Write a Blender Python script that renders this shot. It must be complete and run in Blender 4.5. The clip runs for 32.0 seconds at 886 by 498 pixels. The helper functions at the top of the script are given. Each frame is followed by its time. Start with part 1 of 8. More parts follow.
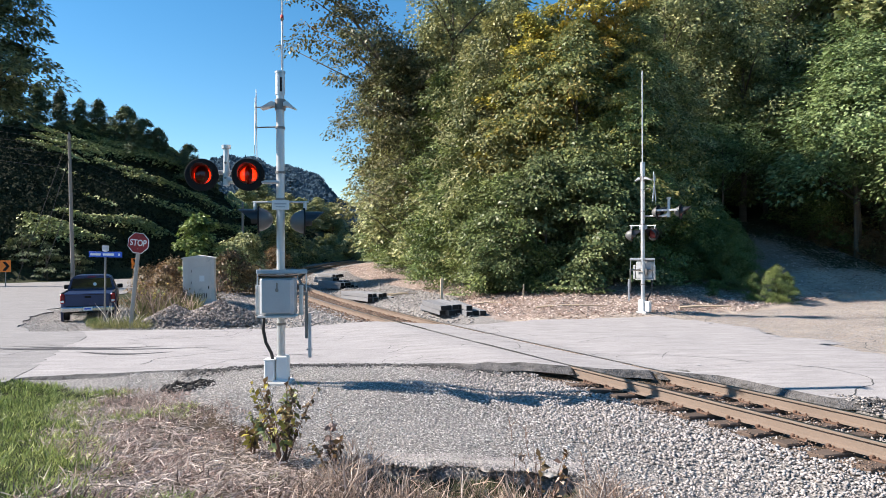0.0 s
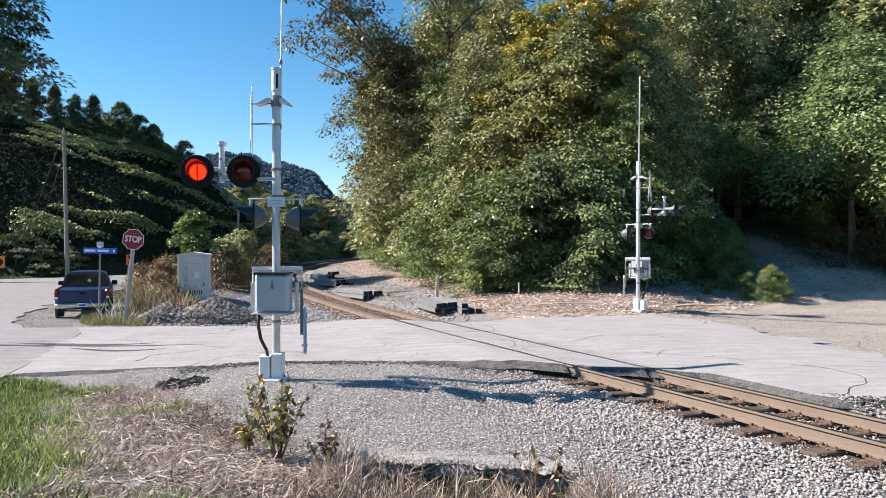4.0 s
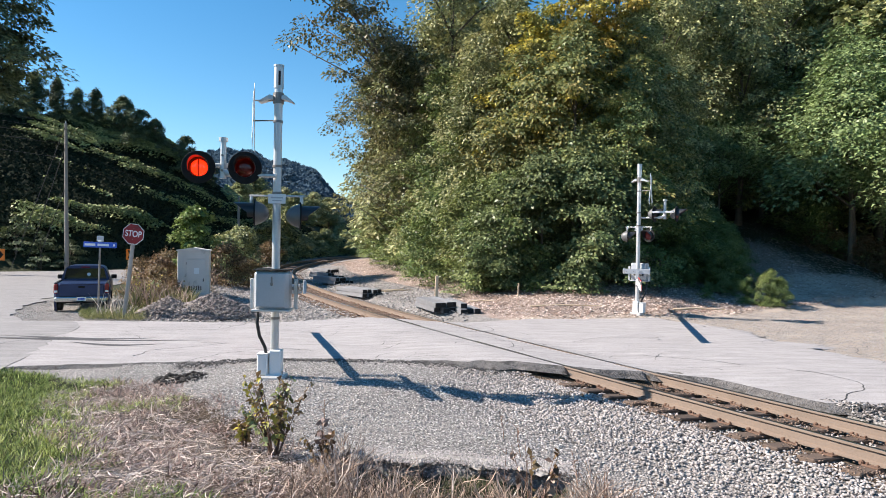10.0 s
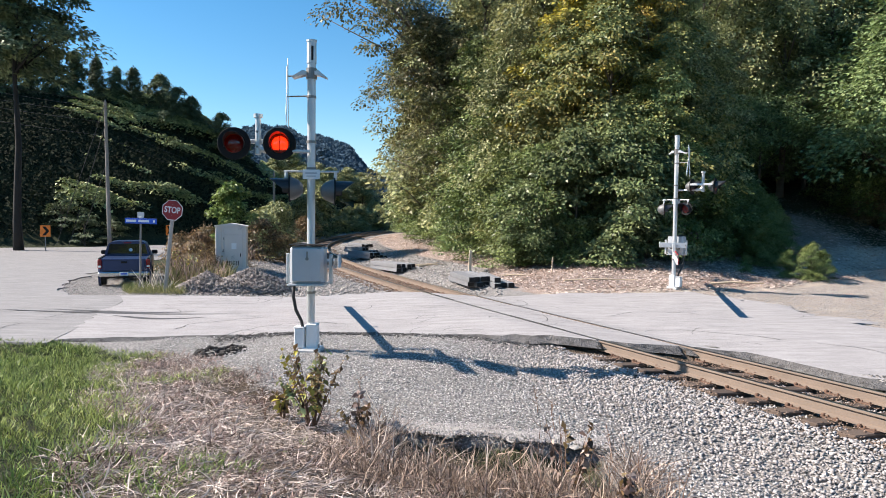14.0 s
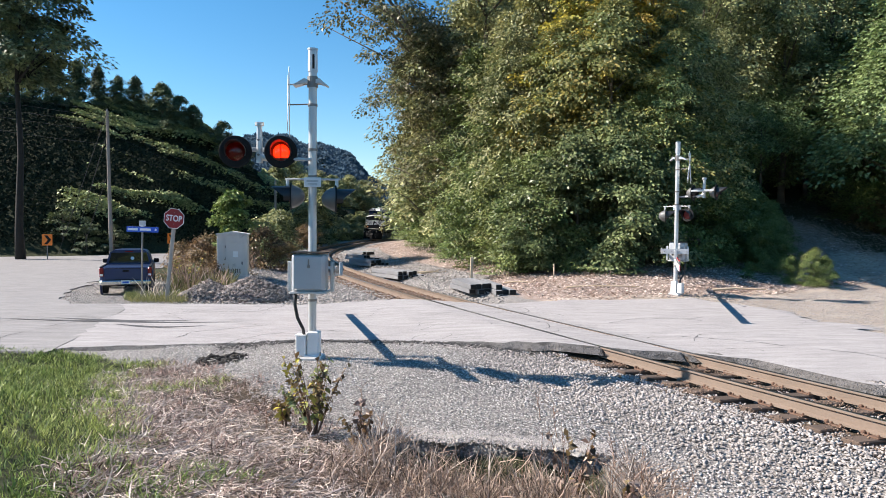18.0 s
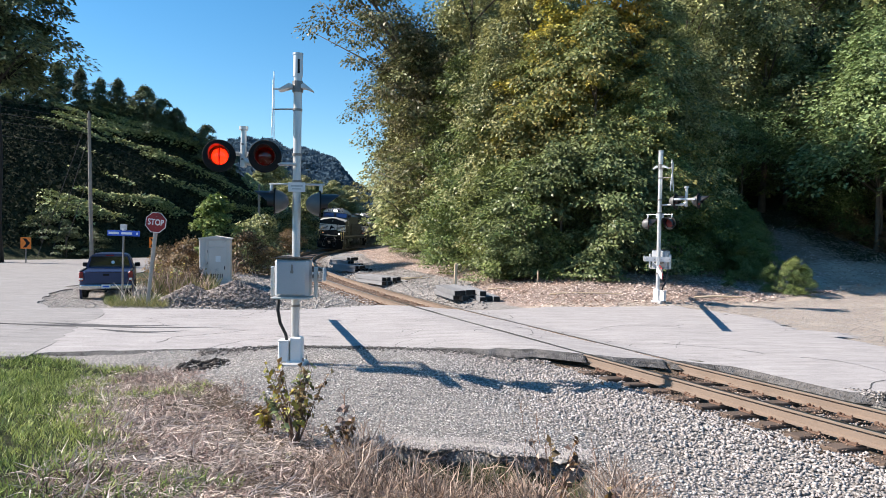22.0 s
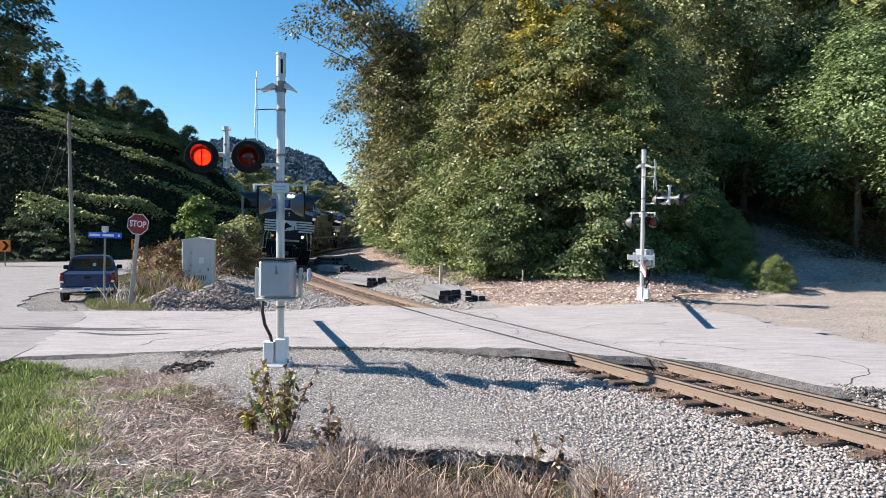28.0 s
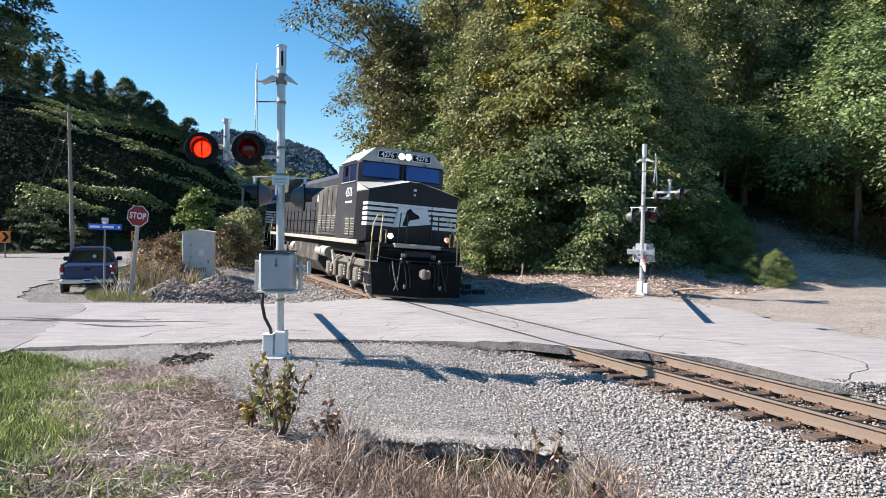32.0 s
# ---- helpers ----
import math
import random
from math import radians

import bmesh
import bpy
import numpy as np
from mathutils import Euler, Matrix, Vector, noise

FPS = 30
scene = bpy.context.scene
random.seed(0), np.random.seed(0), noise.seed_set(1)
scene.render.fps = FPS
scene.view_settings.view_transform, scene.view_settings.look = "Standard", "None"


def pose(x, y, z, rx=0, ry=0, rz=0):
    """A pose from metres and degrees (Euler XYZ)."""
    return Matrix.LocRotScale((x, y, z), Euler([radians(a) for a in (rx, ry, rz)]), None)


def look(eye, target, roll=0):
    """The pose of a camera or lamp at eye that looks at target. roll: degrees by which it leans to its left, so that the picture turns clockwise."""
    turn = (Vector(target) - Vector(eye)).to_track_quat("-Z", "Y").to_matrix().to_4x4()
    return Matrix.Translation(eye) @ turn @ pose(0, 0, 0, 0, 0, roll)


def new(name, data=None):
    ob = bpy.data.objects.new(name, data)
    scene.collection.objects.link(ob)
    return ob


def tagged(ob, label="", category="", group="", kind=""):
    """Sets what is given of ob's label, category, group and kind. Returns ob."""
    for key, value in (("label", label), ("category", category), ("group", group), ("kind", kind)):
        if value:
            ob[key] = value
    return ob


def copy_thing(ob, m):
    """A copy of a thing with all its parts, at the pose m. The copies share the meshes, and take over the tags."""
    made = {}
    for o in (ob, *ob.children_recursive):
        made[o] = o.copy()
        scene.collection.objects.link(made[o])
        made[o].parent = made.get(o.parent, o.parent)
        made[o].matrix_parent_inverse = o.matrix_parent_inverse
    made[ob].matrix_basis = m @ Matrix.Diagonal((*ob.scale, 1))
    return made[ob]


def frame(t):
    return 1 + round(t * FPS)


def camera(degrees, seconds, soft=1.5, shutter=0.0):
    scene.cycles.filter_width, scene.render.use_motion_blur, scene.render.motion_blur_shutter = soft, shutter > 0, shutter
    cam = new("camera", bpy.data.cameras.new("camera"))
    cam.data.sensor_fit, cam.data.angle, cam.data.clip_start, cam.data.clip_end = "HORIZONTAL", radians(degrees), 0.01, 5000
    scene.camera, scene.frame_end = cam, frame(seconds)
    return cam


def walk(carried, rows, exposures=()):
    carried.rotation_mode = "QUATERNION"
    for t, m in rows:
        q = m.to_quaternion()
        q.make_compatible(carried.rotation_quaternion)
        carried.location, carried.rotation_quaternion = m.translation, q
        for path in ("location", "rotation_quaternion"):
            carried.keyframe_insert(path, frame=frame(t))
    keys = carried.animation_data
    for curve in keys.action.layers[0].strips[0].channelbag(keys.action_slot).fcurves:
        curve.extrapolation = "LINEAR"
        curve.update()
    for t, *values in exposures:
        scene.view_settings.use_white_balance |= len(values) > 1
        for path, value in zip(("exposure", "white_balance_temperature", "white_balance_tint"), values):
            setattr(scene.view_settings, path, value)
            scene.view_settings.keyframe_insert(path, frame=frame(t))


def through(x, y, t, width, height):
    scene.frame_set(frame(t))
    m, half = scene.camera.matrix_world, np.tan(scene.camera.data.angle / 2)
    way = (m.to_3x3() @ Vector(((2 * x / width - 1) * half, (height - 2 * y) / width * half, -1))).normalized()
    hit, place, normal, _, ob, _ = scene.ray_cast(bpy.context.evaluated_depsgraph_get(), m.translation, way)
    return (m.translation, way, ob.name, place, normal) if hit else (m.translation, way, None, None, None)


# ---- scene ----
# camera: a phone held still on a raised bank, panning a little
cam = camera(66.0, 32.0, soft=0.5)
EYE = (0.0, 0.0, 2.4)
# seconds, turn to the right, tilt down, clockwise lean (degrees)
PATH = [
    (0, -0.046, 0.228, -0.166), (0.5, 0.212, 0.466, -0.155), (1, 0.600, 0.447, -0.136), (1.5, 0.732, 0.459, -0.068),
    (2, 0.661, 0.439, 0.234), (2.5, 0.577, 0.404, 0.299), (3, 0.464, 0.399, 0.316), (3.5, 0.387, 0.404, 0.155),
    (5.5, 0.254, 0.471, 0.035), (6, 0.227, 0.473, 0.176), (6.5, 0.251, 0.509, 0.383), (7, 0.267, 0.464, 0.639),
    (7.5, 0.308, 0.460, 0.849), (8, 0.371, 0.462, 0.841), (8.5, 0.319, 0.459, 0.856), (9, 0.421, 0.448, 1.003),
    (9.5, 0.339, 0.429, 1.033), (10, 0.316, 0.447, 1.012), (10.5, 0.377, 0.685, 0.957), (11, 0.266, 0.983, 0.881),
    (11.5, 0.227, 1.401, 0.696), (12, -0.427, 1.957, 0.628), (12.5, -0.917, 2.512, 0.670), (13, -1.298, 2.689, 0.770),
    (13.5, -1.888, 2.677, 0.780), (14, -2.466, 2.639, 0.688), (14.5, -2.794, 2.626, 0.623), (16.5, -3.097, 2.573, -0.187),
    (17, -3.001, 2.570, -0.128), (17.5, -2.909, 2.448, 0.191), (18, -2.588, 2.033, 0.456), (18.5, -2.098, 1.487, 0.731),
    (19, -1.624, 1.217, 1.032), (19.5, -1.284, 1.146, 1.249), (20, -1.238, 1.125, 1.353), (20.5, -1.392, 1.100, 1.337),
    (21, -1.389, 1.133, 1.244), (21.5, -1.387, 1.259, 1.105), (22, -1.271, 1.496, 0.913), (22.5, -1.180, 1.680, 0.913),
    (23, -1.009, 1.865, 0.825), (23.5, -0.786, 1.951, 0.778), (24, -0.558, 1.943, 0.739), (24.5, -0.336, 1.919, 0.605),
    (25, -0.201, 1.865, 0.571), (25.5, -0.128, 1.781, 0.597), (27.5, -0.058, 1.500, 0.569), (28, -0.011, 1.491, 0.550),
    (28.5, 0.045, 1.470, 0.519), (29, 0.085, 1.489, 0.502), (29.5, 0.040, 1.556, 0.486), (30, 0.029, 1.574, 0.507),
    (30.5, 0.034, 1.748, 0.492), (31, -0.023, 2.326, 0.461), (31.5, -0.062, 2.290, 0.588), (32, -0.001, 2.043, 0.843),
]
def aim(turn, down, lean):
    a, b = radians(turn), radians(down)
    way = Vector((math.sin(a) * math.cos(b), math.cos(a) * math.cos(b), -math.sin(b)))
    return look(EYE, Vector(EYE) + way, lean)


walk(cam, [(t, aim(a, b, c)) for t, a, b, c in PATH], [(0.0, 1.0, 6500, 13.5), (32.0, 1.0, 6500, 13.5)])

# world and sun: clear morning, sun from the left and a little behind the trees
SUN_WAY = Vector((0.99, -0.06, -0.82)).normalized()
world = bpy.data.worlds.new("world")
scene.world = world
world.use_nodes = True
wn = world.node_tree
wn.nodes.clear()
sky = wn.nodes.new("ShaderNodeTexSky")
sky.sky_type, sky.sun_disc = "NISHITA", False
sky.sun_elevation = math.asin(-SUN_WAY.z)
sky.sun_rotation = math.atan2(-SUN_WAY.x, -SUN_WAY.y)
sky.air_density, sky.dust_density, sky.ozone_density = 1.0, 0.0, 3.0
sky_bg = wn.nodes.new("ShaderNodeBackground")
sky_bg.inputs[1].default_value = 0.083
sky_out = wn.nodes.new("ShaderNodeOutputWorld")
sky_tint = wn.nodes.new("ShaderNodeHueSaturation")
sky_tint.inputs["Saturation"].default_value = 1.3
sky_tint.inputs["Hue"].default_value = 0.491
wn.links.new(sky.outputs[0], sky_tint.inputs["Color"])
wn.links.new(sky_tint.outputs[0], sky_bg.inputs[0])
wn.links.new(sky_bg.outputs[0], sky_out.inputs[0])
sun_data = bpy.data.lights.new("sun", "SUN")
sun_data.energy, sun_data.angle, sun_data.color = 5.0, radians(0.53), (1.0, 0.925, 0.82)
sun = new("sun", sun_data)
sun.rotation_euler = SUN_WAY.to_track_quat("-Z", "Y").to_euler()


# ---- materials ----
def material(name, color, rough=0.8, metal=0.0, spread=0.12, scale=3.0, fine=40.0, bump=0.15, dirt=None, dirt_at=0.55,
             dirt_scale=1.5, by_object=0.0, by_island=0.0, translucent=0.0, bump_dist=0.01, spec=0.5, hue=0.0):
    """A surface with two scales of variation, a fine relief, stains and, where asked, a shade per object or per piece."""
    m = bpy.data.materials.new(name)
    m.use_nodes = True
    t = m.node_tree
    n, link = t.nodes, t.links.new
    bsdf = n["Principled BSDF"]
    bsdf.inputs["Roughness"].default_value, bsdf.inputs["Metallic"].default_value = rough, metal
    bsdf.inputs["Specular IOR Level"].default_value = spec
    co = n.new("ShaderNodeTexCoord")

    def noise_at(s, detail=4):
        x = n.new("ShaderNodeTexNoise")
        x.inputs["Scale"].default_value, x.inputs["Detail"].default_value = s, detail
        link(co.outputs["Object"], x.inputs["Vector"])
        return x.outputs["Fac"]

    def maths(op, a, b, clamp=False):
        x = n.new("ShaderNodeMath")
        x.operation, x.use_clamp = op, clamp
        for i, v in enumerate((a, b)):
            if isinstance(v, (int, float)):
                x.inputs[i].default_value = v
            else:
                link(v, x.inputs[i])
        return x.outputs[0]

    big, small = noise_at(scale), noise_at(fine, 3)
    value = maths("ADD", maths("MULTIPLY", maths("SUBTRACT", big, 0.5), 3 * spread), 1.0)
    value = maths("ADD", value, maths("MULTIPLY", maths("SUBTRACT", small, 0.5), 2.4 * spread))
    hs = n.new("ShaderNodeHueSaturation")
    hs.inputs["Color"].default_value = (*color, 1)
    if by_object:
        ob = n.new("ShaderNodeObjectInfo")
        value = maths("ADD", value, maths("MULTIPLY", maths("SUBTRACT", ob.outputs["Random"], 0.5), by_object))
    if by_island:
        g = n.new("ShaderNodeNewGeometry")
        value = maths("ADD", value, maths("MULTIPLY", maths("SUBTRACT", g.outputs["Random Per Island"], 0.5), by_island))
        if hue:
            link(maths("ADD", maths("MULTIPLY", maths("SUBTRACT", noise_at(scale * 2.3), 0.5), hue * 3), 0.5), hs.inputs["Hue"])
    link(value, hs.inputs["Value"])
    out = hs.outputs["Color"]
    if dirt:
        mix = n.new("ShaderNodeMix")
        mix.data_type = "RGBA"
        f = maths("MULTIPLY", maths("SUBTRACT", maths("ADD", maths("MULTIPLY", noise_at(dirt_scale, 8), 0.8), maths("MULTIPLY", small, 0.2)), dirt_at), 9.0, True)
        link(f, mix.inputs["Factor"])
        link(out, mix.inputs["A"])
        mix.inputs["B"].default_value = (*dirt, 1)
        out = mix.outputs["Result"]
    link(out, bsdf.inputs["Base Color"])
    if bump:
        b = n.new("ShaderNodeBump")
        b.inputs["Strength"].default_value, b.inputs["Distance"].default_value = bump, bump_dist
        link(maths("ADD", small, maths("MULTIPLY", big, 0.6)), b.inputs["Height"])
        link(b.outputs[0], bsdf.inputs["Normal"])
    if translucent:
        tr = n.new("ShaderNodeBsdfTranslucent")
        link(out, tr.inputs["Color"])
        mx = n.new("ShaderNodeMixShader")
        mx.inputs[0].default_value = translucent
        link(bsdf.outputs[0], mx.inputs[1])
        link(tr.outputs[0], mx.inputs[2])
        link(mx.outputs[0], n["Material Output"].inputs["Surface"])
    return m


def leaf_material(name, color, other, amount=0.5, rough=0.45, through=0.16, spec=0.3, vary=0.85):
    """Leaves: each leaf and each clump of leaves has its own green, some are turning to the other colour."""
    m = bpy.data.materials.new(name)
    m.use_nodes = True
    n, link = m.node_tree.nodes, m.node_tree.links.new
    bsdf = n["Principled BSDF"]
    bsdf.inputs["Roughness"].default_value = rough
    bsdf.inputs["Specular IOR Level"].default_value = spec
    co, g, ob = n.new("ShaderNodeTexCoord"), n.new("ShaderNodeNewGeometry"), n.new("ShaderNodeObjectInfo")
    ns = n.new("ShaderNodeTexNoise")
    ns.inputs["Scale"].default_value, ns.inputs["Detail"].default_value = 0.35, 3
    link(co.outputs["Object"], ns.inputs["Vector"])
    ramp = n.new("ShaderNodeMapRange")
    ramp.inputs["From Min"].default_value, ramp.inputs["From Max"].default_value = 0.62 - 0.35 * amount, 0.95 - 0.35 * amount
    add = n.new("ShaderNodeMath")
    add.operation = "MULTIPLY_ADD"
    link(g.outputs["Random Per Island"], add.inputs[0])
    add.inputs[1].default_value = 0.3
    link(ns.outputs["Fac"], add.inputs[2])
    link(add.outputs[0], ramp.inputs["Value"])
    mix = n.new("ShaderNodeMix")
    mix.data_type = "RGBA"
    link(ramp.outputs[0], mix.inputs["Factor"])
    mix.inputs["A"].default_value, mix.inputs["B"].default_value = (*color, 1), (*other, 1)
    hs = n.new("ShaderNodeHueSaturation")
    link(mix.outputs["Result"], hs.inputs["Color"])
    val = n.new("ShaderNodeMath")
    val.operation = "MULTIPLY_ADD"
    link(g.outputs["Random Per Island"], val.inputs[0])
    val.inputs[1].default_value, val.inputs[2].default_value = vary, 0.9 - vary / 2
    val2 = n.new("ShaderNodeMath")
    val2.operation = "MULTIPLY_ADD"
    link(ob.outputs["Random"], val2.inputs[0])
    val2.inputs[1].default_value = 0.25
    link(val.outputs[0], val2.inputs[2])
    link(val2.outputs[0], hs.inputs["Value"])
    hu = n.new("ShaderNodeMath")
    hu.operation = "MULTIPLY_ADD"
    link(ob.outputs["Random"], hu.inputs[0])
    hu.inputs[1].default_value, hu.inputs[2].default_value = 0.03, 0.485
    link(hu.outputs[0], hs.inputs["Hue"])
    link(hs.outputs["Color"], bsdf.inputs["Base Color"])
    tr = n.new("ShaderNodeBsdfTranslucent")
    link(hs.outputs["Color"], tr.inputs["Color"])
    mx = n.new("ShaderNodeMixShader")
    mx.inputs[0].default_value = through
    link(bsdf.outputs[0], mx.inputs[1])
    link(tr.outputs[0], mx.inputs[2])
    link(mx.outputs[0], n["Material Output"].inputs["Surface"])
    return m


def glow_material(name, color, strength):
    m = bpy.data.materials.new(name)
    m.use_nodes = True
    b = m.node_tree.nodes["Principled BSDF"]
    b.inputs["Base Color"].default_value = (*color, 1)
    b.inputs["Emission Color"].default_value = (*color, 1)
    b.inputs["Emission Strength"].default_value = strength
    return m


def ground_material():
    """The ground sheet: gravel, leaf litter, dry grass soil and turf soil blended by the masks of the sheet."""
    m = bpy.data.materials.new("ground_surface")
    m.use_nodes = True
    n, link = m.node_tree.nodes, m.node_tree.links.new
    bsdf = n["Principled BSDF"]
    bsdf.inputs["Roughness"].default_value = 0.95
    bsdf.inputs["Specular IOR Level"].default_value = 0.2
    co = n.new("ShaderNodeTexCoord")

    def tex(kind, scale, detail=5):
        x = n.new(kind)
        x.inputs["Scale"].default_value = scale
        if kind == "ShaderNodeTexNoise":
            x.inputs["Detail"].default_value = detail
        link(co.outputs["Object"], x.inputs["Vector"])
        return x

    def mixed(f, a, b):
        x = n.new("ShaderNodeMix")
        x.data_type = "RGBA"
        link(f, x.inputs["Factor"])
        for s, k in ((a, "A"), (b, "B")):
            if isinstance(s, tuple):
                x.inputs[k].default_value = (*s, 1)
            else:
                link(s, x.inputs[k])
        return x.outputs["Result"]

    def ramp(src, lo, hi):
        x = n.new("ShaderNodeMapRange")
        x.inputs["From Min"].default_value, x.inputs["From Max"].default_value = lo, hi
        link(src, x.inputs["Value"])
        return x.outputs[0]

    fine, mid, wide = tex("ShaderNodeTexNoise", 30), tex("ShaderNodeTexNoise", 6), tex("ShaderNodeTexNoise", 0.5)
    cell = tex("ShaderNodeTexVoronoi", 26)
    stone = mixed(ramp(fine.outputs[0], 0.3, 0.7), (0.36, 0.33, 0.305), (0.60, 0.56, 0.525))
    # gaps between the stones darkened, their shade put into the colour
    stone = mixed(ramp(cell.outputs["Distance"], 0.25, 0.6), stone, (0.26, 0.245, 0.23))
    leafy = mixed(ramp(fine.outputs[0], 0.35, 0.65), (0.22, 0.15, 0.115), (0.52, 0.41, 0.35))
    leafy = mixed(ramp(mid.outputs[0], 0.45, 0.7), leafy, (0.52, 0.44, 0.39))
    dry = mixed(ramp(fine.outputs[0], 0.35, 0.65), (0.07, 0.05, 0.035), (0.20, 0.15, 0.105))
    turf = mixed(ramp(mid.outputs[0], 0.35, 0.65), (0.025, 0.035, 0.012), (0.06, 0.06, 0.025))
    dust = mixed(ramp(mid.outputs[0], 0.3, 0.7), (0.50, 0.405, 0.325), (0.63, 0.545, 0.465))
    wood = mixed(ramp(mid.outputs[0], 0.3, 0.7), (0.03, 0.035, 0.018), (0.075, 0.085, 0.04))
    out = wood
    for key, col in (("leaf", leafy), ("dust", dust), ("gravel", stone), ("dry", dry), ("turf", turf)):
        a = n.new("ShaderNodeAttribute")
        a.attribute_name = key
        s = n.new("ShaderNodeMath")
        s.operation = "MULTIPLY_ADD"
        link(mid.outputs[0], s.inputs[0])
        s.inputs[1].default_value = 0.9
        link(a.outputs["Fac"], s.inputs[2])
        out = mixed(ramp(s.outputs[0], 0.8, 1.15), out, col)
    shade = n.new("ShaderNodeHueSaturation")
    link(out, shade.inputs["Color"])
    link(ramp(wide.outputs[0], -0.6, 0.85), shade.inputs["Value"])
    link(shade.outputs[0], bsdf.inputs["Base Color"])
    b = n.new("ShaderNodeBump")
    b.inputs["Strength"].default_value, b.inputs["Distance"].default_value = 0.7, 0.03
    link(cell.outputs["Distance"], b.inputs["Height"])
    b2 = n.new("ShaderNodeBump")
    b2.inputs["Strength"].default_value, b2.inputs["Distance"].default_value = 0.5, 0.05
    link(fine.outputs[0], b2.inputs["Height"])
    link(b.outputs[0], b2.inputs["Normal"])
    link(b2.outputs[0], bsdf.inputs["Normal"])
    return m


GROUND = ground_material()
def road_material(name, color, dark):
    """Worn asphalt: speckled stone, long streaks along the way of the wheels, dusty and dark patches."""
    m = material(name, color, 0.92, spread=0.05, scale=0.5, fine=26, bump=0.45, dirt=dark, dirt_at=0.62, dirt_scale=0.4, spec=0.2)
    n, link = m.node_tree.nodes, m.node_tree.links.new
    bsdf = n["Principled BSDF"]
    src = bsdf.inputs["Base Color"].links[0].from_socket
    co, mp = n.new("ShaderNodeTexCoord"), n.new("ShaderNodeMapping")
    mp.inputs["Scale"].default_value = (0.6, 3.2, 1)
    mp.inputs["Rotation"].default_value = (0, 0, 0.06)
    link(co.outputs["Object"], mp.inputs["Vector"])
    streak, speck = n.new("ShaderNodeTexNoise"), n.new("ShaderNodeTexNoise")
    streak.inputs["Scale"].default_value, streak.inputs["Detail"].default_value, streak.inputs["Roughness"].default_value = 1.6, 12, 0.72
    speck.inputs["Scale"].default_value, speck.inputs["Detail"].default_value = 70, 2
    link(mp.outputs[0], streak.inputs["Vector"])
    link(co.outputs["Object"], speck.inputs["Vector"])
    add = n.new("ShaderNodeMath")
    add.operation = "MULTIPLY_ADD"
    link(streak.outputs[0], add.inputs[0])
    add.inputs[1].default_value, add.inputs[2].default_value = 1.15, -0.26
    add2 = n.new("ShaderNodeMath")
    add2.operation = "MULTIPLY_ADD"
    link(speck.outputs[0], add2.inputs[0])
    add2.inputs[1].default_value = 1.3
    link(add.outputs[0], add2.inputs[2])
    hs = n.new("ShaderNodeHueSaturation")
    link(src, hs.inputs["Color"])
    link(add2.outputs[0], hs.inputs["Value"])
    link(hs.outputs[0], bsdf.inputs["Base Color"])
    return m


ASPHALT = road_material("worn_asphalt", (0.345, 0.325, 0.318), (0.27, 0.26, 0.255))
ASPHALT_DARK = road_material("main_road_asphalt", (0.27, 0.258, 0.252), (0.21, 0.205, 0.20))
ASPHALT_EDGE = material("broken_asphalt", (0.13, 0.122, 0.117), 0.95, spread=0.45, scale=7, fine=34, bump=1.0, bump_dist=0.06, by_island=0.4, dirt=(0.06, 0.055, 0.05), dirt_at=0.52, dirt_scale=6)
CRACK = material("crack_filler", (0.05, 0.05, 0.05), 0.9)
STONE = material("ballast_stone", (0.385, 0.352, 0.330), 0.95, spread=0.14, scale=6, fine=60, bump=0.3, by_island=0.75, spec=0.1)
GRAVEL_FINE = material("fine_pale_gravel", (0.50, 0.47, 0.445), 0.92, spread=0.12, scale=6, fine=60, bump=0.3, by_island=0.8, spec=0.25)
STONE_DARK = material("dirty_stone", (0.27, 0.232, 0.210), 0.92, spread=0.12, scale=6, fine=60, bump=0.3, by_island=1.1)
RAIL = material("rusty_rail", (0.225, 0.170, 0.130), 0.75, 0.1, spread=0.14, scale=2, fine=40, bump=0.15, dirt=(0.17, 0.115, 0.08), dirt_at=0.60)
RAIL_TOP = material("polished_rail_head", (0.13, 0.125, 0.12), 0.3, 0.9, spread=0.05, scale=3)
TIE = material("weathered_tie", (0.10, 0.07, 0.052), 0.9, spread=0.2, scale=3, fine=60, bump=0.5, dirt=(0.17, 0.12, 0.09), dirt_at=0.5, by_object=0.5)
PLATE = material("rusty_plate", (0.15, 0.085, 0.055), 0.85, spread=0.2, scale=6, fine=60, bump=0.3)
OLD_TIE = material("grey_old_tie", (0.21, 0.21, 0.215), 0.9, spread=0.12, scale=3, fine=60, bump=0.5, by_object=0.3)
TIE_END = material("dark_tie_end", (0.022, 0.02, 0.018), 0.95, spread=0.2, scale=6, fine=60, bump=0.4)
HEAD_GREY = material("grey_lamp_housing", (0.14, 0.14, 0.138), 0.5, 0.2, spread=0.08, scale=6, bump=0.05)
ALU = material("weathered_aluminium", (0.62, 0.62, 0.61), 0.45, 0.55, spread=0.06, scale=4, fine=50, bump=0.05, dirt=(0.42, 0.42, 0.41), dirt_at=0.62, dirt_scale=4)
PAINT_GREY = material("grey_box_paint", (0.47, 0.49, 0.51), 0.5, 0.2, spread=0.06, scale=3, fine=40, bump=0.06, dirt=(0.33, 0.34, 0.36), dirt_at=0.6, dirt_scale=5)
WHITE = material("white_paint", (0.78, 0.78, 0.77), 0.5, spread=0.05, scale=4, bump=0.04)
CRUST = material("dirty_crust", (0.36, 0.335, 0.30), 0.95, spread=0.2, scale=5, fine=40, bump=0.6)
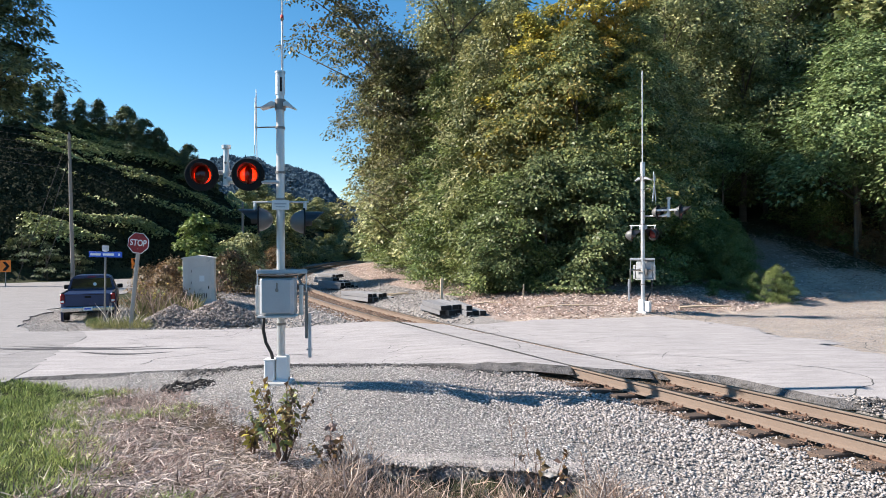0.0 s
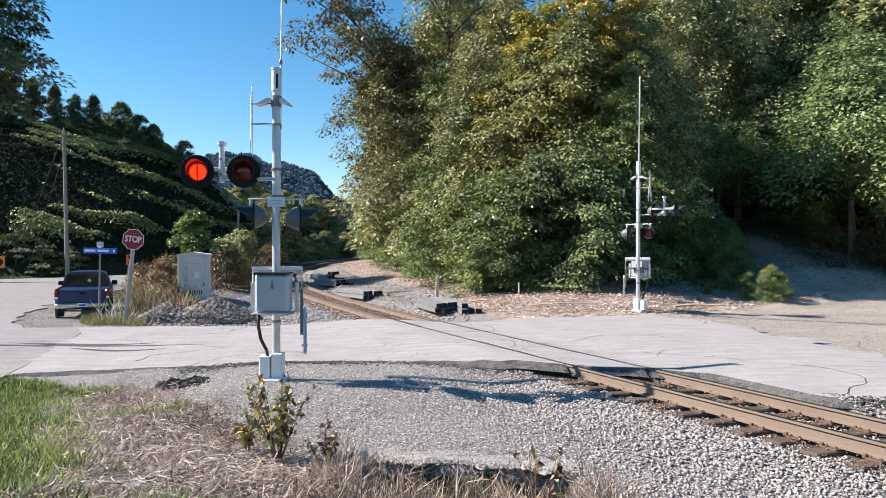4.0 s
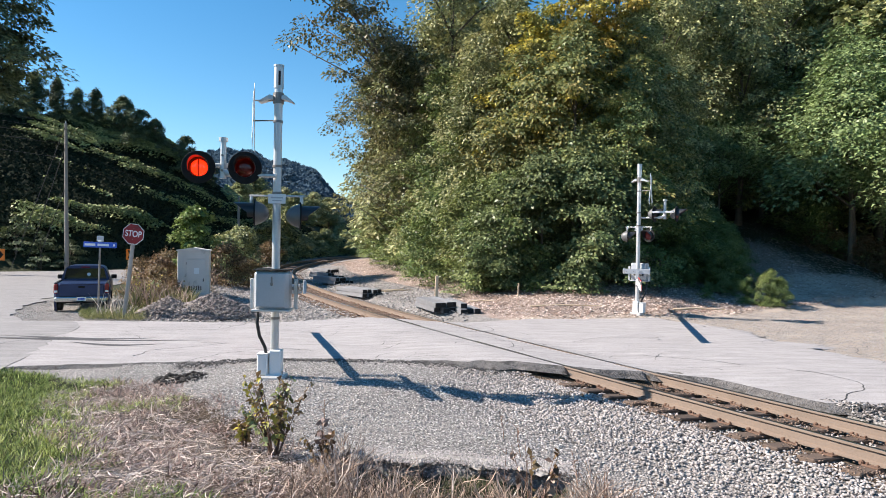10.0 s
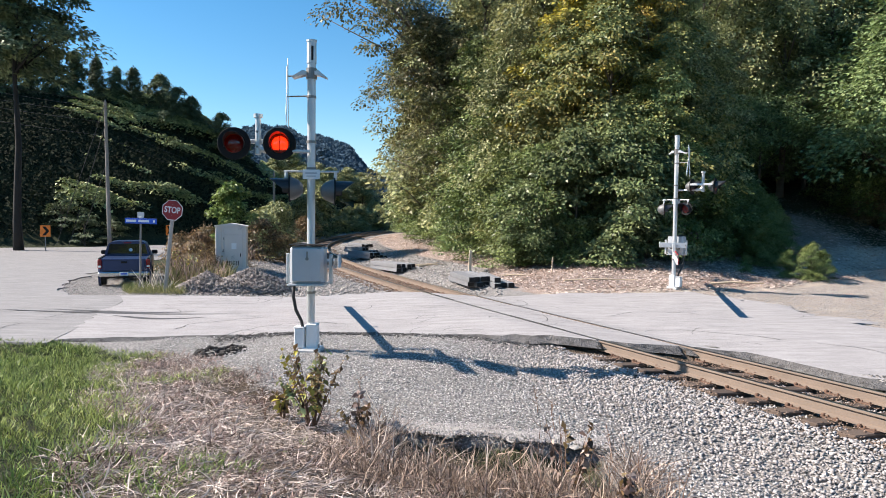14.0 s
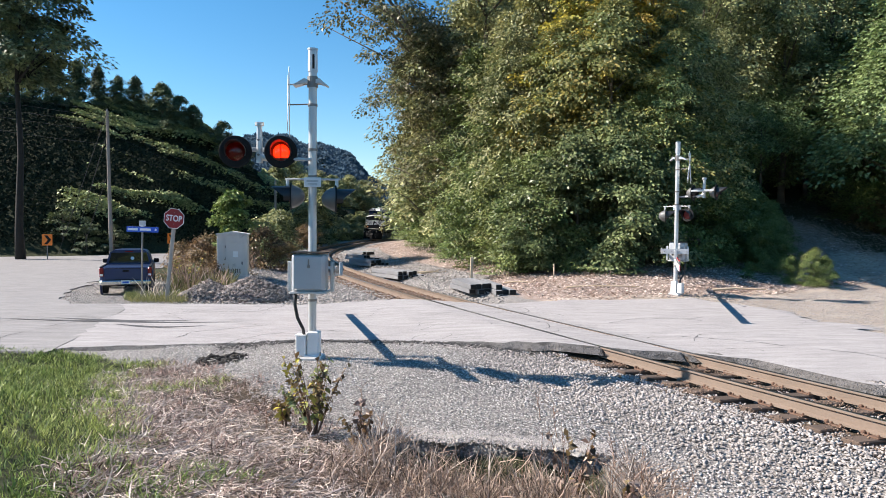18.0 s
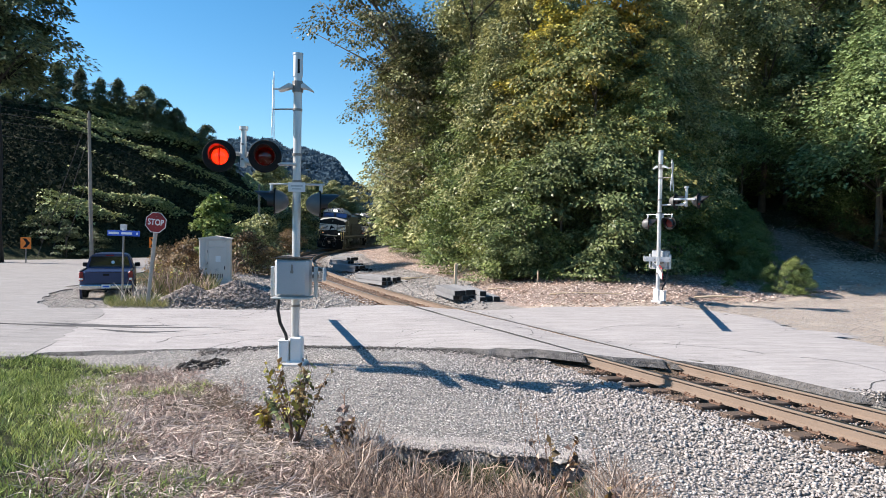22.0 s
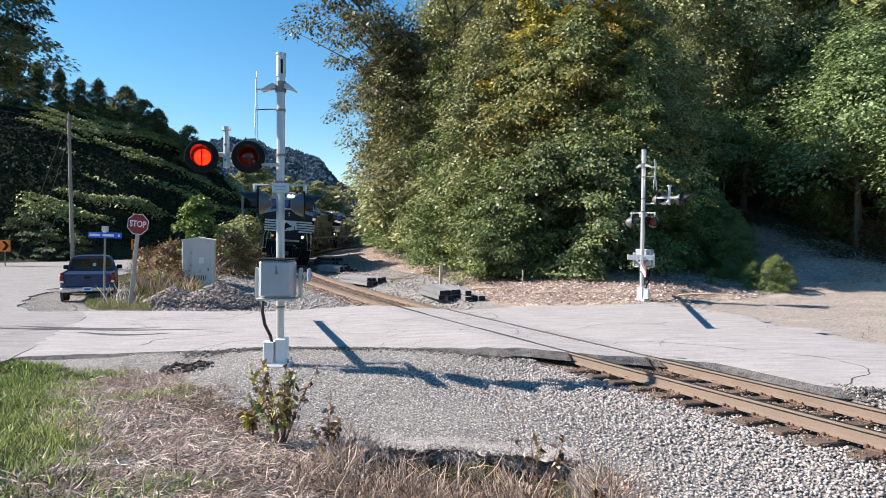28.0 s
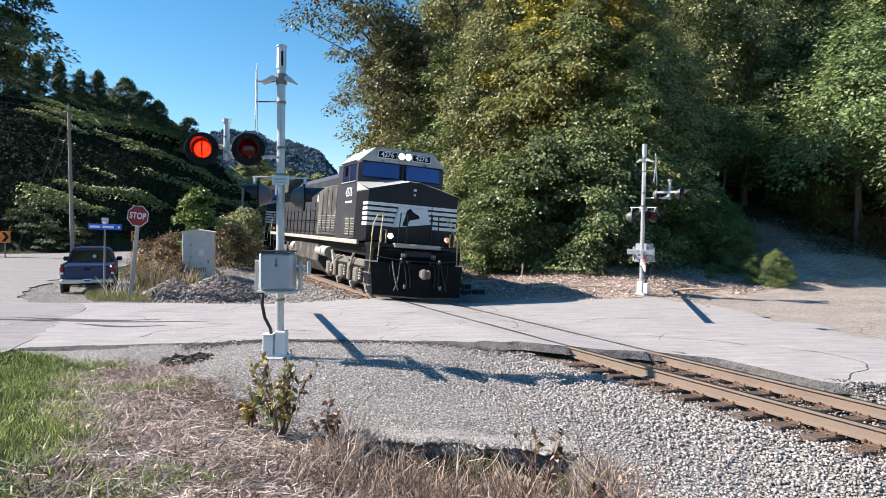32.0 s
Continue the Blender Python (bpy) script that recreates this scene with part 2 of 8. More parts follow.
CONCRETE = material("concrete", (0.50, 0.49, 0.47), 0.9, spread=0.1, scale=3, fine=40, bump=0.3)
BLACK = material("black_paint", (0.015, 0.015, 0.015), 0.75, spread=0.15, scale=3, bump=0.05, spec=0.2)
HOOD_BLACK = material("hood_black_paint", (0.02, 0.02, 0.022), 0.38, spread=0.15, scale=6, bump=0.04, spec=0.55)
RUBBER = material("black_rubber", (0.022, 0.022, 0.022), 0.8, spread=0.2, scale=8, bump=0.2)
CABLE = material("dark_cable", (0.03, 0.03, 0.03), 0.6, bump=0)
RED_GLOW = glow_material("red_lamp_glow", (1.0, 0.06, 0.01), 2.0)
RED_STRIPE = material("red_reflective", (0.62, 0.04, 0.03), 0.5, bump=0.02)
SIGN_RED = material("sign_red", (0.27, 0.016, 0.018), 0.55, spread=0.14, scale=4, bump=0.02, dirt=(0.16, 0.02, 0.02), dirt_at=0.56, dirt_scale=3)
SIGN_BLUE = material("sign_blue", (0.02, 0.10, 0.55), 0.4, bump=0.02)
SIGN_ORANGE = material("sign_orange", (0.85, 0.22, 0.02), 0.45, bump=0.02)
WOOD_GREY = material("grey_post_wood", (0.36, 0.33, 0.29), 0.85, spread=0.12, scale=5, fine=60, bump=0.3)
POLE_WOOD = material("utility_pole_wood", (0.30, 0.27, 0.24), 0.9, spread=0.12, scale=2, fine=30, bump=0.3)
STAKE_WOOD = material("pale_stake_wood", (0.55, 0.43, 0.30), 0.8, spread=0.1, scale=5, bump=0.1)
CABINET = material("cabinet_paint", (0.62, 0.575, 0.53), 0.6, 0.1, spread=0.05, scale=2, fine=30, bump=0.05, dirt=(0.36, 0.35, 0.33), dirt_at=0.58, dirt_scale=3)
BARK = material("bark", (0.13, 0.105, 0.08), 0.9, spread=0.25, scale=3, fine=30, bump=0.6)
# near-black copy of the bark: the silhouetted trunk's shade is in the colour
BARK_SHADED = material("shaded_bark", (0.022, 0.020, 0.017), 0.95, spread=0.25, scale=4, fine=30, bump=0.4)
TWIG = material("dry_twig", (0.16, 0.10, 0.07), 0.9, spread=0.2, scale=10, bump=0.2)
LEAF_A = leaf_material("leaf_olive", (0.205, 0.235, 0.098), (0.40, 0.385, 0.17), 0.30, 0.46, 0.15, 0.36)
LEAF_B = leaf_material("leaf_green", (0.198, 0.236, 0.098), (0.385, 0.39, 0.175), 0.33, 0.45, 0.14, 0.36)
LEAF_O = leaf_material("leaf_brown_olive", (0.098, 0.112, 0.044), (0.19, 0.165, 0.076), 0.26, 0.48, 0.18, 0.30)
LEAF_M = leaf_material("leaf_maple", (0.200, 0.248, 0.092), (0.47, 0.37, 0.11), 0.0, 0.46, 0.24, 0.34)
LEAF_P = leaf_material("leaf_pale_broad", (0.112, 0.150, 0.054), (0.24, 0.27, 0.115), 0.33, 0.44, 0.12, 0.34)
LEAF_L = leaf_material("leaf_low_green", (0.082, 0.124, 0.034), (0.205, 0.245, 0.078), 0.33, 0.42, 0.12, 0.34)
LEAF_S = leaf_material("leaf_bright_shrub", (0.13, 0.19, 0.045), (0.27, 0.32, 0.10), 0.35, 0.45, 0.18, 0.4)
LEAF_Y = leaf_material("leaf_turning", (0.225, 0.235, 0.055), (0.46, 0.345, 0.07), 0.45)
LEAF_K = leaf_material("leaf_vine", (0.140, 0.215, 0.075), (0.27, 0.35, 0.15), 0.45, 0.42, 0.2, 0.45)
# hill vine crests: sunlight put into a bright leaf colour
LEAF_H = leaf_material("leaf_hill_vine_lit", (0.25, 0.280, 0.11), (0.42, 0.43, 0.20), 0.4, 0.6, 0.06, 0.25)
# green turned bluish to hold the haze of distance
LEAF_F = leaf_material("leaf_far_hazed", (0.058, 0.094, 0.125), (0.080, 0.120, 0.15), 0.3, 0.95, 0.05, 0.02, 0.25)
LEAF_D = leaf_material("leaf_conifer", (0.075, 0.10, 0.050), (0.17, 0.19, 0.09), 0.35, 0.6, 0.05, 0.25)
# the same hill vines in shade: a near-black copy of the leaf
LEAF_U = leaf_material("leaf_hill_vine_shaded", (0.016, 0.023, 0.014), (0.028, 0.036, 0.020), 0.3, 0.8, 0.03, 0.05)
LEAF_R = leaf_material("leaf_brown", (0.13, 0.085, 0.045), (0.25, 0.165, 0.075), 0.5)
WEED_GREEN = leaf_material("weed_leaf", (0.10, 0.14, 0.04), (0.30, 0.27, 0.12), 0.5, 0.6)
GRASS = leaf_material("grass_blade", (0.130, 0.205, 0.042), (0.36, 0.385, 0.13), 0.42, 0.5, vary=1.4)
STRAW = leaf_material("straw", (0.33, 0.255, 0.208), (0.60, 0.515, 0.45), 0.6, 0.6, vary=1.4)
BROWN_GRASS = leaf_material("withered_grass", (0.155, 0.098, 0.074), (0.39, 0.29, 0.235), 0.6, 0.6, vary=1.4)
LITTER = leaf_material("fallen_leaf", (0.42, 0.29, 0.225), (0.62, 0.52, 0.46), 0.6)


def lens_material():
    m = bpy.data.materials.new("red_lens_glass")
    m.use_nodes = True
    n, link = m.node_tree.nodes, m.node_tree.links.new
    clear, gloss, mx = n.new("ShaderNodeBsdfTransparent"), n.new("ShaderNodeBsdfGlossy"), n.new("ShaderNodeMixShader")
    clear.inputs["Color"].default_value = (0.95, 0.30, 0.25, 1)
    gloss.inputs["Roughness"].default_value = 0.15
    mx.inputs[0].default_value = 0.06
    link(clear.outputs[0], mx.inputs[1])
    link(gloss.outputs[0], mx.inputs[2])
    link(mx.outputs[0], n["Material Output"].inputs["Surface"])
    return m


LENS = lens_material()
SHUTTER = material("dark_red_shutter", (0.13, 0.012, 0.01), 0.6, bump=0.1)
LOCO_BLACK = material("loco_black_paint", (0.010, 0.010, 0.011), 0.42, spread=0.2, scale=1.2, fine=18, bump=0.06, dirt=(0.045, 0.041, 0.037), dirt_at=0.64, dirt_scale=0.9, spec=0.35)
# lighter copy of the black paint: sun on cab and hood sides, with dust
LOCO_SUNLIT = material("loco_sunlit_black", (0.050, 0.050, 0.055), 0.45, spread=0.2, scale=1.2, fine=18, bump=0.06, dirt=(0.095, 0.09, 0.085), dirt_at=0.56, dirt_scale=0.9, spec=0.4)
PILOT_BLACK = material("pilot_black_paint", (0.008, 0.008, 0.008), 0.8, spread=0.2, scale=2, fine=18, bump=0.1, dirt=(0.022, 0.02, 0.018), dirt_at=0.58, spec=0.15)
LOCO_DUSTY = material("loco_dusty_black", (0.05, 0.046, 0.042), 0.75, spread=0.2, scale=1.5, fine=18, bump=0.12, dirt=(0.15, 0.13, 0.105), dirt_at=0.5, dirt_scale=1.6)
LOCO_WHITE = material("loco_white_paint", (0.72, 0.72, 0.70), 0.5, spread=0.08, scale=2, bump=0.04, dirt=(0.45, 0.43, 0.40), dirt_at=0.62, dirt_scale=2.5)
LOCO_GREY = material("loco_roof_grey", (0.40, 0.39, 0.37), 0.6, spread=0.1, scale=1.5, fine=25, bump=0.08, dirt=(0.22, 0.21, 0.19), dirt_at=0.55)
SILL = material("dusty_sill", (0.40, 0.36, 0.31), 0.8, spread=0.12, scale=2, fine=25, bump=0.1, dirt=(0.25, 0.22, 0.19), dirt_at=0.58)
TRUCK_GREY = material("dusty_bogie", (0.17, 0.15, 0.125), 0.9, spread=0.2, scale=3, fine=30, bump=0.3)
YELLOW = material("tan_handrail_paint", (0.62, 0.48, 0.22), 0.5, spread=0.08, scale=5, bump=0.03)
HEADLIGHT = glow_material("headlight_glow", (1.0, 0.95, 0.85), 12.0)
# faint glow of the added discs that stand for dimmed ditch lenses
DITCH = glow_material("ditch_light_amber", (0.55, 0.20, 0.07), 0.35)
# tinted glass; the blue of the sky's reflection is put into its colour
WINDOW = material("tinted_sky_window", (0.05, 0.08, 0.20), 0.07, 0.65, spread=0.05, bump=0, spec=0.6)
STEEL = material("worn_steel", (0.25, 0.235, 0.22), 0.5, 0.7, spread=0.15, scale=6, bump=0.15)
CAR_BLUE = material("truck_blue_paint", (0.028, 0.046, 0.115), 0.30, 0.3, spread=0.06, scale=2, bump=0.02, dirt=(0.07, 0.085, 0.13), dirt_at=0.62, dirt_scale=2)
CHROME = material("chrome_bumper", (0.6, 0.6, 0.6), 0.22, 0.95, spread=0.05, bump=0.02)
TAIL_RED = material("tail_lamp_red", (0.20, 0.012, 0.012), 0.25, bump=0.02)
GLASS_DARK = material("truck_rear_glass", (0.01, 0.012, 0.015), 0.06, spread=0.05, bump=0, spec=0.8)


# ---- mesh helpers ----
class Geo:
    """Collects corners and faces of one mesh; faces carry a slot number."""

    def __init__(self):
        self.v, self.f, self.s = [], [], []

    def add(self, verts, faces, slot=0, m=None):
        k = len(self.v)
        self.v += [tuple(m @ Vector(p)) if m else tuple(p) for p in verts]
        self.f += [tuple(i + k for i in f) for f in faces]
        self.s += [slot] * len(faces)
        return self

    def convex(self, verts, faces, slot=0, m=None):
        c = sum((Vector(p) for p in verts), Vector()) / len(verts)
        good = []
        for f in faces:
            p = [Vector(verts[i]) for i in f]
            nrm = (p[1] - p[0]).cross(p[2] - p[0])
            mid = sum(p, Vector()) / len(p)
            good.append(tuple(f) if nrm.dot(mid - c) >= 0 else tuple(reversed(f)))
        return self.add(verts, good, slot, m)

    def box(self, centre, size, bevel=0.0, m=None, slot=0):
        cx, cy, cz = centre
        h = [d / 2 for d in size]
        if not bevel:
            vs = [(cx + sx * h[0], cy + sy * h[1], cz + sz * h[2]) for sx in (-1, 1) for sy in (-1, 1) for sz in (-1, 1)]
            return self.convex(vs, [(0, 1, 3, 2), (4, 5, 7, 6), (0, 1, 5, 4), (2, 3, 7, 6), (0, 2, 6, 4), (1, 3, 7, 5)], slot, m)
        b = min(bevel, *[0.49 * d for d in size])
        vs, at = [], {}
        for sx in (-1, 1):
            for sy in (-1, 1):
                for sz in (-1, 1):
                    for ax in range(3):
                        at[sx, sy, sz, ax] = len(vs)
                        p = [s * (h[i] - (0 if i == ax else b)) for i, s in enumerate((sx, sy, sz))]
                        vs.append((cx + p[0], cy + p[1], cz + p[2]))
        fs = []
        for ax in range(3):
            o = [i for i in range(3) if i != ax]
            for s in (-1, 1):
                q = []
                for a, c in ((-1, -1), (1, -1), (1, 1), (-1, 1)):
                    k = [0, 0, 0]
                    k[ax], k[o[0]], k[o[1]] = s, a, c
                    q.append(at[(*k, ax)])
                fs.append(q)
            for a in (-1, 1):
                for c in (-1, 1):
                    q = []
                    for s, w in ((-1, o[0]), (1, o[0]), (1, o[1]), (-1, o[1])):
                        k = [0, 0, 0]
                        k[ax], k[o[0]], k[o[1]] = s, a, c
                        q.append(at[(*k, w)])
                    fs.append(q)
        for sx in (-1, 1):
            for sy in (-1, 1):
                for sz in (-1, 1):
                    fs.append([at[sx, sy, sz, ax] for ax in range(3)])
        return self.convex(vs, fs, slot, m)

    def tube(self, p, q, r, r2=None, n=10, caps=True, slot=0):
        p, q = Vector(p), Vector(q)
        r2 = r if r2 is None else r2
        z = (q - p).normalized()
        x = z.orthogonal().normalized()
        y = z.cross(x)
        vs = []
        for c, rr in ((p, r), (q, r2)):
            vs += [c + (x * math.cos(2 * math.pi * i / n) + y * math.sin(2 * math.pi * i / n)) * rr for i in range(n)]
        fs = [(i, (i + 1) % n, n + (i + 1) % n, n + i) for i in range(n)]
        if caps:
            fs += [tuple(reversed(range(n))), tuple(range(n, 2 * n))]
        return self.add(vs, fs, slot)

    def pipe(self, pts, r, n=8, slot=0):
        """A bent tube through the points."""
        pts = [Vector(p) for p in pts]
        vs, last = [], None
        for i, p in enumerate(pts):
            d = (pts[min(i + 1, len(pts) - 1)] - pts[max(i - 1, 0)]).normalized()
            x = d.orthogonal().normalized() if last is None else (last - d * last.dot(d)).normalized()
            last = x
            y = d.cross(x)
            rr = r[i] if isinstance(r, (list, tuple)) else r
            vs += [p + (x * math.cos(2 * math.pi * k / n) + y * math.sin(2 * math.pi * k / n)) * rr for k in range(n)]
        fs = [(j * n + i, j * n + (i + 1) % n, (j + 1) * n + (i + 1) % n, (j + 1) * n + i) for j in range(len(pts) - 1) for i in range(n)]
        fs += [tuple(reversed(range(n))), tuple(range((len(pts) - 1) * n, len(pts) * n))]
        return self.add(vs, fs, slot)

    def lathe(self, profile, n=20, m=None, slot=0):
        """(radius, height) pairs turned about z."""
        vs = [(r * math.cos(2 * math.pi * i / n), r * math.sin(2 * math.pi * i / n), z) for r, z in profile for i in range(n)]
        fs = [(j * n + i, j * n + (i + 1) % n, (j + 1) * n + (i + 1) % n, (j + 1) * n + i) for j in range(len(profile) - 1) for i in range(n)]
        return self.add(vs, fs, slot, m)

    def prism(self, outline, y0, y1, m=None, slot=0):
        """An outline in x, z pushed along y."""
        n = len(outline)
        vs = [(x, y0, z) for x, z in outline] + [(x, y1, z) for x, z in outline]
        fs = [(i, (i + 1) % n, n + (i + 1) % n, n + i) for i in range(n)] + [tuple(reversed(range(n))), tuple(range(n, 2 * n))]
        return self.add(vs, fs, slot, m)

    def mesh(self, name, *mats, smooth=False):
        me = bpy.data.meshes.new(name)
        me.from_pydata(self.v, [], self.f)
        for k in mats:
            me.materials.append(k)
        if len(mats) > 1:
            me.polygons.foreach_set("material_index", self.s)
        if smooth:
            me.polygons.foreach_set("use_smooth", [True] * len(me.polygons))
        me.update()
        return me


def part(name, geo, mats, parent=None, label="", smooth=False, at=None, fix=False):
    """One mesh object under a thing or a part."""
    mats = mats if isinstance(mats, (list, tuple)) else [mats]
    me = geo if isinstance(geo, bpy.types.Mesh) else geo.mesh(name, *mats, smooth=smooth)
    if fix:
        bm = bmesh.new()
        bm.from_mesh(me)
        bmesh.ops.recalc_face_normals(bm, faces=bm.faces)
        bm.to_mesh(me)
        bm.free()
    ob = new(name, me)
    ob.parent = parent
    if at is not None:
        ob.matrix_basis = at
    return tagged(ob, label)


def thing(name, m, label, category, group="", kind=""):
    ob = new(name)
    ob.empty_display_size = 0.2
    ob.matrix_basis = m
    return tagged(ob, label, category, group, kind)


def leaf_mesh(name, P, D, N, size, mat, width=0.34, corners=4):
    """Many small folded leaves: places, growing ways, normals and lengths."""
    k = len(P)
    D = D / np.linalg.norm(D, axis=1, keepdims=True)
    S = np.cross(D, N)
    S /= np.linalg.norm(S, axis=1, keepdims=True) + 1e-9
    U = np.cross(S, D)
    L = size[:, None]
    if corners == 3:
        v = np.stack([P + S * L * width, P + D * L, P - S * L * width], 1)
        return raw_mesh(name, v.reshape(-1, 3), 3, mat)
    v = np.empty((k, 4, 3))
    v[:, 0] = P
    v[:, 1] = P + D * L * 0.5 + S * L * width + U * L * 0.10
    v[:, 2] = P + D * L - U * L * 0.12
    v[:, 3] = P + D * L * 0.5 - S * L * width + U * L * 0.10
    return raw_mesh(name, v.reshape(-1, 3), 4, mat)


def raw_mesh(name, verts, corners, mat):
    """A mesh of loose polygons, each with the same number of corners."""
    me = bpy.data.meshes.new(name)
    n = len(verts)
    me.vertices.add(n)
    me.vertices.foreach_set("co", np.ascontiguousarray(verts, dtype=np.float32).ravel())
    me.loops.add(n)
    me.loops.foreach_set("vertex_index", np.arange(n, dtype=np.int32))
    me.polygons.add(n // corners)
    me.polygons.foreach_set("loop_start", np.arange(0, n, corners, dtype=np.int32))
    me.materials.append(mat)
    me.update(calc_edges=True)
    return me


def unit(rng, n):
    d = rng.normal(size=(n, 3))
    return d / np.linalg.norm(d, axis=1, keepdims=True)


# ---- plan: the curved track, the lie of the land ----
def smooth(a, b, x):
    t = np.clip((np.asarray(x, dtype=float) - a) / (b - a), 0, 1)
    return t * t * (3 - 2 * t)


TRACK = (-5.4085e-07, 1.014355e-04, -2.232749e-03, -0.505421, 10.0715)


def track_points():
    """The centre line, a point every half metre from behind the camera's side to the far woods."""
    pts = [(float(np.polyval(TRACK, 0) + 0.505421 * -y), y) for y in np.arange(-24, 0, 0.25)]
    pts += [(float(np.polyval(TRACK, y)), float(y)) for y in np.arange(0, 92, 0.25)]
    x, y = pts[-1]
    a = math.atan2(pts[-1][0] - pts[-2][0], pts[-1][1] - pts[-2][1])
    for i in range(880):
        a += 0.25 / 130 if i < 200 else 0.0
        x, y = x + 0.25 * math.sin(a), y + 0.25 * math.cos(a)
        pts.append((x, y))
    return np.array(pts)


LINE = track_points()
LINE_S = np.concatenate([[0], np.cumsum(np.hypot(*np.diff(LINE, axis=0).T))])


def on_track(s):
    """The point and the heading (towards growing y) of the centre line at s metres along it."""
    p = np.array([np.interp(s, LINE_S, LINE[:, 0]), np.interp(s, LINE_S, LINE[:, 1])])
    q = np.array([np.interp(s + 0.3, LINE_S, LINE[:, 0]), np.interp(s + 0.3, LINE_S, LINE[:, 1])])
    return p, (q - p) / np.linalg.norm(q - p)


def track_at_y(y):
    return float(np.interp(y, LINE[:, 1], LINE_S))


def off_track(x, y):
    """How far a place lies to the right of the centre line, seen along growing y."""
    x, y = np.asarray(x, dtype=float), np.asarray(y, dtype=float)
    cx = np.interp(y, LINE[:, 1], LINE[:, 0])
    slope = np.interp(y, LINE[1:, 1], np.diff(LINE[:, 0]) / np.diff(LINE[:, 1]))
    return (x - cx) / np.sqrt(1 + slope**2)


def far_edge(x):
    """The far edge of the crossing road and of the gravel apron."""
    return np.interp(x, [-60, -12, -6, 2, 6, 9, 13, 18, 40], [19.3, 19.3, 19.6, 21.3, 22.6, 23.4, 26.6, 30.5, 34])


def near_edge(x):
    return np.interp(x, [-60, -9, -5.6, -2.6, 0, 2.6, 4.6, 6.2, 9, 14, 40], [12.0, 12.2, 13.2, 13.8, 13.7, 13.0, 11.9, 10.9, 9.4, 8.0, 4])


def bank_toe(x):
    """Where the raised grassy bank on the camera's side ends."""
    return np.interp(x, [-40, -9, -5.5, -4.2, -2.7, -1.3, -0.9, 1.3, 2.4, 4, 8], [12.6, 12.3, 11.9, 10.8, 9.3, 7.8, 6.9, 6.0, 4.4, 2.6, -4])


def lane_x(y):
    """The middle of the dirt lane, which bends back as it climbs."""
    return np.interp(y, [20, 23, 27, 32, 36, 40, 44, 60], [11.0, 12.9, 15.6, 18.9, 19.8, 19.3, 18.0, 15.0])


def height(x, y):
    x, y = np.asarray(x, dtype=float), np.asarray(y, dtype=float)
    d = off_track(x, y)
    z = np.full(np.broadcast(x, y).shape, -0.03)
    # gravel shoulder and the drop beside the near track
    near = smooth(0.0, 1.2, near_edge(x) - y)
    z = z - 0.10 * near
    shoulder = smooth(0.9, 3.4, -d) * near * smooth(-0.5, 2.0, x) * smooth(10.0, 7.0, y)
    z = z - 0.18 * shoulder
    z = z + 0.24 * np.exp(-(((x + 1.9) / 2.3) ** 4 + ((y - 11.5) / 1.95) ** 4))
    bed = np.maximum(smooth(2.4, 1.4, np.abs(d)) * near, smooth(1.75, 1.45, np.abs(d)) * smooth(13.1, 12.6, y))
    z = z * (1 - bed) + bed * (-0.195 - 0.066 * np.clip(d, -1.5, 1.5))
    # raised bank that the camera stands on
    toe = bank_toe(x)
    k = smooth(0.0, 1.0, (toe - y) / np.maximum(toe, 3.0) * 1.5)
    z = z + 0.86 * k * smooth(14, 9, np.abs(x))
    # washed-out hollow under the gravel's edge
    z = z - (0.40 + 0.12 * np.sin(5.3 * x + 0.6)) * np.exp(-(((y - 7.15 + 0.10 * np.sin(4.1 * x)) / 0.68) ** 4)) * smooth(-0.95, -0.6, x) * smooth(1.65, 1.3, x)
    # litter-covered bank and wooded hillside beyond the road, right of the track
    r = np.minimum(d - 3.3, y - far_edge(x))
    up = 0.115 * np.clip(r, 0, 8) + 0.62 * np.clip(r - 8, 0, 46)
    # dirt lane that climbs to the right
    lane = np.exp(-(((x - lane_x(y)) / 4.4) ** 4)) * smooth(22, 27, y)
    lane_z = 0.02 * np.clip(y - 23, 0, 99) + 0.23 * np.clip(y - 30, 0, 11) + 0.3 * np.clip(y - 41, 0, 30)
    up = np.where(r > 0, up * (1 - lane) + lane_z * lane, 0)
    z = z + up
    # track bed through the far cutting
    far = smooth(20.0, 22.0, y)
    bedded = far * smooth(2.6, 1.8, np.abs(d))
    z = z * (1 - bedded) + bedded * (-0.172 - 0.066 * np.clip(d, -1.5, 1.5))
    # land left of the track, main road, and the vine-covered hill
    left = smooth(2.4, 4.5, -d) * smooth(20, 24, y)
    z = z - 0.12 * left * smooth(-10, -13, x)
    z = z + 0.28 * left * np.exp(-(((d + 4.6) / 2.2) ** 2)) * smooth(24, 27, y)
    foot = np.interp(x, [-200, -60, -40, -29.5, -24, -20.5, -18.5], [30, 38, 44, 52, 63, 84, 200])
    hill_d = (y - foot) * 0.72
    top = 2.2 + np.clip(y, 30, 78) * np.interp(x / np.maximum(y, 1), [-2, -0.65, -0.5, -0.42, -0.37, -0.34, -0.29, -0.24], [0.20, 0.168, 0.158, 0.142, 0.112, 0.075, 0.03, 0.002])
    z = z + np.minimum(0.78 * np.clip(hill_d, 0, 60), top + 0.1 * np.clip(hill_d - top, 0, 60)) * smooth(0, 1.5, hill_d)
    # far ridges close the valley
    rr = np.hypot(x, y)
    ang = np.arctan2(x, y)
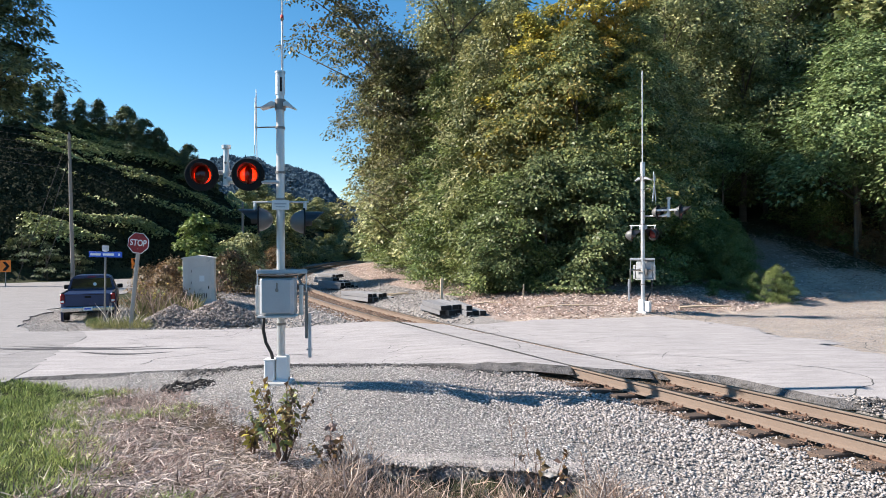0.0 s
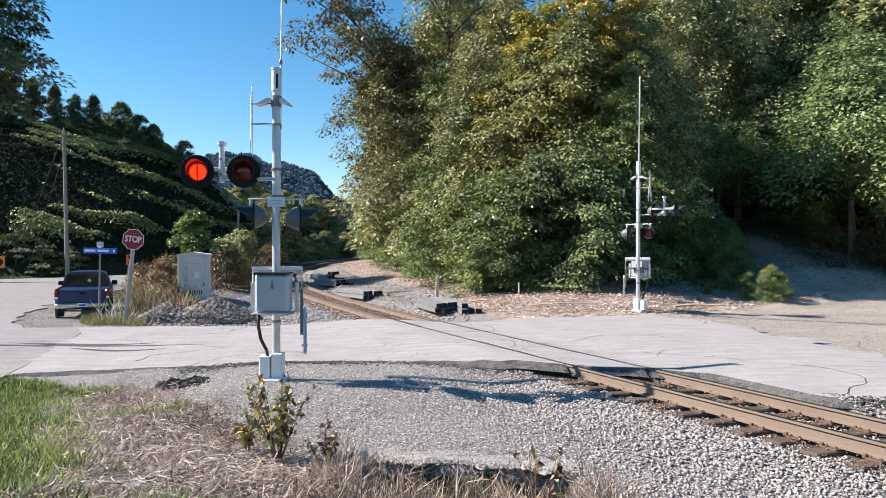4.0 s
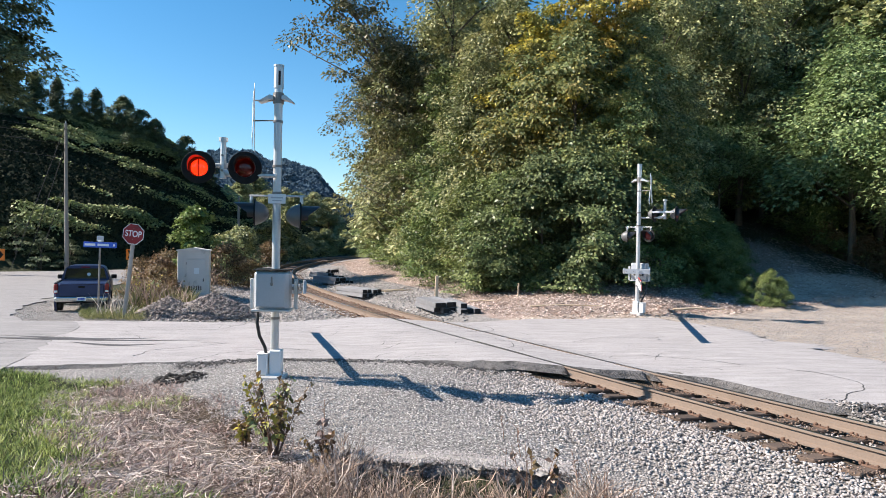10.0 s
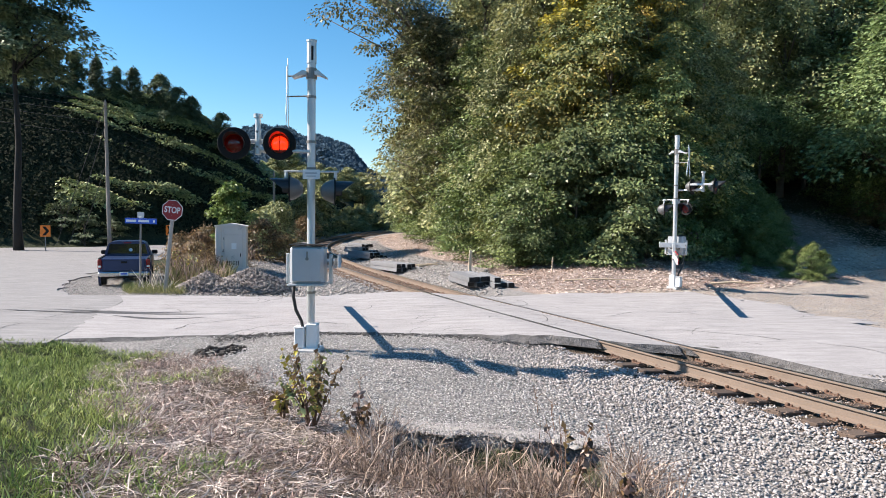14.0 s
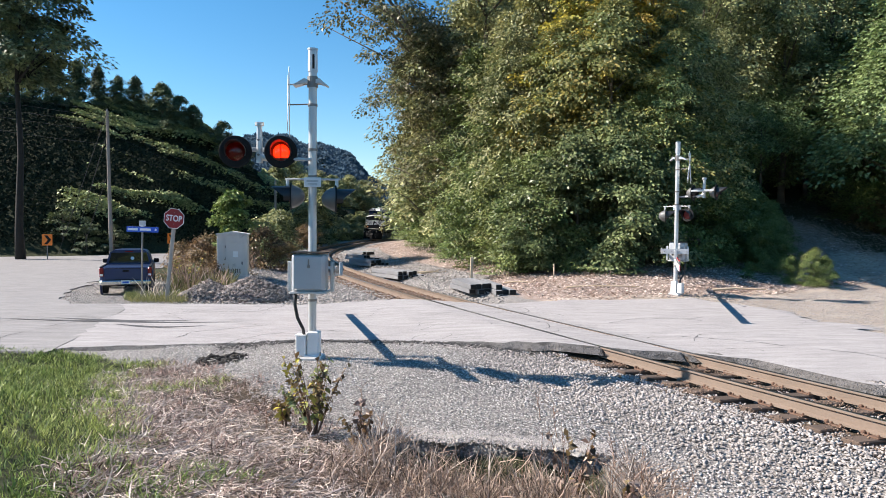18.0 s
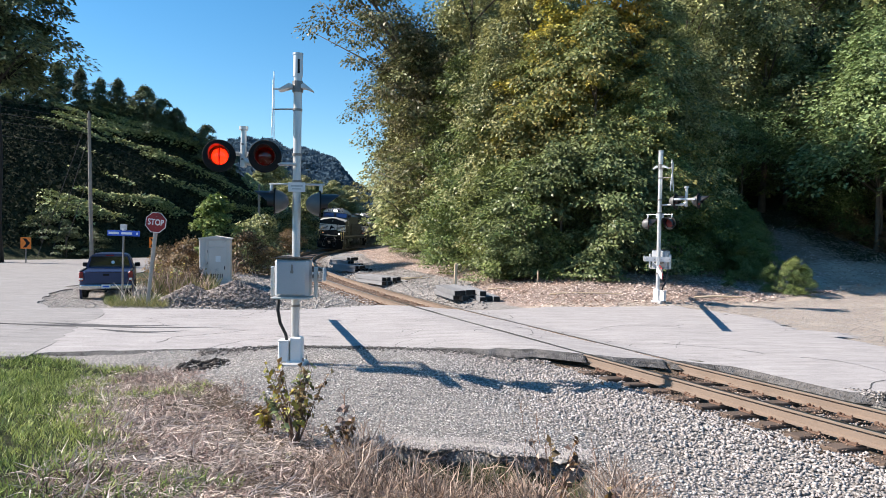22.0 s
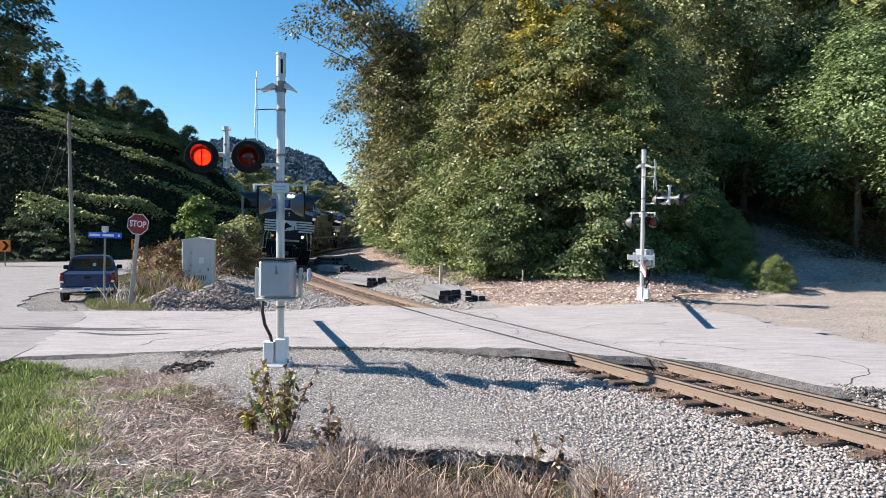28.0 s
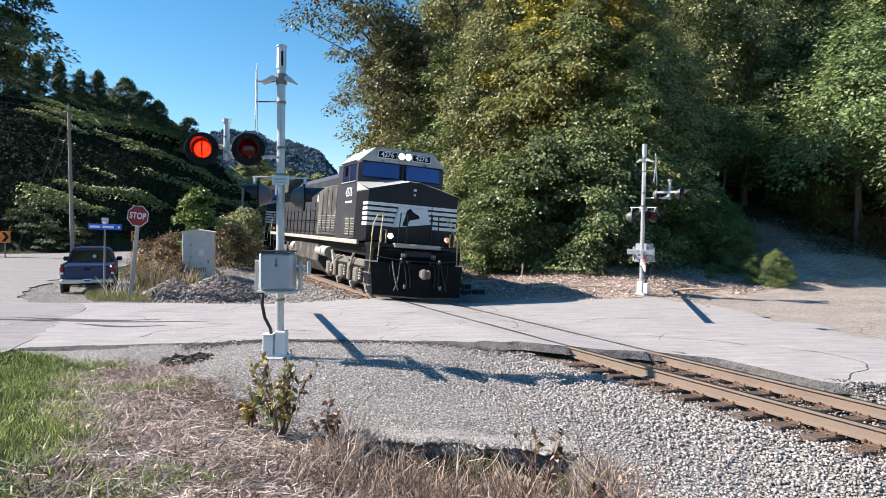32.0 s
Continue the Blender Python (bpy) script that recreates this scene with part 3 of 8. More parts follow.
    ridge = np.interp(ang, [-0.9, -0.36, -0.30, -0.26, -0.20, -0.165, -0.13, 0.0], [40, 40, 46, 52, 43, 32, 16, 30]) + 2.5 * np.sin(ang * 57) + 1.5 * np.sin(ang * 131)
    z = z + smooth(300, 520, rr) * ridge * (1 + 0.4 * smooth(0.0, 0.5, ang))
    return z


def bumps(x, y, amount, scale):
    return amount * np.array([noise.noise((a * scale, b * scale, 0.3)) for a, b in zip(np.ravel(x), np.ravel(y))]).reshape(np.shape(x))


def axis(*spans):
    out = []
    for a, b, step in spans:
        out += list(np.arange(a, b, step))
    return np.array(out + [spans[-1][1]])


def sheet(name, xs, ys, z, mat, keep=None):
    X, Y = np.meshgrid(xs, ys)
    Z = z(X, Y)
    nx, ny = len(xs), len(ys)
    idx = np.arange(nx * ny).reshape(ny, nx)
    quads = np.stack([idx[:-1, :-1], idx[:-1, 1:], idx[1:, 1:], idx[1:, :-1]], -1).reshape(-1, 4)
    if keep is not None:
        cx, cy = (X[:-1, :-1] + X[1:, 1:]) / 2, (Y[:-1, :-1] + Y[1:, 1:]) / 2
        quads = quads[keep(cx, cy).ravel()]
    me = bpy.data.meshes.new(name)
    me.from_pydata(np.stack([X, Y, Z], -1).reshape(-1, 3).tolist(), [], quads.tolist())
    me.materials.append(mat)
    me.polygons.foreach_set("use_smooth", [True] * len(me.polygons))
    me.update()
    return me, X, Y


GX = axis((-900, -100, 40), (-100, -40, 4), (-40, -12, 0.7), (-12, 9, 0.22), (9, 40, 0.7), (40, 100, 4), (100, 900, 40))
GY = axis((-900, -60, 40), (-60, -6, 3), (-6, 2, 0.5), (2, 16, 0.2), (16, 40, 0.5), (40, 110, 1.5), (110, 200, 6), (200, 900, 25))


def ground_z(X, Y):
    z = height(X, Y)
    small = bumps(X, Y, 0.03, 1.1) * (np.abs(X) < 60) * (Y < 90)
    return z + small - 0.02


me, X, Y = sheet("ground", GX, GY, ground_z, GROUND)
ground = tagged(new("ground", me), "gravelly ground with dry grass, leaf litter and wooded slopes", "ground", kind="structure")


def mask(name, values):
    me.attributes.new(name, "FLOAT", "POINT").data.foreach_set("value", np.ascontiguousarray(np.clip(values, 0, 1), dtype=np.float32).ravel())


D = off_track(X, Y)
toe = bank_toe(X)
rough_edge = bumps(X, Y, 0.5, 0.9) * (np.hypot(X, Y) < 60)
on_bank = smooth(-0.35, 0.35, toe - Y + rough_edge) * (np.abs(X) < 30)
turf = on_bank * smooth(0.5, -0.5, X + 5.6 - 0.52 * np.clip(10.5 - Y, 0, 9) + rough_edge)
mask("turf", turf + (X < -14) * (Y < 11) * 1.0)
mask("dry", on_bank + 0.75 * smooth(1.75, 1.4, np.abs(D)) * smooth(13.4, 13.0, Y))
gravel = smooth(0, 0.6, near_edge(X) - Y + 0.4) * (Y > -30) * smooth(30, 20, np.abs(X))
gravel = gravel * (1 - smooth(7.95, 7.75, Y) * smooth(-1.1, -0.7, X) * smooth(1.65, 1.35, X))
gravel = np.maximum(gravel, smooth(3.6, 2.6, np.abs(D)) * (Y > 18))
gravel = np.maximum(gravel, smooth(2.6, 2.2, np.abs(D)))
gravel = np.maximum(gravel, smooth(-9.5, -6.5, D) * smooth(-2.0, -3.0, D) * smooth(19, 21, Y) * smooth(48, 40, Y) * 0.9)
gravel = np.maximum(gravel, smooth(-8.0, -9.5, X) * smooth(18, 19, Y) * smooth(31, 27, Y) * smooth(-19, -17, X) * 0.85)
apron = smooth(5, 9, X) * smooth(0.5, -0.5, Y - far_edge(X)) * (Y > 6)
gravel = np.maximum(gravel, 0.5 * apron)
bedding = smooth(1.75, 1.4, np.abs(D)) * smooth(13.4, 13.0, Y)
gravel = gravel * (1 - bedding)
gravel = np.maximum(gravel, smooth(5.6, 4.6, D) * (D > 0) * smooth(26, 31, Y) * smooth(80, 66, Y))
mask("gravel", gravel)
lane = np.exp(-(((X - lane_x(Y)) / 3.0) ** 4)) * smooth(22, 26, Y) * smooth(52, 44, Y)
# lane dust ends at the shade's edge; dark ground paints the shade beyond
mask("dust", np.maximum(np.maximum(apron, lane * smooth(36, 33, Y)), smooth(1.4, 0.2, np.abs(Y - far_edge(X) - 0.2)) * (X > 1) * (X < 30)))
mask("leaf", smooth(2.3, 3.1, D) * (Y > 18) * np.maximum(smooth(60, 48, Y) * smooth(13, 9, Y - far_edge(X)) * smooth(22, 17, X), smooth(9, 6, D) * smooth(110, 90, Y)) + bedding)


def seam(y):
    """The joint where the crossing road meets the main road."""
    return np.interp(y, [10, 12, 15, 16.5, 18, 19.4], [-7.7, -7.9, -8.6, -9.2, -9.6, -10.4])


# ---- roads: worn sheets of asphalt with broken edges ----
def gravel_side(y):
    """Where the asphalt gives way to the gravel apron at the foot of the lane."""
    return np.interp(y, [6, 11, 14.3, 17.9, 20.4, 22.5, 30], [17, 12.5, 9.9, 8.9, 8.3, 7.4, 6])


def crossing_area(x, y):
    w = bumps(x, y, 0.30, 0.8) + bumps(x, y, 0.16, 3.5)
    d = off_track(x, y)
    open_rail = (np.abs(d) < 1.55) & (y < 13.0 + 0.35 * bumps(x, y, 1, 1.5))
    gap = (np.abs(np.abs(d) - 0.69) < 0.04)
    return (y > near_edge(x) + w) & (y < np.minimum(far_edge(x) + 0.2, 30) + w) & (x > seam(y)) & (x < gravel_side(y) + 2.6 * w) & ~open_rail & ~gap


RX = axis((-20, -6, 0.2), (-6, 9, 0.07), (9, 40, 0.3))
RY = axis((4, 10, 0.15), (10, 23, 0.07), (23, 30, 0.3))


def road_z(x, y):
    d = off_track(x, y)
    crown = 0.02 * np.exp(-((d / 4.0) ** 2))
    flat = np.maximum(height(x, y) * 0.25, -0.06) + crown + bumps(x, y, 0.018, 0.6) + 0.012
    k = smooth(3.6, 1.2, np.abs(d))
    return flat * (1 - k) + (0.048 - 0.066 * np.clip(d, -1.3, 1.3)) * k


def broken_rim(me, drop, reach):
    """Smooths the outline of a road sheet and gives it a sloping, crumbled lip."""
    bm = bmesh.new()
    bm.from_mesh(me)
    bmesh.ops.delete(bm, geom=[v for v in bm.verts if not v.link_faces], context="VERTS")
    for _ in range(4):
        moved = {}
        for v in [v for v in bm.verts if v.is_boundary]:
            near_rim = [e.other_vert(v).co for e in v.link_edges if e.is_boundary]
            if len(near_rim) == 2:
                moved[v] = (near_rim[0] + near_rim[1]) * 0.25 + v.co * 0.5
        for v, p in moved.items():
            v.co.x, v.co.y = p.x, p.y
    low = bmesh.ops.extrude_edge_only(bm, edges=[e for e in bm.edges if e.is_boundary])
    for v in [g for g in low["geom"] if isinstance(g, bmesh.types.BMVert)]:
        soft = v.co.x > gravel_side(v.co.y) - 2.2
        v.co.z -= 0.06 if soft else drop
        run = reach * (1 + 0.65 * noise.noise((v.co.x * 1.1, v.co.y * 0.3, 2.0)))
        v.co.y += run if v.co.y > 16.5 else -run
        if soft:
            v.co.x += 2 * run
    for f in [g for g in low["geom"] if isinstance(g, bmesh.types.BMFace)]:
        c = f.calc_center_median()
        f.smooth, f.material_index = True, 0 if c.x > gravel_side(c.y) - 2.2 else 1
    bmesh.ops.split_edges(bm, edges=[e for e in bm.edges if len({f.material_index for f in e.link_faces}) > 1])
    me.materials.append(ASPHALT_EDGE)
    bm.to_mesh(me)
    bm.free()


me2, _, _ = sheet("road", RX, RY, road_z, ASPHALT, crossing_area)
broken_rim(me2, 0.12, 0.24)
road = tagged(new("road", me2), "bleached grey asphalt road across the railway with cracks and a broken edge", "road", kind="structure")


def main_area(x, y):
    w = bumps(x, y, 0.3, 0.7)
    right = np.interp(y, [10, 19, 21, 24.3, 28.5, 34, 46, 60], [-11.0, -11.4, -13.2, -15.0, -16.0, -17.4, -18.3, -19.0])
    right = np.where(y < 19.4, seam(y) + 0.12, right + 1.3 * w + bumps(x, y, 0.25, 2.5))
    return (x < right) & (y > 12.2 + w) & (y < np.interp(x, [-80, -45, -30, -20], [30, 41, 49, 62])) & (x > -90)


MX = axis((-90, -40, 3), (-40, -18, 0.4), (-18, -7.4, 0.12))
MY = axis((12, 30, 0.2), (30, 50, 0.5), (50, 62, 1))
me3, _, _ = sheet("main_road", MX, MY, lambda x, y: height(x, y) + 0.03 + 0.02 * (y < 19.4) * smooth(-13, -10, x) - 0.012 + bumps(x, y, 0.012, 0.5), ASPHALT_DARK, main_area)
broken_rim(me3, 0.035, 0.08)
tagged(new("road_main", me3), "grey asphalt main road bending past a vine-covered hill", "road", kind="structure")


def ribbon(name, pts, width, mat, label, category, lift=0.006):
    """A thin strip that lies on the road along the points."""
    geo, n = Geo(), len(pts)
    vs = []
    for i, (px, py) in enumerate(pts):
        ax, ay = pts[max(i - 1, 0)]
        bx, by = pts[min(i + 1, n - 1)]
        l = math.hypot(bx - ax, by - ay) or 1
        w = width[i] if isinstance(width, list) else width
        for s in (-1, 1):
            qx, qy = px - s * (by - ay) / l * w / 2, py + s * (bx - ax) / l * w / 2
            vs.append((qx, qy, float(np.max(road_z(np.array([qx]), np.array([qy])))) + lift))
    geo.add(vs, [(2 * i, 2 * i + 2, 2 * i + 3, 2 * i + 1) for i in range(n - 1)])
    ob = new(name, geo.mesh(name, mat))
    ob.parent = road
    return tagged(ob, label)


ROAD_STREAK = material("road_streak_surface", (0.07, 0.068, 0.07), 0.85, spread=0.3, scale=3, fine=30, bump=0.2)
for y0, a, b in ((16.25, -11.8, -5.6), (16.45, -10.4, -6.8), (15.55, -8.4, -6.2)):
    pts = [(a + (b - a) * i / 16, y0 - 0.42 * math.sin(math.pi * i / 16) * (0.5 + 0.5 * i / 16)) for i in range(17)]
    ribbon("tyre_mark", pts, [0.02 + 0.17 * math.sin(math.pi * i / 16) for i in range(17)], ROAD_STREAK, "thin dark curved streak on the road", "")
rc = random.Random(8)
for x0, y0, a, n in [(-9.6, 13.2, 1.9, 26), (-11.4, 15.5, 0.9, 22), (-6.2, 13.9, 1.2, 16), (3.4, 17.2, 0.5, 18), (-3.0, 15.0, 2.6, 20), (0.5, 18.4, 0.2, 22), (6.8, 13.6, -0.4, 22), (8.2, 11.9, -0.5, 20), (9.5, 14.5, 0.7, 20), (4.6, 15.2, -0.7, 14), (-8.0, 17.8, 0.1, 24), (11.5, 12.5, 0.3, 18), (1.6, 15.4, 1.5, 16)]:
    pts, px, py = [], x0, y0
    for _ in range(n):
        pts.append((px, py))
        a += rc.uniform(-0.45, 0.45)
        px, py = px + 0.16 * math.cos(a), py + 0.16 * math.sin(a)
    ribbon("crack", pts, [0.008 + 0.018 * rc.random() for _ in pts], CRACK, "dark crack in the asphalt", "", 0.004)


for _ in range(46):
    x0, y0, a = rc.uniform(-8.5, 9), rc.uniform(13.6, 20.5), rc.choice((0.0, 0.0, 1.5)) + rc.uniform(-0.5, 0.5)
    if not bool(np.all(crossing_area(np.array([x0 - 0.5, x0 + 0.9]), np.array([y0, y0])))):
        continue
    pts, px, py = [], x0, y0
    for _ in range(rc.randint(5, 11)):
        pts.append((px, py))
        a += rc.uniform(-0.6, 0.6)
        px, py = px + 0.11 * math.cos(a), py + 0.11 * math.sin(a)
    ribbon("crack", pts, [0.005 + 0.012 * rc.random() for _ in pts], CRACK, "hairline crack in the asphalt", "", 0.004)


# ---- railway ----
def rail_frame(s):
    p, h = on_track(s)
    side = np.array([h[1], -h[0]])
    return p, h, side


def rail_z(y, d):
    """Top of rail: the outer rail, on the camera's side, lies higher."""
    return 0.05 - 0.066 * d


track = thing("railway_track", pose(0, 0, 0), "single curved railway track with rusty rails on wooden ties", "railway track", kind="structure")
RAIL_OUT = [(-0.036, 0.0), (0.036, 0.0), (0.037, -0.03), (0.009, -0.046), (0.009, -0.15), (0.076, -0.166), (0.076, -0.182), (-0.076, -0.182), (-0.076, -0.166), (-0.009, -0.15), (-0.009, -0.046), (-0.037, -0.03)]


def sweep_rail(d, s0, s1, outline, name, mat, step=0.6):
    geo, ring = Geo(), []
    for s in np.arange(s0, s1 + 1e-6, step):
        p, h, side = rail_frame(s)
        c = p + side * d
        ring.append([(c[0] + side[0] * a, c[1] + side[1] * a, rail_z(c[1], d) + b) for a, b in outline])
    n = len(outline)
    vs = [v for r in ring for v in r]
    fs = [(j * n + i, j * n + (i + 1) % n, (j + 1) * n + (i + 1) % n, (j + 1) * n + i) for j in range(len(ring) - 1) for i in range(n)]
    geo.add(vs, fs)
    return part(name, geo, mat, track, fix=True)


S_END = track_at_y(150)
for d in (-0.7525, 0.7525):
    rail_ob = sweep_rail(d, 0.5, S_END, RAIL_OUT, "rail", RAIL)
    sweep_rail(d, 0.5, S_END, [(-0.03, 0.0035), (0.03, 0.0035), (0.033, -0.006), (-0.033, -0.006)], "rail_head", RAIL_TOP).parent = rail_ob

tie_geo = Geo().box((0, 0, -0.09), (2.6, 0.23, 0.18), 0.015).mesh("tie", TIE)
plate_geo = Geo().box((0, 0, 0.008), (0.34, 0.19, 0.018), 0.004)
for a in (-0.11, 0.11):
    for b in (-0.06, 0.06):
        plate_geo.box((a, b, 0.028), (0.03, 0.03, 0.035), 0.008)
plate_geo.box((-0.10, 0.13, 0.02), (0.06, 0.05, 0.06), 0.012).box((0.10, 0.13, 0.02), (0.06, 0.05, 0.06), 0.012)
plate_me = plate_geo.mesh("tie_plate", PLATE)
rng = np.random.default_rng(4)
s_road0, s_road1 = track_at_y(13.0), track_at_y(20.6)
tie_count = 0
for s in np.arange(track_at_y(1.0), S_END, 0.51):
    if s_road0 < s < s_road1:
        continue
    p, h, side = rail_frame(s)
    m = pose(p[0], p[1], 0.05 - 0.182 - 0.018, 0, 0, math.degrees(math.atan2(side[1], side[0])) + rng.normal(0, 0.6)) @ pose(0, 0, 0, 0, math.degrees(math.atan(0.066)), 0)
    m = m @ pose(rng.normal(0, 0.03), 0, rng.normal(0, 0.006))
    tie = part("tie", tie_geo, TIE, track, at=m)
    tie_count += 1
    if p[1] < 45:
        for d in (-0.7525, 0.7525):
            part("tie_plate", plate_me, PLATE, tie, at=pose(d, 0, 0))


# ---- plants ----
def crown_mesh(name, mat, seed, H, R, base, boughs, sprays, per, leaf, flat=0.5, top=0.75, droop=0.5, lean=0.0, clump=0.22, corners=4, inner=0.3, ragged=0.6):
    """A crown of boughs with gaps between them, each bough a row of flat drooping leaf sprays; also gives the spray centres for the limbs."""
    rng = np.random.default_rng(seed)
    t = (np.arange(boughs) + rng.random(boughs)) / boughs
    a = np.arange(boughs) * 2.39996 + rng.normal(0, 0.6, boughs)
    prof = np.sin(np.clip(t * 0.86 + 0.14, 0, 1) ** top * math.pi) ** 0.6
    reach = R * prof * (1.0 - ragged / 2 + ragged * rng.random(boughs))
    f = np.tile(np.linspace(inner, 1.0, sprays), boughs) + rng.normal(0, 0.05, boughs * sprays)
    w = np.repeat(np.arange(boughs), sprays)
    turn = a[w] + rng.normal(0, 0.30, len(w)) * np.clip(1.25 - 0.5 * f, 0.3, 1)
    r = reach[w] * f
    rise = 0.28 * r - 0.42 * r * f**2
    C = np.stack([r * np.cos(turn), r * np.sin(turn), base + t[w] * (H - base) + rise + rng.normal(0, 0.05 * R, len(w))], 1)
    C[:, 0] += lean * C[:, 2] ** 2 / H
    size = R * clump * (0.65 + 0.7 * rng.random(len(w)))
    out = np.stack([np.cos(turn), np.sin(turn), 0 * turn], 1)
    which = np.repeat(np.arange(len(w)), per)
    k = len(which)
    u = unit(rng, k)
    rad = rng.random(k) ** 0.5
    P = C[which] + u * (size[which] * rad)[:, None] * np.array([1, 1, flat])
    fall = np.hypot(*(P - C[which])[:, :2].T) / size[which]
    P[:, 2] -= 0.5 * size[which] * fall**2
    D = u * np.array([1, 1, 0.3]) + out[which] * 0.6 + unit(rng, k) * 0.5
    D[:, 2] -= droop
    N = np.array([0, 0, 0.85]) + out[which] * 0.5 + unit(rng, k) * 0.65
    P[:, 2] = np.maximum(P[:, 2], 0.1)
    return leaf_mesh(name, P, D, N, leaf * (0.6 + 0.8 * rng.random(k)), mat, 0.34 if corners == 4 else 0.40, corners), C


def trunk_mesh(name, C, H, base, r0, seed, limbs=14, lean=0.0):
    rng = np.random.default_rng(seed)
    geo = Geo()
    spine = [Vector((lean * z * z / H + 0.08 * math.sin(z * 0.6 + seed), 0.08 * math.cos(z * 0.5), z)) for z in np.linspace(-0.3, H * 0.85, 9)]
    geo.pipe(spine, [r0 * (1.25 if i == 0 else 1 - i / 9.5) for i in range(9)], 8)
    for i in rng.choice(len(C), min(limbs, len(C)), replace=False):
        c = Vector(C[i])
        z0 = max(0.15 * H, c.z - 0.35 * c.xy.length - 0.3)
        k = min(8, max(0, int(z0 / (H * 0.85) * 8)))
        p = spine[k]
        mid = (p + c) / 2 + Vector((0, 0, 0.08 * (c - p).length))
        geo.pipe([p, mid, c], [r0 * 0.3, r0 * 0.2, r0 * 0.06], 5)
    return geo.mesh(name, BARK, smooth=True)


KINDS = {}


def tree_kind(key, mat, seed, H, R, base, boughs, sprays, per, leaf, r0, **more):
    cm, C = crown_mesh("crown", mat, seed, H, R, base, boughs, sprays, per, leaf, **more)
    KINDS[key] = (cm, trunk_mesh("trunk", C, H, base, r0, seed, lean=more.get("lean", 0.0)))


tree_kind("tall_a", LEAF_A, 11, 18, 4.6, 2.5, 44, 5, 80, 0.20, 0.24)
tree_kind("tall_b", LEAF_B, 12, 16, 4.4, 2.0, 44, 5, 80, 0.20, 0.22)
tree_kind("tall_c", LEAF_A, 13, 20, 5.2, 6.0, 44, 5, 75, 0.21, 0.28, flat=0.35, ragged=0.8)
tree_kind("tall_d", LEAF_B, 33, 18, 5.0, 6.2, 40, 5, 75, 0.21, 0.26)
tree_kind("tall_far", LEAF_B, 23, 17, 4.6, 2.0, 40, 4, 60, 0.40, 0.24, corners=3)
tree_kind("tall_far_olive", LEAF_A, 24, 18, 4.8, 3.0, 40, 4, 60, 0.40, 0.26, corners=3)
tree_kind("edge", LEAF_O, 34, 17, 4.1, 5.4, 44, 6, 62, 0.20, 0.22, flat=0.4, ragged=0.9, top=0.9, lean=-0.16)
tree_kind("maple", LEAF_M, 14, 14, 3.9, 3.5, 34, 6, 85, 0.19, 0.16, flat=0.32, clump=0.25, ragged=0.7)
tree_kind("turning", LEAF_Y, 44, 13, 2.8, 4.5, 26, 4, 80, 0.18, 0.14, flat=0.2)
tree_kind("low_a", LEAF_L, 15, 7.0, 3.2, 0.2, 30, 5, 120, 0.145, 0.10, clump=0.25)
tree_kind("low_c", LEAF_L, 25, 6.5, 3.1, 0.2, 30, 5, 120, 0.14, 0.10, clump=0.25)
tree_kind("low_b", LEAF_P, 16, 6.0, 3.0, 0.2, 26, 5, 140, 0.15, 0.09, flat=0.36, clump=0.26)
tree_kind("vine", LEAF_K, 17, 12, 4.6, 5.2, 42, 5, 85, 0.21, 0.16, flat=0.6, clump=0.26, inner=0.6, corners=3)
tree_kind("conifer", LEAF_D, 18, 7.2, 1.75, 0.2, 46, 4, 60, 0.22, 0.14, top=0.78, flat=1.0, clump=0.26, corners=3, ragged=0.9)
tree_kind("hilltop", LEAF_D, 28, 7.0, 2.6, 0.4, 34, 5, 70, 0.22, 0.14, flat=0.7, corners=3, ragged=0.9)
tree_kind("overhang", LEAF_O, 21, 20, 4.4, 8.5, 30, 5, 70, 0.20, 0.28, top=0.95, lean=0.5, flat=0.4, ragged=0.8)
tree_kind("overhang_dark", LEAF_D, 22, 24, 5.2, 13.4, 40, 6, 110, 0.28, 0.30, top=0.9, corners=3, flat=0.5, ragged=0.8)
KINDS["overhang_dark"][1].materials[0] = BARK_SHADED
tree_kind("bush", LEAF_A, 19, 2.4, 1.3, 0.1, 18, 4, 56, 0.13, 0.04, clump=0.3, flat=0.5)
tree_kind("shrub", LEAF_S, 29, 3.9, 1.35, 0.1, 26, 4, 60, 0.17, 0.06, clump=0.3, flat=0.4, top=0.62)
tree_kind("hill_shrub", LEAF_D, 39, 3.6, 2.1, 0.3, 9, 5, 50, 0.19, 0.06, clump=0.26, flat=0.16, ragged=0.9)
tree_kind("olive_bush", LEAF_A, 62, 6.0, 3.2, 0.2, 28, 5, 70, 0.26, 0.10, clump=0.28, flat=0.4, corners=3)
tree_kind("tall_green", LEAF_L, 52, 15, 3.7, 0.8, 50, 5, 95, 0.165, 0.18, clump=0.24)
tree_kind("bush_brown", LEAF_R, 20, 1.9, 1.2, 0.1, 18, 4, 56, 0.09, 0.03, clump=0.3, flat=0.6)

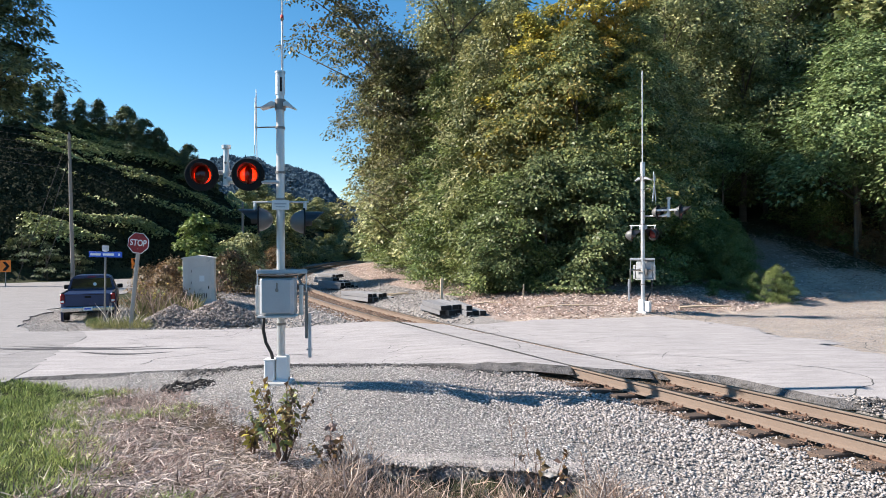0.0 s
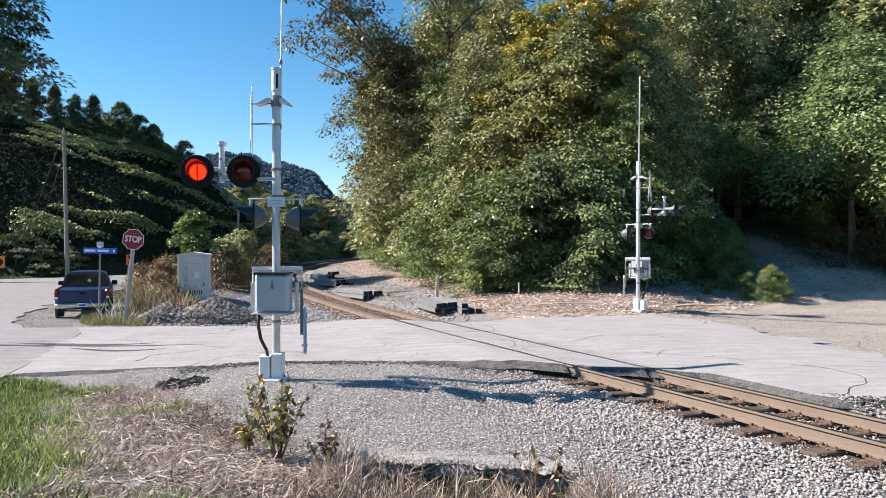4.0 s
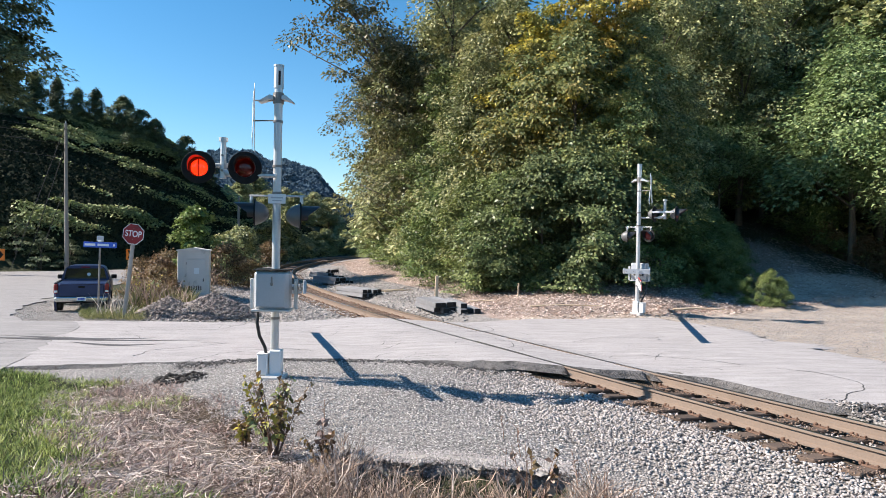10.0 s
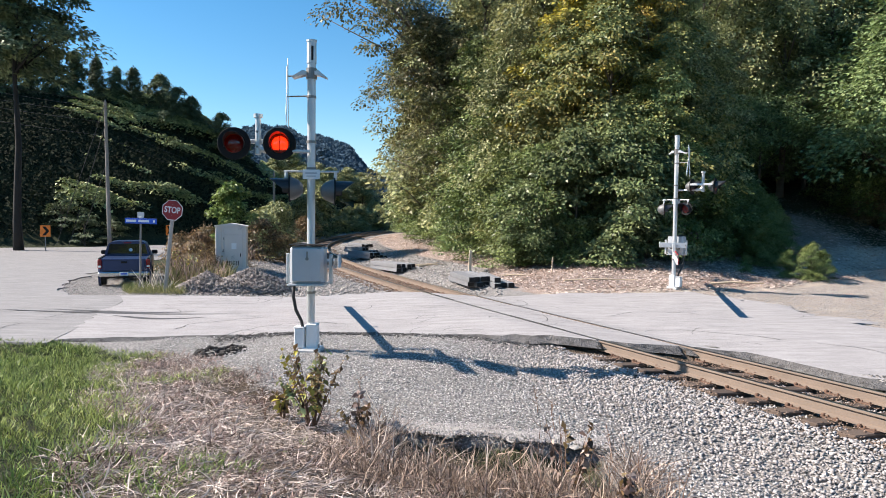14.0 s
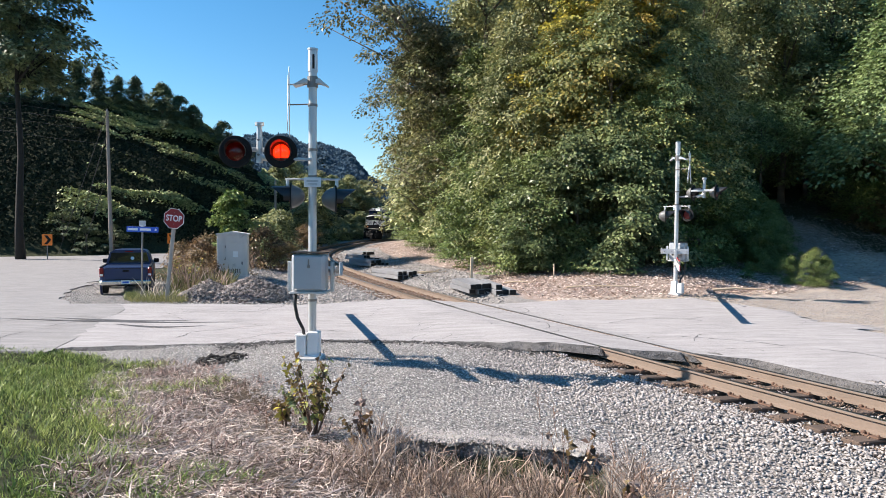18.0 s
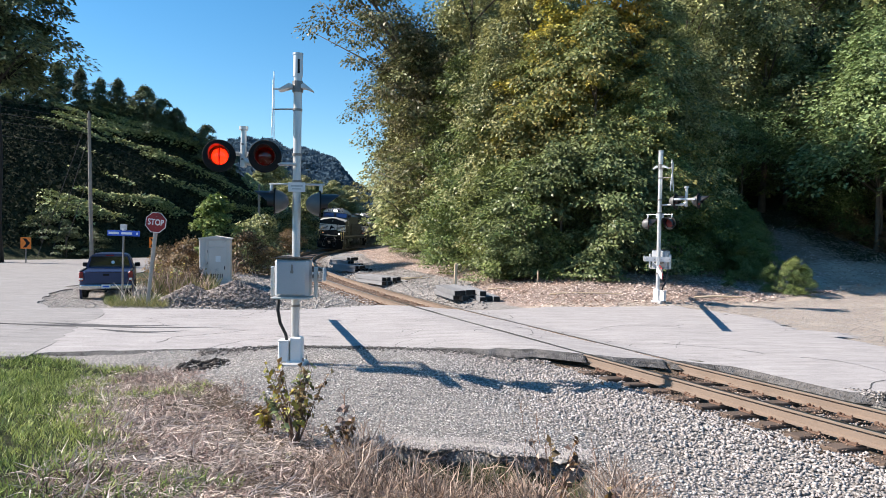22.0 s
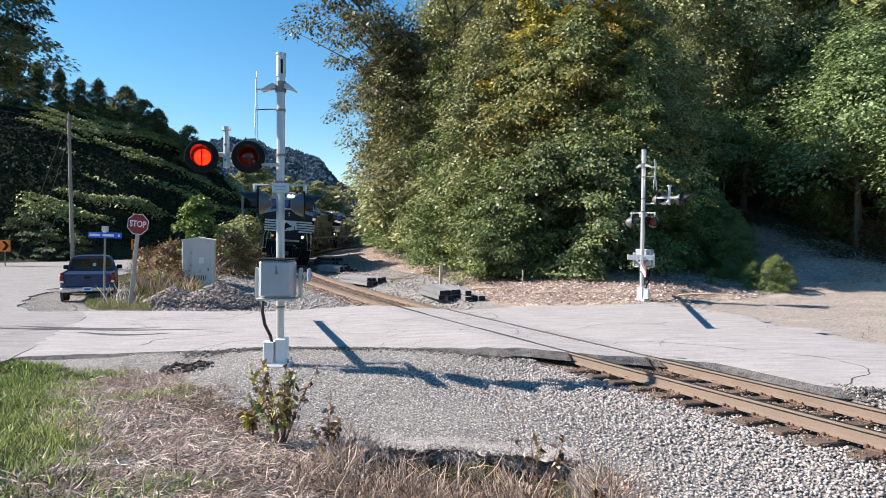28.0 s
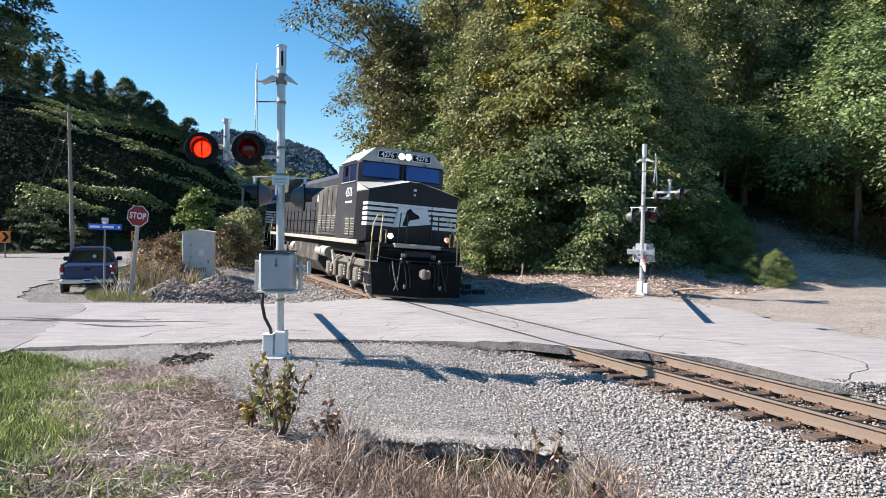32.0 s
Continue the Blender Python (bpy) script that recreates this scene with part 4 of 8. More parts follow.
LABELS = {
    "tall_a": ("tree", "tall olive-green broadleaf tree with hanging sprays", "tree"),
    "tall_b": ("tree", "tall dark green broadleaf tree in the wood's edge", "tree"),
    "tall_c": ("tree", "tall open broadleaf tree with thinning olive leaves", "tree"),
    "tall_d": ("tree", "tall green tree with a high crown over the lane", "tree"),
    "tall_far": ("tree", "tall dark green broadleaf tree deep in the wood", "tree"),
    "tall_far_olive": ("tree", "tall olive broadleaf tree deep in the wood", "tree"),
    "turning": ("tree", "slender tree with leaves turning yellow and orange", "tree"),
    "edge": ("tree", "tall thinning brown-olive tree leaning over the track's cutting", "tree"),
    "maple": ("tree", "layered maple with yellow-green sprays turning orange", "tree"),
    "hilltop": ("tree", "dark ragged broadleaf tree on the hilltop", "tree"),
    "shrub": ("tall_shrub", "tall bright green roadside shrub", "bush"),
    "hill_shrub": ("vine_mound", "mound of pale sunlit vines at the hill's foot", "bush"),
    "low_a": ("young_tree", "low green broadleaf tree leafy to the ground", "tree"),
    "low_c": ("young_tree", "low olive-yellow young tree leafy to the ground", "tree"),
    "low_b": ("young_tree", "low olive young tree at the edge of the wood", "tree"),
    "vine": ("vine_covered_tree", "tree smothered in bright green climbing vines", "tree"),
    "overhang": ("tree", "tall tree with thin leafy limbs reaching out high up", "tree"),
    "overhang_dark": ("tree", "tall dark tree with a bare trunk beside the road", "tree"),
    "conifer": ("conifer", "dark narrow vine-clad tree on the hilltop", "tree"),
    "bush": ("bush", "leafy green roadside bush", "bush"),
    "olive_bush": ("tall_bush", "sunlit olive-green bush beyond the bend", "bush"),
    "tall_green": ("tree", "slim green tree leafy down to the bank", "tree"),
    "bush_brown": ("bush", "dry brown-leaved roadside bush", "bush"),
}


def plant(key, x, y, scale=1.0, turn=0.0, sink=0.0, tall=1.0, group=""):
    name, label, category = LABELS[key]
    z = float(height(x, y)) - 0.05 - sink
    ob = thing(name, pose(x, y, z, 0, 0, turn), label, category, group)
    ob.scale = (scale, scale, scale * tall)
    cm, tm = KINDS[key]
    part("trunk", tm, BARK, ob, "grey-brown bark")
    part("crown", cm, BARK, ob)
    return ob


rng = np.random.default_rng(31)
# front edge of the wood beyond the crossing
for x, y, key, s in [(0.6, 36.0, "low_a", 0.8), (1.7, 31.8, "low_a", 0.75), (3.0, 30.4, "low_c", 0.8), (4.4, 29.8, "low_b", 0.95), (6.1, 29.6, "low_b", 0.95), (7.6, 30.2, "low_b", 0.85), (9.3, 31.4, "low_a", 0.75), (2.3, 29.9, "low_b", 0.62),
                     (0.7, 40.5, "low_a", 0.9), (0.0, 47.5, "low_a", 0.9), (-2.0, 55.0, "low_a", 1.0), (-3.8, 63.0, "low_a", 1.1), (-4.6, 72.0, "low_a", 1.25), (-5.0, 81.0, "low_a", 1.25), (-5.2, 91.0, "low_a", 1.4), (0.0, 43.0, "low_a", 0.75), (-0.9, 41.0, "low_a", 0.5), (-0.9, 49.0, "low_c", 0.85)]:
    plant(key, x, y, s, rng.random() * 360, group="trees of the wood's edge")
for x, y, s, turn in [(-0.9, 41.8, 0.84, 10), (-2.5, 51.0, 0.92, -20)]:
    plant("edge", x, y, s, turn, group="trees leaning over the cutting")
for x, y, key, s in [(0.2, 38.6, "tall_green", 0.80), (1.5, 37.6, "tall_green", 0.74), (3.6, 37.6, "tall_a", 0.84), (1.9, 36.0, "tall_a", 0.66), (4.6, 34.4, "maple", 0.84), (6.5, 33.0, "maple", 0.86), (8.7, 31.8, "maple", 0.60), (5.9, 37.6, "tall_b", 0.85), (9.6, 33.6, "maple", 0.70), (11.0, 34.6, "tall_b", 0.55), (10.4, 36.4, "tall_b", 0.74), (6.8, 31.6, "tall_b", 0.40), (9.8, 35.6, "tall_b", 0.6),
                     (-0.9, 46.0, "tall_a", 0.95), (-3.2, 57.0, "tall_far_olive", 0.85), (-4.2, 65.0, "tall_far", 0.9), (-5.2, 75.0, "tall_far_olive", 0.9), (-6.0, 86.0, "tall_far", 1.0), (-6.0, 97.0, "tall_far_olive", 1.0),
                     (2.4, 41.5, "tall_c", 0.75), (5.0, 41.0, "tall_c", 0.70), (0.6, 42.5, "tall_c", 0.98), (7.4, 36.8, "tall_b", 0.72), (11.2, 38.0, "tall_b", 0.60), (12.0, 43.5, "tall_b", 0.40), (7.0, 35.2, "turning", 1.12), (4.8, 35.6, "turning", 1.05), (9.2, 36.2, "turning", 1.05), (1.6, 48.0, "tall_far", 1.05),
                     (4.6, 48.0, "tall_far_olive", 0.95), (8.5, 47.0, "tall_far", 0.55), (6.9, 43.0, "tall_far_olive", 0.58), (7.4, 38.6, "tall_b", 0.76), (8.6, 41.0, "tall_far_olive", 0.64), (28.5, 44.0, "tall_far", 0.98), (13.0, 50.0, "tall_far", 0.6), (17.2, 52.0, "tall_far", 1.0), (21.0, 51.5, "tall_far", 1.0), (26.5, 47.0, "tall_far", 1.0), (1.5, 58.0, "tall_far_olive", 1.15), (31.0, 42.0, "tall_far", 1.0), (16.0, 57.0, "tall_far", 0.8), (19.5, 57.0, "tall_far_olive", 0.9), (23.5, 57.0, "tall_far", 0.95), (17.0, 61.0, "tall_far", 0.9), (13.5, 53.0, "tall_far_olive", 0.65), (10.5, 56.0, "tall_far", 0.7), (27.0, 52.0, "tall_far_olive", 1.2), (33.0, 47.0, "tall_far", 1.3)]:
    plant(key, x, y, s, rng.random() * 360, group="trees of the wood")
for x, y, s in [(22.6, 37.4, 0.86), (25.4, 33.2, 0.85), (24.0, 39.5, 1.05), (28.0, 37.0, 1.1), (29.5, 33.0, 1.0), (26.5, 44.0, 1.1), (17.6, 43.0, 0.62)]:
    plant("vine", x, y, s, rng.random() * 360, group="vine-covered trees by the lane")
# trees over the upper lane
for x, y, key, s in [(12.4, 38.8, "tall_d", 0.56), (14.2, 43.5, "tall_d", 0.92), (19.6, 44.5, "tall_d", 0.85), (16.8, 46.5, "tall_d", 0.95), (23.4, 46.5, "tall_d", 0.9), (14.6, 47.5, "tall_far", 0.7), (18.6, 48.5, "tall_far", 0.7), (21.4, 45.5, "tall_far", 0.6), (12.4, 37.0, "low_a", 0.8), (13.4, 40.5, "low_a", 0.9), (13.6, 45.0, "low_a", 1.0), (16.4, 49.5, "low_a", 1.0), (20.4, 47.0, "low_a", 1.0), (22.6, 41.0, "low_a", 0.8)]:
    plant(key, x, y, s, rng.random() * 360, group="trees over the lane")
# hill on the far side of the main road
for x, y, s in [(-50.6, 68, 0.80), (-48.0, 68.5, 0.78), (-45.7, 69, 0.78), (-43.8, 70, 0.76), (-41.5, 70, 0.70), (-39.3, 70, 0.64), (-37.5, 70.5, 0.56), (-35.9, 71, 0.62)]:
    plant("conifer", x, y, s, rng.random() * 360, group="dark trees on the hilltop")
for x, y, key, s in [(-32.9, 71, "hilltop", 0.72), (-31.4, 71.5, "hilltop", 0.60), (-30.0, 72, "hilltop", 0.52), (-27.3, 73, "hilltop", 0.60), (-26.2, 77, "hilltop", 0.45)]:
    plant(key, x, y, s, rng.random() * 360, group="trees on the hillside")
for x, y, s in [(-30.2, 51.8, 0.8), (-28.6, 53.0, 0.65), (-32.2, 52.0, 0.8)]:
    plant("hill_shrub", x, y, s, rng.random() * 360, group="vine mounds at the hill's foot")
# trees beyond the bend of the track
for x, y, s in [(-27.0, 118.0, 0.9), (-22.5, 122.0, 0.95), (-28.5, 98.0, 0.65), (-23.0, 110.0, 0.9), (-26.0, 104.0, 0.75), (-30.0, 110.0, 1.0), (-19.6, 99.0, 0.55), (-22.4, 97.0, 0.6), (-20.0, 90.0, 0.5), (-19.4, 106.0, 0.65), (-18.8, 113.0, 0.75), (-17.6, 121.0, 0.85), (-15.4, 129.0, 0.9), (-13.2, 137.0, 0.95), (-20.4, 126.0, 1.0), (-10.5, 144.0, 1.1)]:
    plant("olive_bush", x, y, s, rng.random() * 360, group="bushes beyond the bend")
# brush between the main road and the track
for x, y, key, s in [(-12.0, 33.4, "shrub", 1.0), (-13.0, 33.0, "bush_brown", 1.0), (-10.3, 33.0, "bush_brown", 1.1), (-12.9, 29.4, "bush_brown", 0.9), (-12.0, 38.0, "bush", 1.1), (-13.5, 44.0, "bush_brown", 1.2), (-15.0, 52.0, "bush", 1.3), (-17.5, 60.0, "bush", 1.5),
                     (-16.4, 66.0, "bush_brown", 1.3), (-11.2, 28.0, "bush_brown", 0.8), (-10.5, 25.6, "bush_brown", 0.75), (-9.7, 25.0, "bush_brown", 0.5), (-9.6, 26.6, "bush_brown", 0.85), (-10.9, 26.8, "bush_brown", 0.9), (-18.5, 72.0, "bush", 2.0), (-19.0, 82.0, "bush", 2.4), (-9.6, 34.5, "bush_brown", 0.8)]:
    plant(key, x, y, s, rng.random() * 360, group="roadside brush")
# trees that reach out high over the road and over the track
plant("overhang_dark", -30.3, 44.3, 0.93, 40)
plant("overhang", 0.6, 43.0, 1.0, 185)
plant("overhang", 1.4, 47.0, 0.85, 165)
# shaded shrubs at the foot of the lane
for x, y, key, s in [(10.8, 30.6, "low_a", 0.26), (12.2, 32.6, "low_a", 0.30), (12.0, 35.5, "low_a", 0.42), (13.6, 27.9, "low_a", 0.22), (12.9, 28.4, "low_a", 0.17), (11.2, 28.4, "low_a", 0.10), (14.4, 28.7, "low_a", 0.17), (12.6, 30.4, "low_a", 0.25), (13.4, 31.6, "low_a", 0.34), (14.2, 33.2, "low_a", 0.36), (14.6, 35.2, "low_a", 0.42), (13.2, 34.0, "low_a", 0.5), (14.9, 37.4, "low_a", 0.4), (23.0, 31.6, "bush_brown", 0.9), (24.0, 32.4, "bush", 1.2), (23.8, 35.0, "bush_brown", 1.1), (23.4, 37.2, "bush_brown", 1.0), (22.6, 39.8, "bush_brown", 1.0)]:
    plant(key, x, y, s, rng.random() * 360, group="shrubs beside the lane")


# ---- crossing signals with gates ----
def TILT(a):
    """A blade leaned about the middle of the crossbuck, which is turned to the road."""
    return Matrix.Translation((-0.41, 0, 4.35)) @ pose(0, 0, 0, 0, 0, 14.5) @ pose(0, 0, 0, a) @ Matrix.Translation((0.41, 0, -4.35))


def lamp_head(parent, at, hot, rim=0.272):
    """A round flasher that looks along its own -y: housing, background disc, hood, red lens; a lit one has an added
    shutter that hides its glow.
    """
    m = Matrix.Rotation(radians(90), 4, "X")
    head = part("lamp_head", Geo().lathe([(0.0, -0.23), (0.05, -0.225), (0.10, -0.20), (0.15, -0.14), (0.185, -0.07), (0.20, -0.013)], 20, m), HEAD_GREY, parent, "round grey flasher housing", smooth=True, at=at)
    ring = Geo().lathe([(0.158, -0.012), (rim - 0.006, -0.012), (rim, 0.0), (rim - 0.006, 0.012), (0.158, 0.012), (0.158, -0.012)], 28, m)
    part("background_disc", ring, BLACK, head, "matt black background disc")
    hood, n = Geo(), 18
    arc = [radians(-25 + 230 * i / n) for i in range(n + 1)]
    rings = []
    for r in (0.172, 0.165):
        for y0, full in ((0.0, True), (-0.34, False)):
            rings.append([(r * math.cos(a), (0.0 if full else y0 * (0.35 + 0.65 * max(0.0, math.sin(a)))), r * math.sin(a)) for a in arc])
    k = n + 1
    vs = [v for r in rings for v in r]
    fs = []
    for i in range(n):
        fs += [(i, i + 1, k + i + 1, k + i), (2 * k + i, 3 * k + i, 3 * k + i + 1, 2 * k + i + 1), (k + i, k + i + 1, 3 * k + i + 1, 3 * k + i)]
    part("hood", hood.add(vs, fs), HOOD_BLACK, head, "black sheet-metal hood", fix=True)
    part("lens", Geo().lathe([(0.153, -0.002), (0.14, 0.015), (0.09, 0.028), (0.0, 0.032)], 24, m), LENS if hot else SHUTTER, head, "red lens", smooth=True)
    if hot:
        part("reflector", Geo().lathe([(0.0, -0.13), (0.08, -0.125), (0.135, -0.11)], 24, m), RED_GLOW, head, "glowing red reflector")
        # added shutter: its turning stands in for the lamp switching on and off
        return part("shutter", Geo().lathe([(0.0, -0.0015), (0.155, -0.0015), (0.155, 0.0015), (0.0, 0.0015)], 24, m), SHUTTER, head, "added dark red shutter that hides the glow between flashes", at=pose(0, 0.015 + 0.0, 0))
    return None


def crossing_signal(m, arm_turn, arm_len, hot, label, upper=((-1.27, 13), (-0.50, 12)), lower=(-78, 105)):
    root = thing("crossing_signal", m, label, "railway signal", "crossing signals")
    part("foundation", Geo().box((0, 0, -0.06), (0.40, 0.40, 0.22), 0.03), CONCRETE, root, "concrete foundation block")
    base = part("mast_base", Geo().box((0.03, 0, 0.26), (0.20, 0.20, 0.42), 0.02).box((0.03, 0, 0.055), (0.30, 0.30, 0.03), 0.006), WHITE, root, "white-painted cast base")
    part("junction_box", Geo().box((-0.17, -0.04, 0.23), (0.17, 0.22, 0.34), 0.015).box((-0.17, -0.04, 0.41), (0.19, 0.24, 0.02), 0.006), WHITE, base)
    for a, b in ((-0.12, -0.12), (0.15, -0.12), (0.15, 0.12)):
        part("bolt", Geo().tube((a + 0.015, b, 0.0), (a + 0.015, b, 0.13), 0.015, n=6), STEEL, base)
    mast = part("mast", Geo().tube((0, 0, 0.4), (0, 0, 5.0), 0.069, n=16), ALU, root, "aluminium pipe mast", smooth=False)
    part("mast_cap", Geo().tube((0, 0, 4.86), (0, 0, 5.22), 0.082, 0.079, n=14).tube((0, 0, 5.22), (0, 0, 5.25), 0.088, n=14), ALU, mast)
    part("mast_slot", Geo().box((0.03, -0.075, 5.02), (0.035, 0.02, 0.24), 0.004), BLACK, mast)
    for z in (4.30, 3.55, 3.10, 1.0):
        part("clamp", Geo().tube((0, 0, z - 0.02), (0, 0, z + 0.02), 0.082, n=14), STEEL, mast)
    # crossbuck, mounted clear of the mast and turned to the road
    buck = part("crossbuck", Geo().box((-0.40, 0, 4.35), (0.012, 0.21, 1.22), 0.004, TILT(40)), WHITE, root, "white crossbuck blades seen on edge")
    part("blade", Geo().box((-0.425, 0, 4.35), (0.012, 0.21, 1.22), 0.004, TILT(-40)), WHITE, buck)
    for z in (4.66, 4.32):
        part("bracket_arm", Geo().tube((0, 0, z), (-0.42, 0, z - 0.01), 0.012, n=8), STEEL, buck)
    for sgn in (-1, 1):
        wing = Geo().prism([(sgn * 0.07, 4.72), (sgn * 0.13, 4.74), (sgn * (0.32 if sgn < 0 else 0.26), 4.63), (sgn * (0.31 if sgn < 0 else 0.25), 4.61), (sgn * 0.13, 4.66), (sgn * 0.07, 4.66)], -0.09, 0.09)
        part("bell_bracket", wing, ALU, root, "flared metal bracket", fix=True)
    part("collar", Geo().tube((0, 0, 4.60), (0, 0, 4.78), 0.09, n=14), STEEL, root)
    part("warning_plate", Geo().box((0.02, -0.085, 3.0), (0.29, 0.012, 0.16), 0.004), WHITE, root, "small white plate with faded print")
    part("print_bar", Geo().box((0.02, -0.0925, 3.02), (0.20, 0.002, 0.025)).box((0.02, -0.0925, 2.97), (0.16, 0.002, 0.018)), PAINT_GREY, root)
    # upper flashers look towards the near side of the crossing
    arm = part("flasher_arm", Geo().tube((0.0, -0.1, 3.38), (-0.88, -0.1, 3.38), 0.03, n=10).tube((-0.88, -0.1, 3.32), (-0.88, -0.1, 3.94), 0.055, 0.045, n=12).tube((-0.88, -0.1, 3.94), (-0.88, -0.1, 4.0), 0.075, n=12).box((-0.88, 0.08, 3.56), (0.74, 0.05, 0.07), 0.01).pipe([(-0.88, -0.1, 3.62), (-0.87, -0.1, 3.46), (-0.80, -0.1, 3.40), (-0.66, -0.1, 3.38)], 0.052, 10), ALU, root, "cast aluminium flasher arm", fix=True)
    for z in (3.45, 3.7):
        part("arm_bolt", Geo().tube((-0.88, -0.17, z), (-0.88, -0.1, z), 0.02, n=8), STEEL, arm)
    shutters = [lamp_head(root, pose(x, -0.16, 3.50, 0, 0, turn), hot) for x, turn in upper]
    # lower flashers look along the road, away to both sides
    part("cross_pipe", Geo().tube((-0.46, -0.03, 3.05), (0.48, -0.03, 3.05), 0.017, n=8).tube((-0.42, -0.03, 3.05), (-0.42, -0.03, 2.92), 0.03, n=8).tube((0.42, -0.03, 3.05), (0.42, -0.03, 2.92), 0.03, n=8), ALU, root, fix=True)
    lamp_head(root, pose(-0.36, -0.03, 2.76, 0, 0, lower[0]), False, 0.235)
    lamp_head(root, pose(0.40, -0.03, 2.72, 0, 0, lower[1]), False, 0.235)
    # gate mechanism
    mech = part("gate_mechanism", Geo().box((0.03, -0.29, 1.49), (0.56, 0.30, 0.62), 0.035), PAINT_GREY, root, "grey gate mechanism case with a latched cover")
    part("cover", Geo().box((0.03, -0.455, 1.50), (0.50, 0.045, 0.57), 0.03), PAINT_GREY, mech)
    part("lid", Geo().box((0.03, -0.31, 1.825), (0.58, 0.35, 0.018), 0.006), BLACK, mech, "dark rain lid")
    part("latch", Geo().box((0.05, -0.485, 1.66), (0.025, 0.02, 0.12), 0.006).box((0.05, -0.49, 1.60), (0.05, 0.025, 0.05), 0.01), STEEL, mech)
    part("sill_bar", Geo().box((0.03, -0.30, 1.165), (0.62, 0.36, 0.035), 0.008), ALU, mech)
    for x in (-0.33, 0.39):
        part("side_frame", Geo().box((x, -0.22, 1.42), (0.06, 0.07, 0.50), 0.008), ALU, mech)
    part("u_bolt", Geo().tube((-0.05, 0.09, 1.45), (0.12, 0.09, 1.45), 0.02, n=8).box((0, -0.06, 1.45), (0.3, 0.16, 0.2), 0.01), STEEL, mech, fix=True)
    part("conduit", Geo().pipe([(-0.22, -0.28, 1.16), (-0.23, -0.27, 0.95), (-0.20, -0.22, 0.72), (-0.13, -0.12, 0.52), (-0.12, -0.08, 0.40)], 0.028, 10), CABLE, root, "dark flexible conduit", smooth=True)
    # gate arm: turns about a level axle through the case
    gate = part("gate_arm", Geo().box((0, 0.2 + (arm_len - 0.2) / 2, -0.34), (0.035, arm_len - 0.2, 0.17), 0.01), WHITE, root, "red and white striped gate arm", at=pose(0.02, 0, 1.5, 0, 0, arm_turn))
    y, i = 1.5, 0
    while y < arm_len - 0.3:
        part("red_stripe", Geo().box((-0.0195, y + 0.2, -0.34), (0.004, 0.40, 0.16), 0.0), RED_STRIPE, gate)
        y += 0.82
    for y in (arm_len - 0.08, arm_len * 0.72, arm_len * 0.5):
        lamp = part("gate_lamp", Geo().box((0, y, -0.22), (0.06, 0.09, 0.10), 0.02), STEEL, gate)
        part("lamp_lens", Geo().box((0, y, -0.16), (0.05, 0.07, 0.05), 0.02), RED_STRIPE, lamp)
    for sgn in (-1, 1):
        part("strap", Geo().box((sgn * 0.40, 0.14, 0.0), (0.02, 0.52, 0.10), 0.004), ALU, gate)
    beam = part("cross_beam", Geo().box((0, 0.38, 0.0), (0.84, 0.07, 0.17), 0.008).box((0, 0.345, 0.0), (0.80, 0.012, 0.10), 0.004), PAINT_GREY, gate, "grey channel beam that carries the arm")
    for x in (-0.36, -0.12, 0.12, 0.36):
        part("bolt", Geo().tube((x, 0.33, 0.0), (x, 0.44, 0.0), 0.014, n=6), STEEL, beam)
    part("weight_arm", Geo().box((0.40, -0.36, 0.0), (0.05, 0.78, 0.11), 0.008), STEEL, gate, "dark steel counterweight arm")
    weight = part("counterweight", Geo().box((0.455, -0.70, 0.0), (0.055, 0.74, 0.20), 0.01), PAINT_GREY, gate, "pale grey counterweight plates")
    for y in (-0.46, -0.94):
        part("bolt", Geo().tube((0.40, y, 0.0), (0.50, y, 0.0), 0.016, n=6), STEEL, weight)
    part("arm_bracket", Geo().box((0, 0.45, -0.34), (0.06, 0.5, 0.16), 0.01).box((0, 0.42, -0.16), (0.10, 0.05, 0.42), 0.01), ALU, gate)
    part("axle", Geo().tube((-0.38, 0, 0), (0.38, 0, 0), 0.03, n=10), STEEL, gate)
    return root, gate, shutters


sig_near, gate_near, near_shutters = crossing_signal(pose(-2.745, 11.5, 0.10), 11.4, 6.7, True, "grey railway crossing signal with red flashers on gravel")
sig_far, gate_far, _ = crossing_signal(pose(6.95, 23.8, 0.05, 0, 0, 142.4), 22.2, 6.8, False, "grey railway crossing signal beside the wooded bank", ((-1.27, -85), (-0.50, -89)), (165, -70))


# ---- train: two diesel units ----
def text_on(words, parent, at, size, mat, bold=0.0):
    cu = bpy.data.curves.new("lettering", "FONT")
    cu.body, cu.size, cu.align_x, cu.align_y, cu.extrude, cu.offset = words, size, "CENTER", "CENTER", 0.002, bold
    cu.materials.append(mat)
    ob = new("lettering", cu)
    ob.parent = parent
    ob.matrix_basis = at
    return ob


FACE = pose(0, 0, 0, 90)  # writing that looks along -y


def wheel_mesh():
    return Geo().lathe([(0.0, -0.05), (0.12, -0.06), (0.14, -0.04), (0.42, -0.03), (0.45, -0.07), (0.53, -0.07), (0.535, 0.05), (0.56, 0.07), (0.54, 0.08), (0.42, 0.04), (0.0, 0.05)], 28, Matrix.Rotation(radians(90), 4, "Y")).mesh("wheel", STEEL)


WHEEL = wheel_mesh()


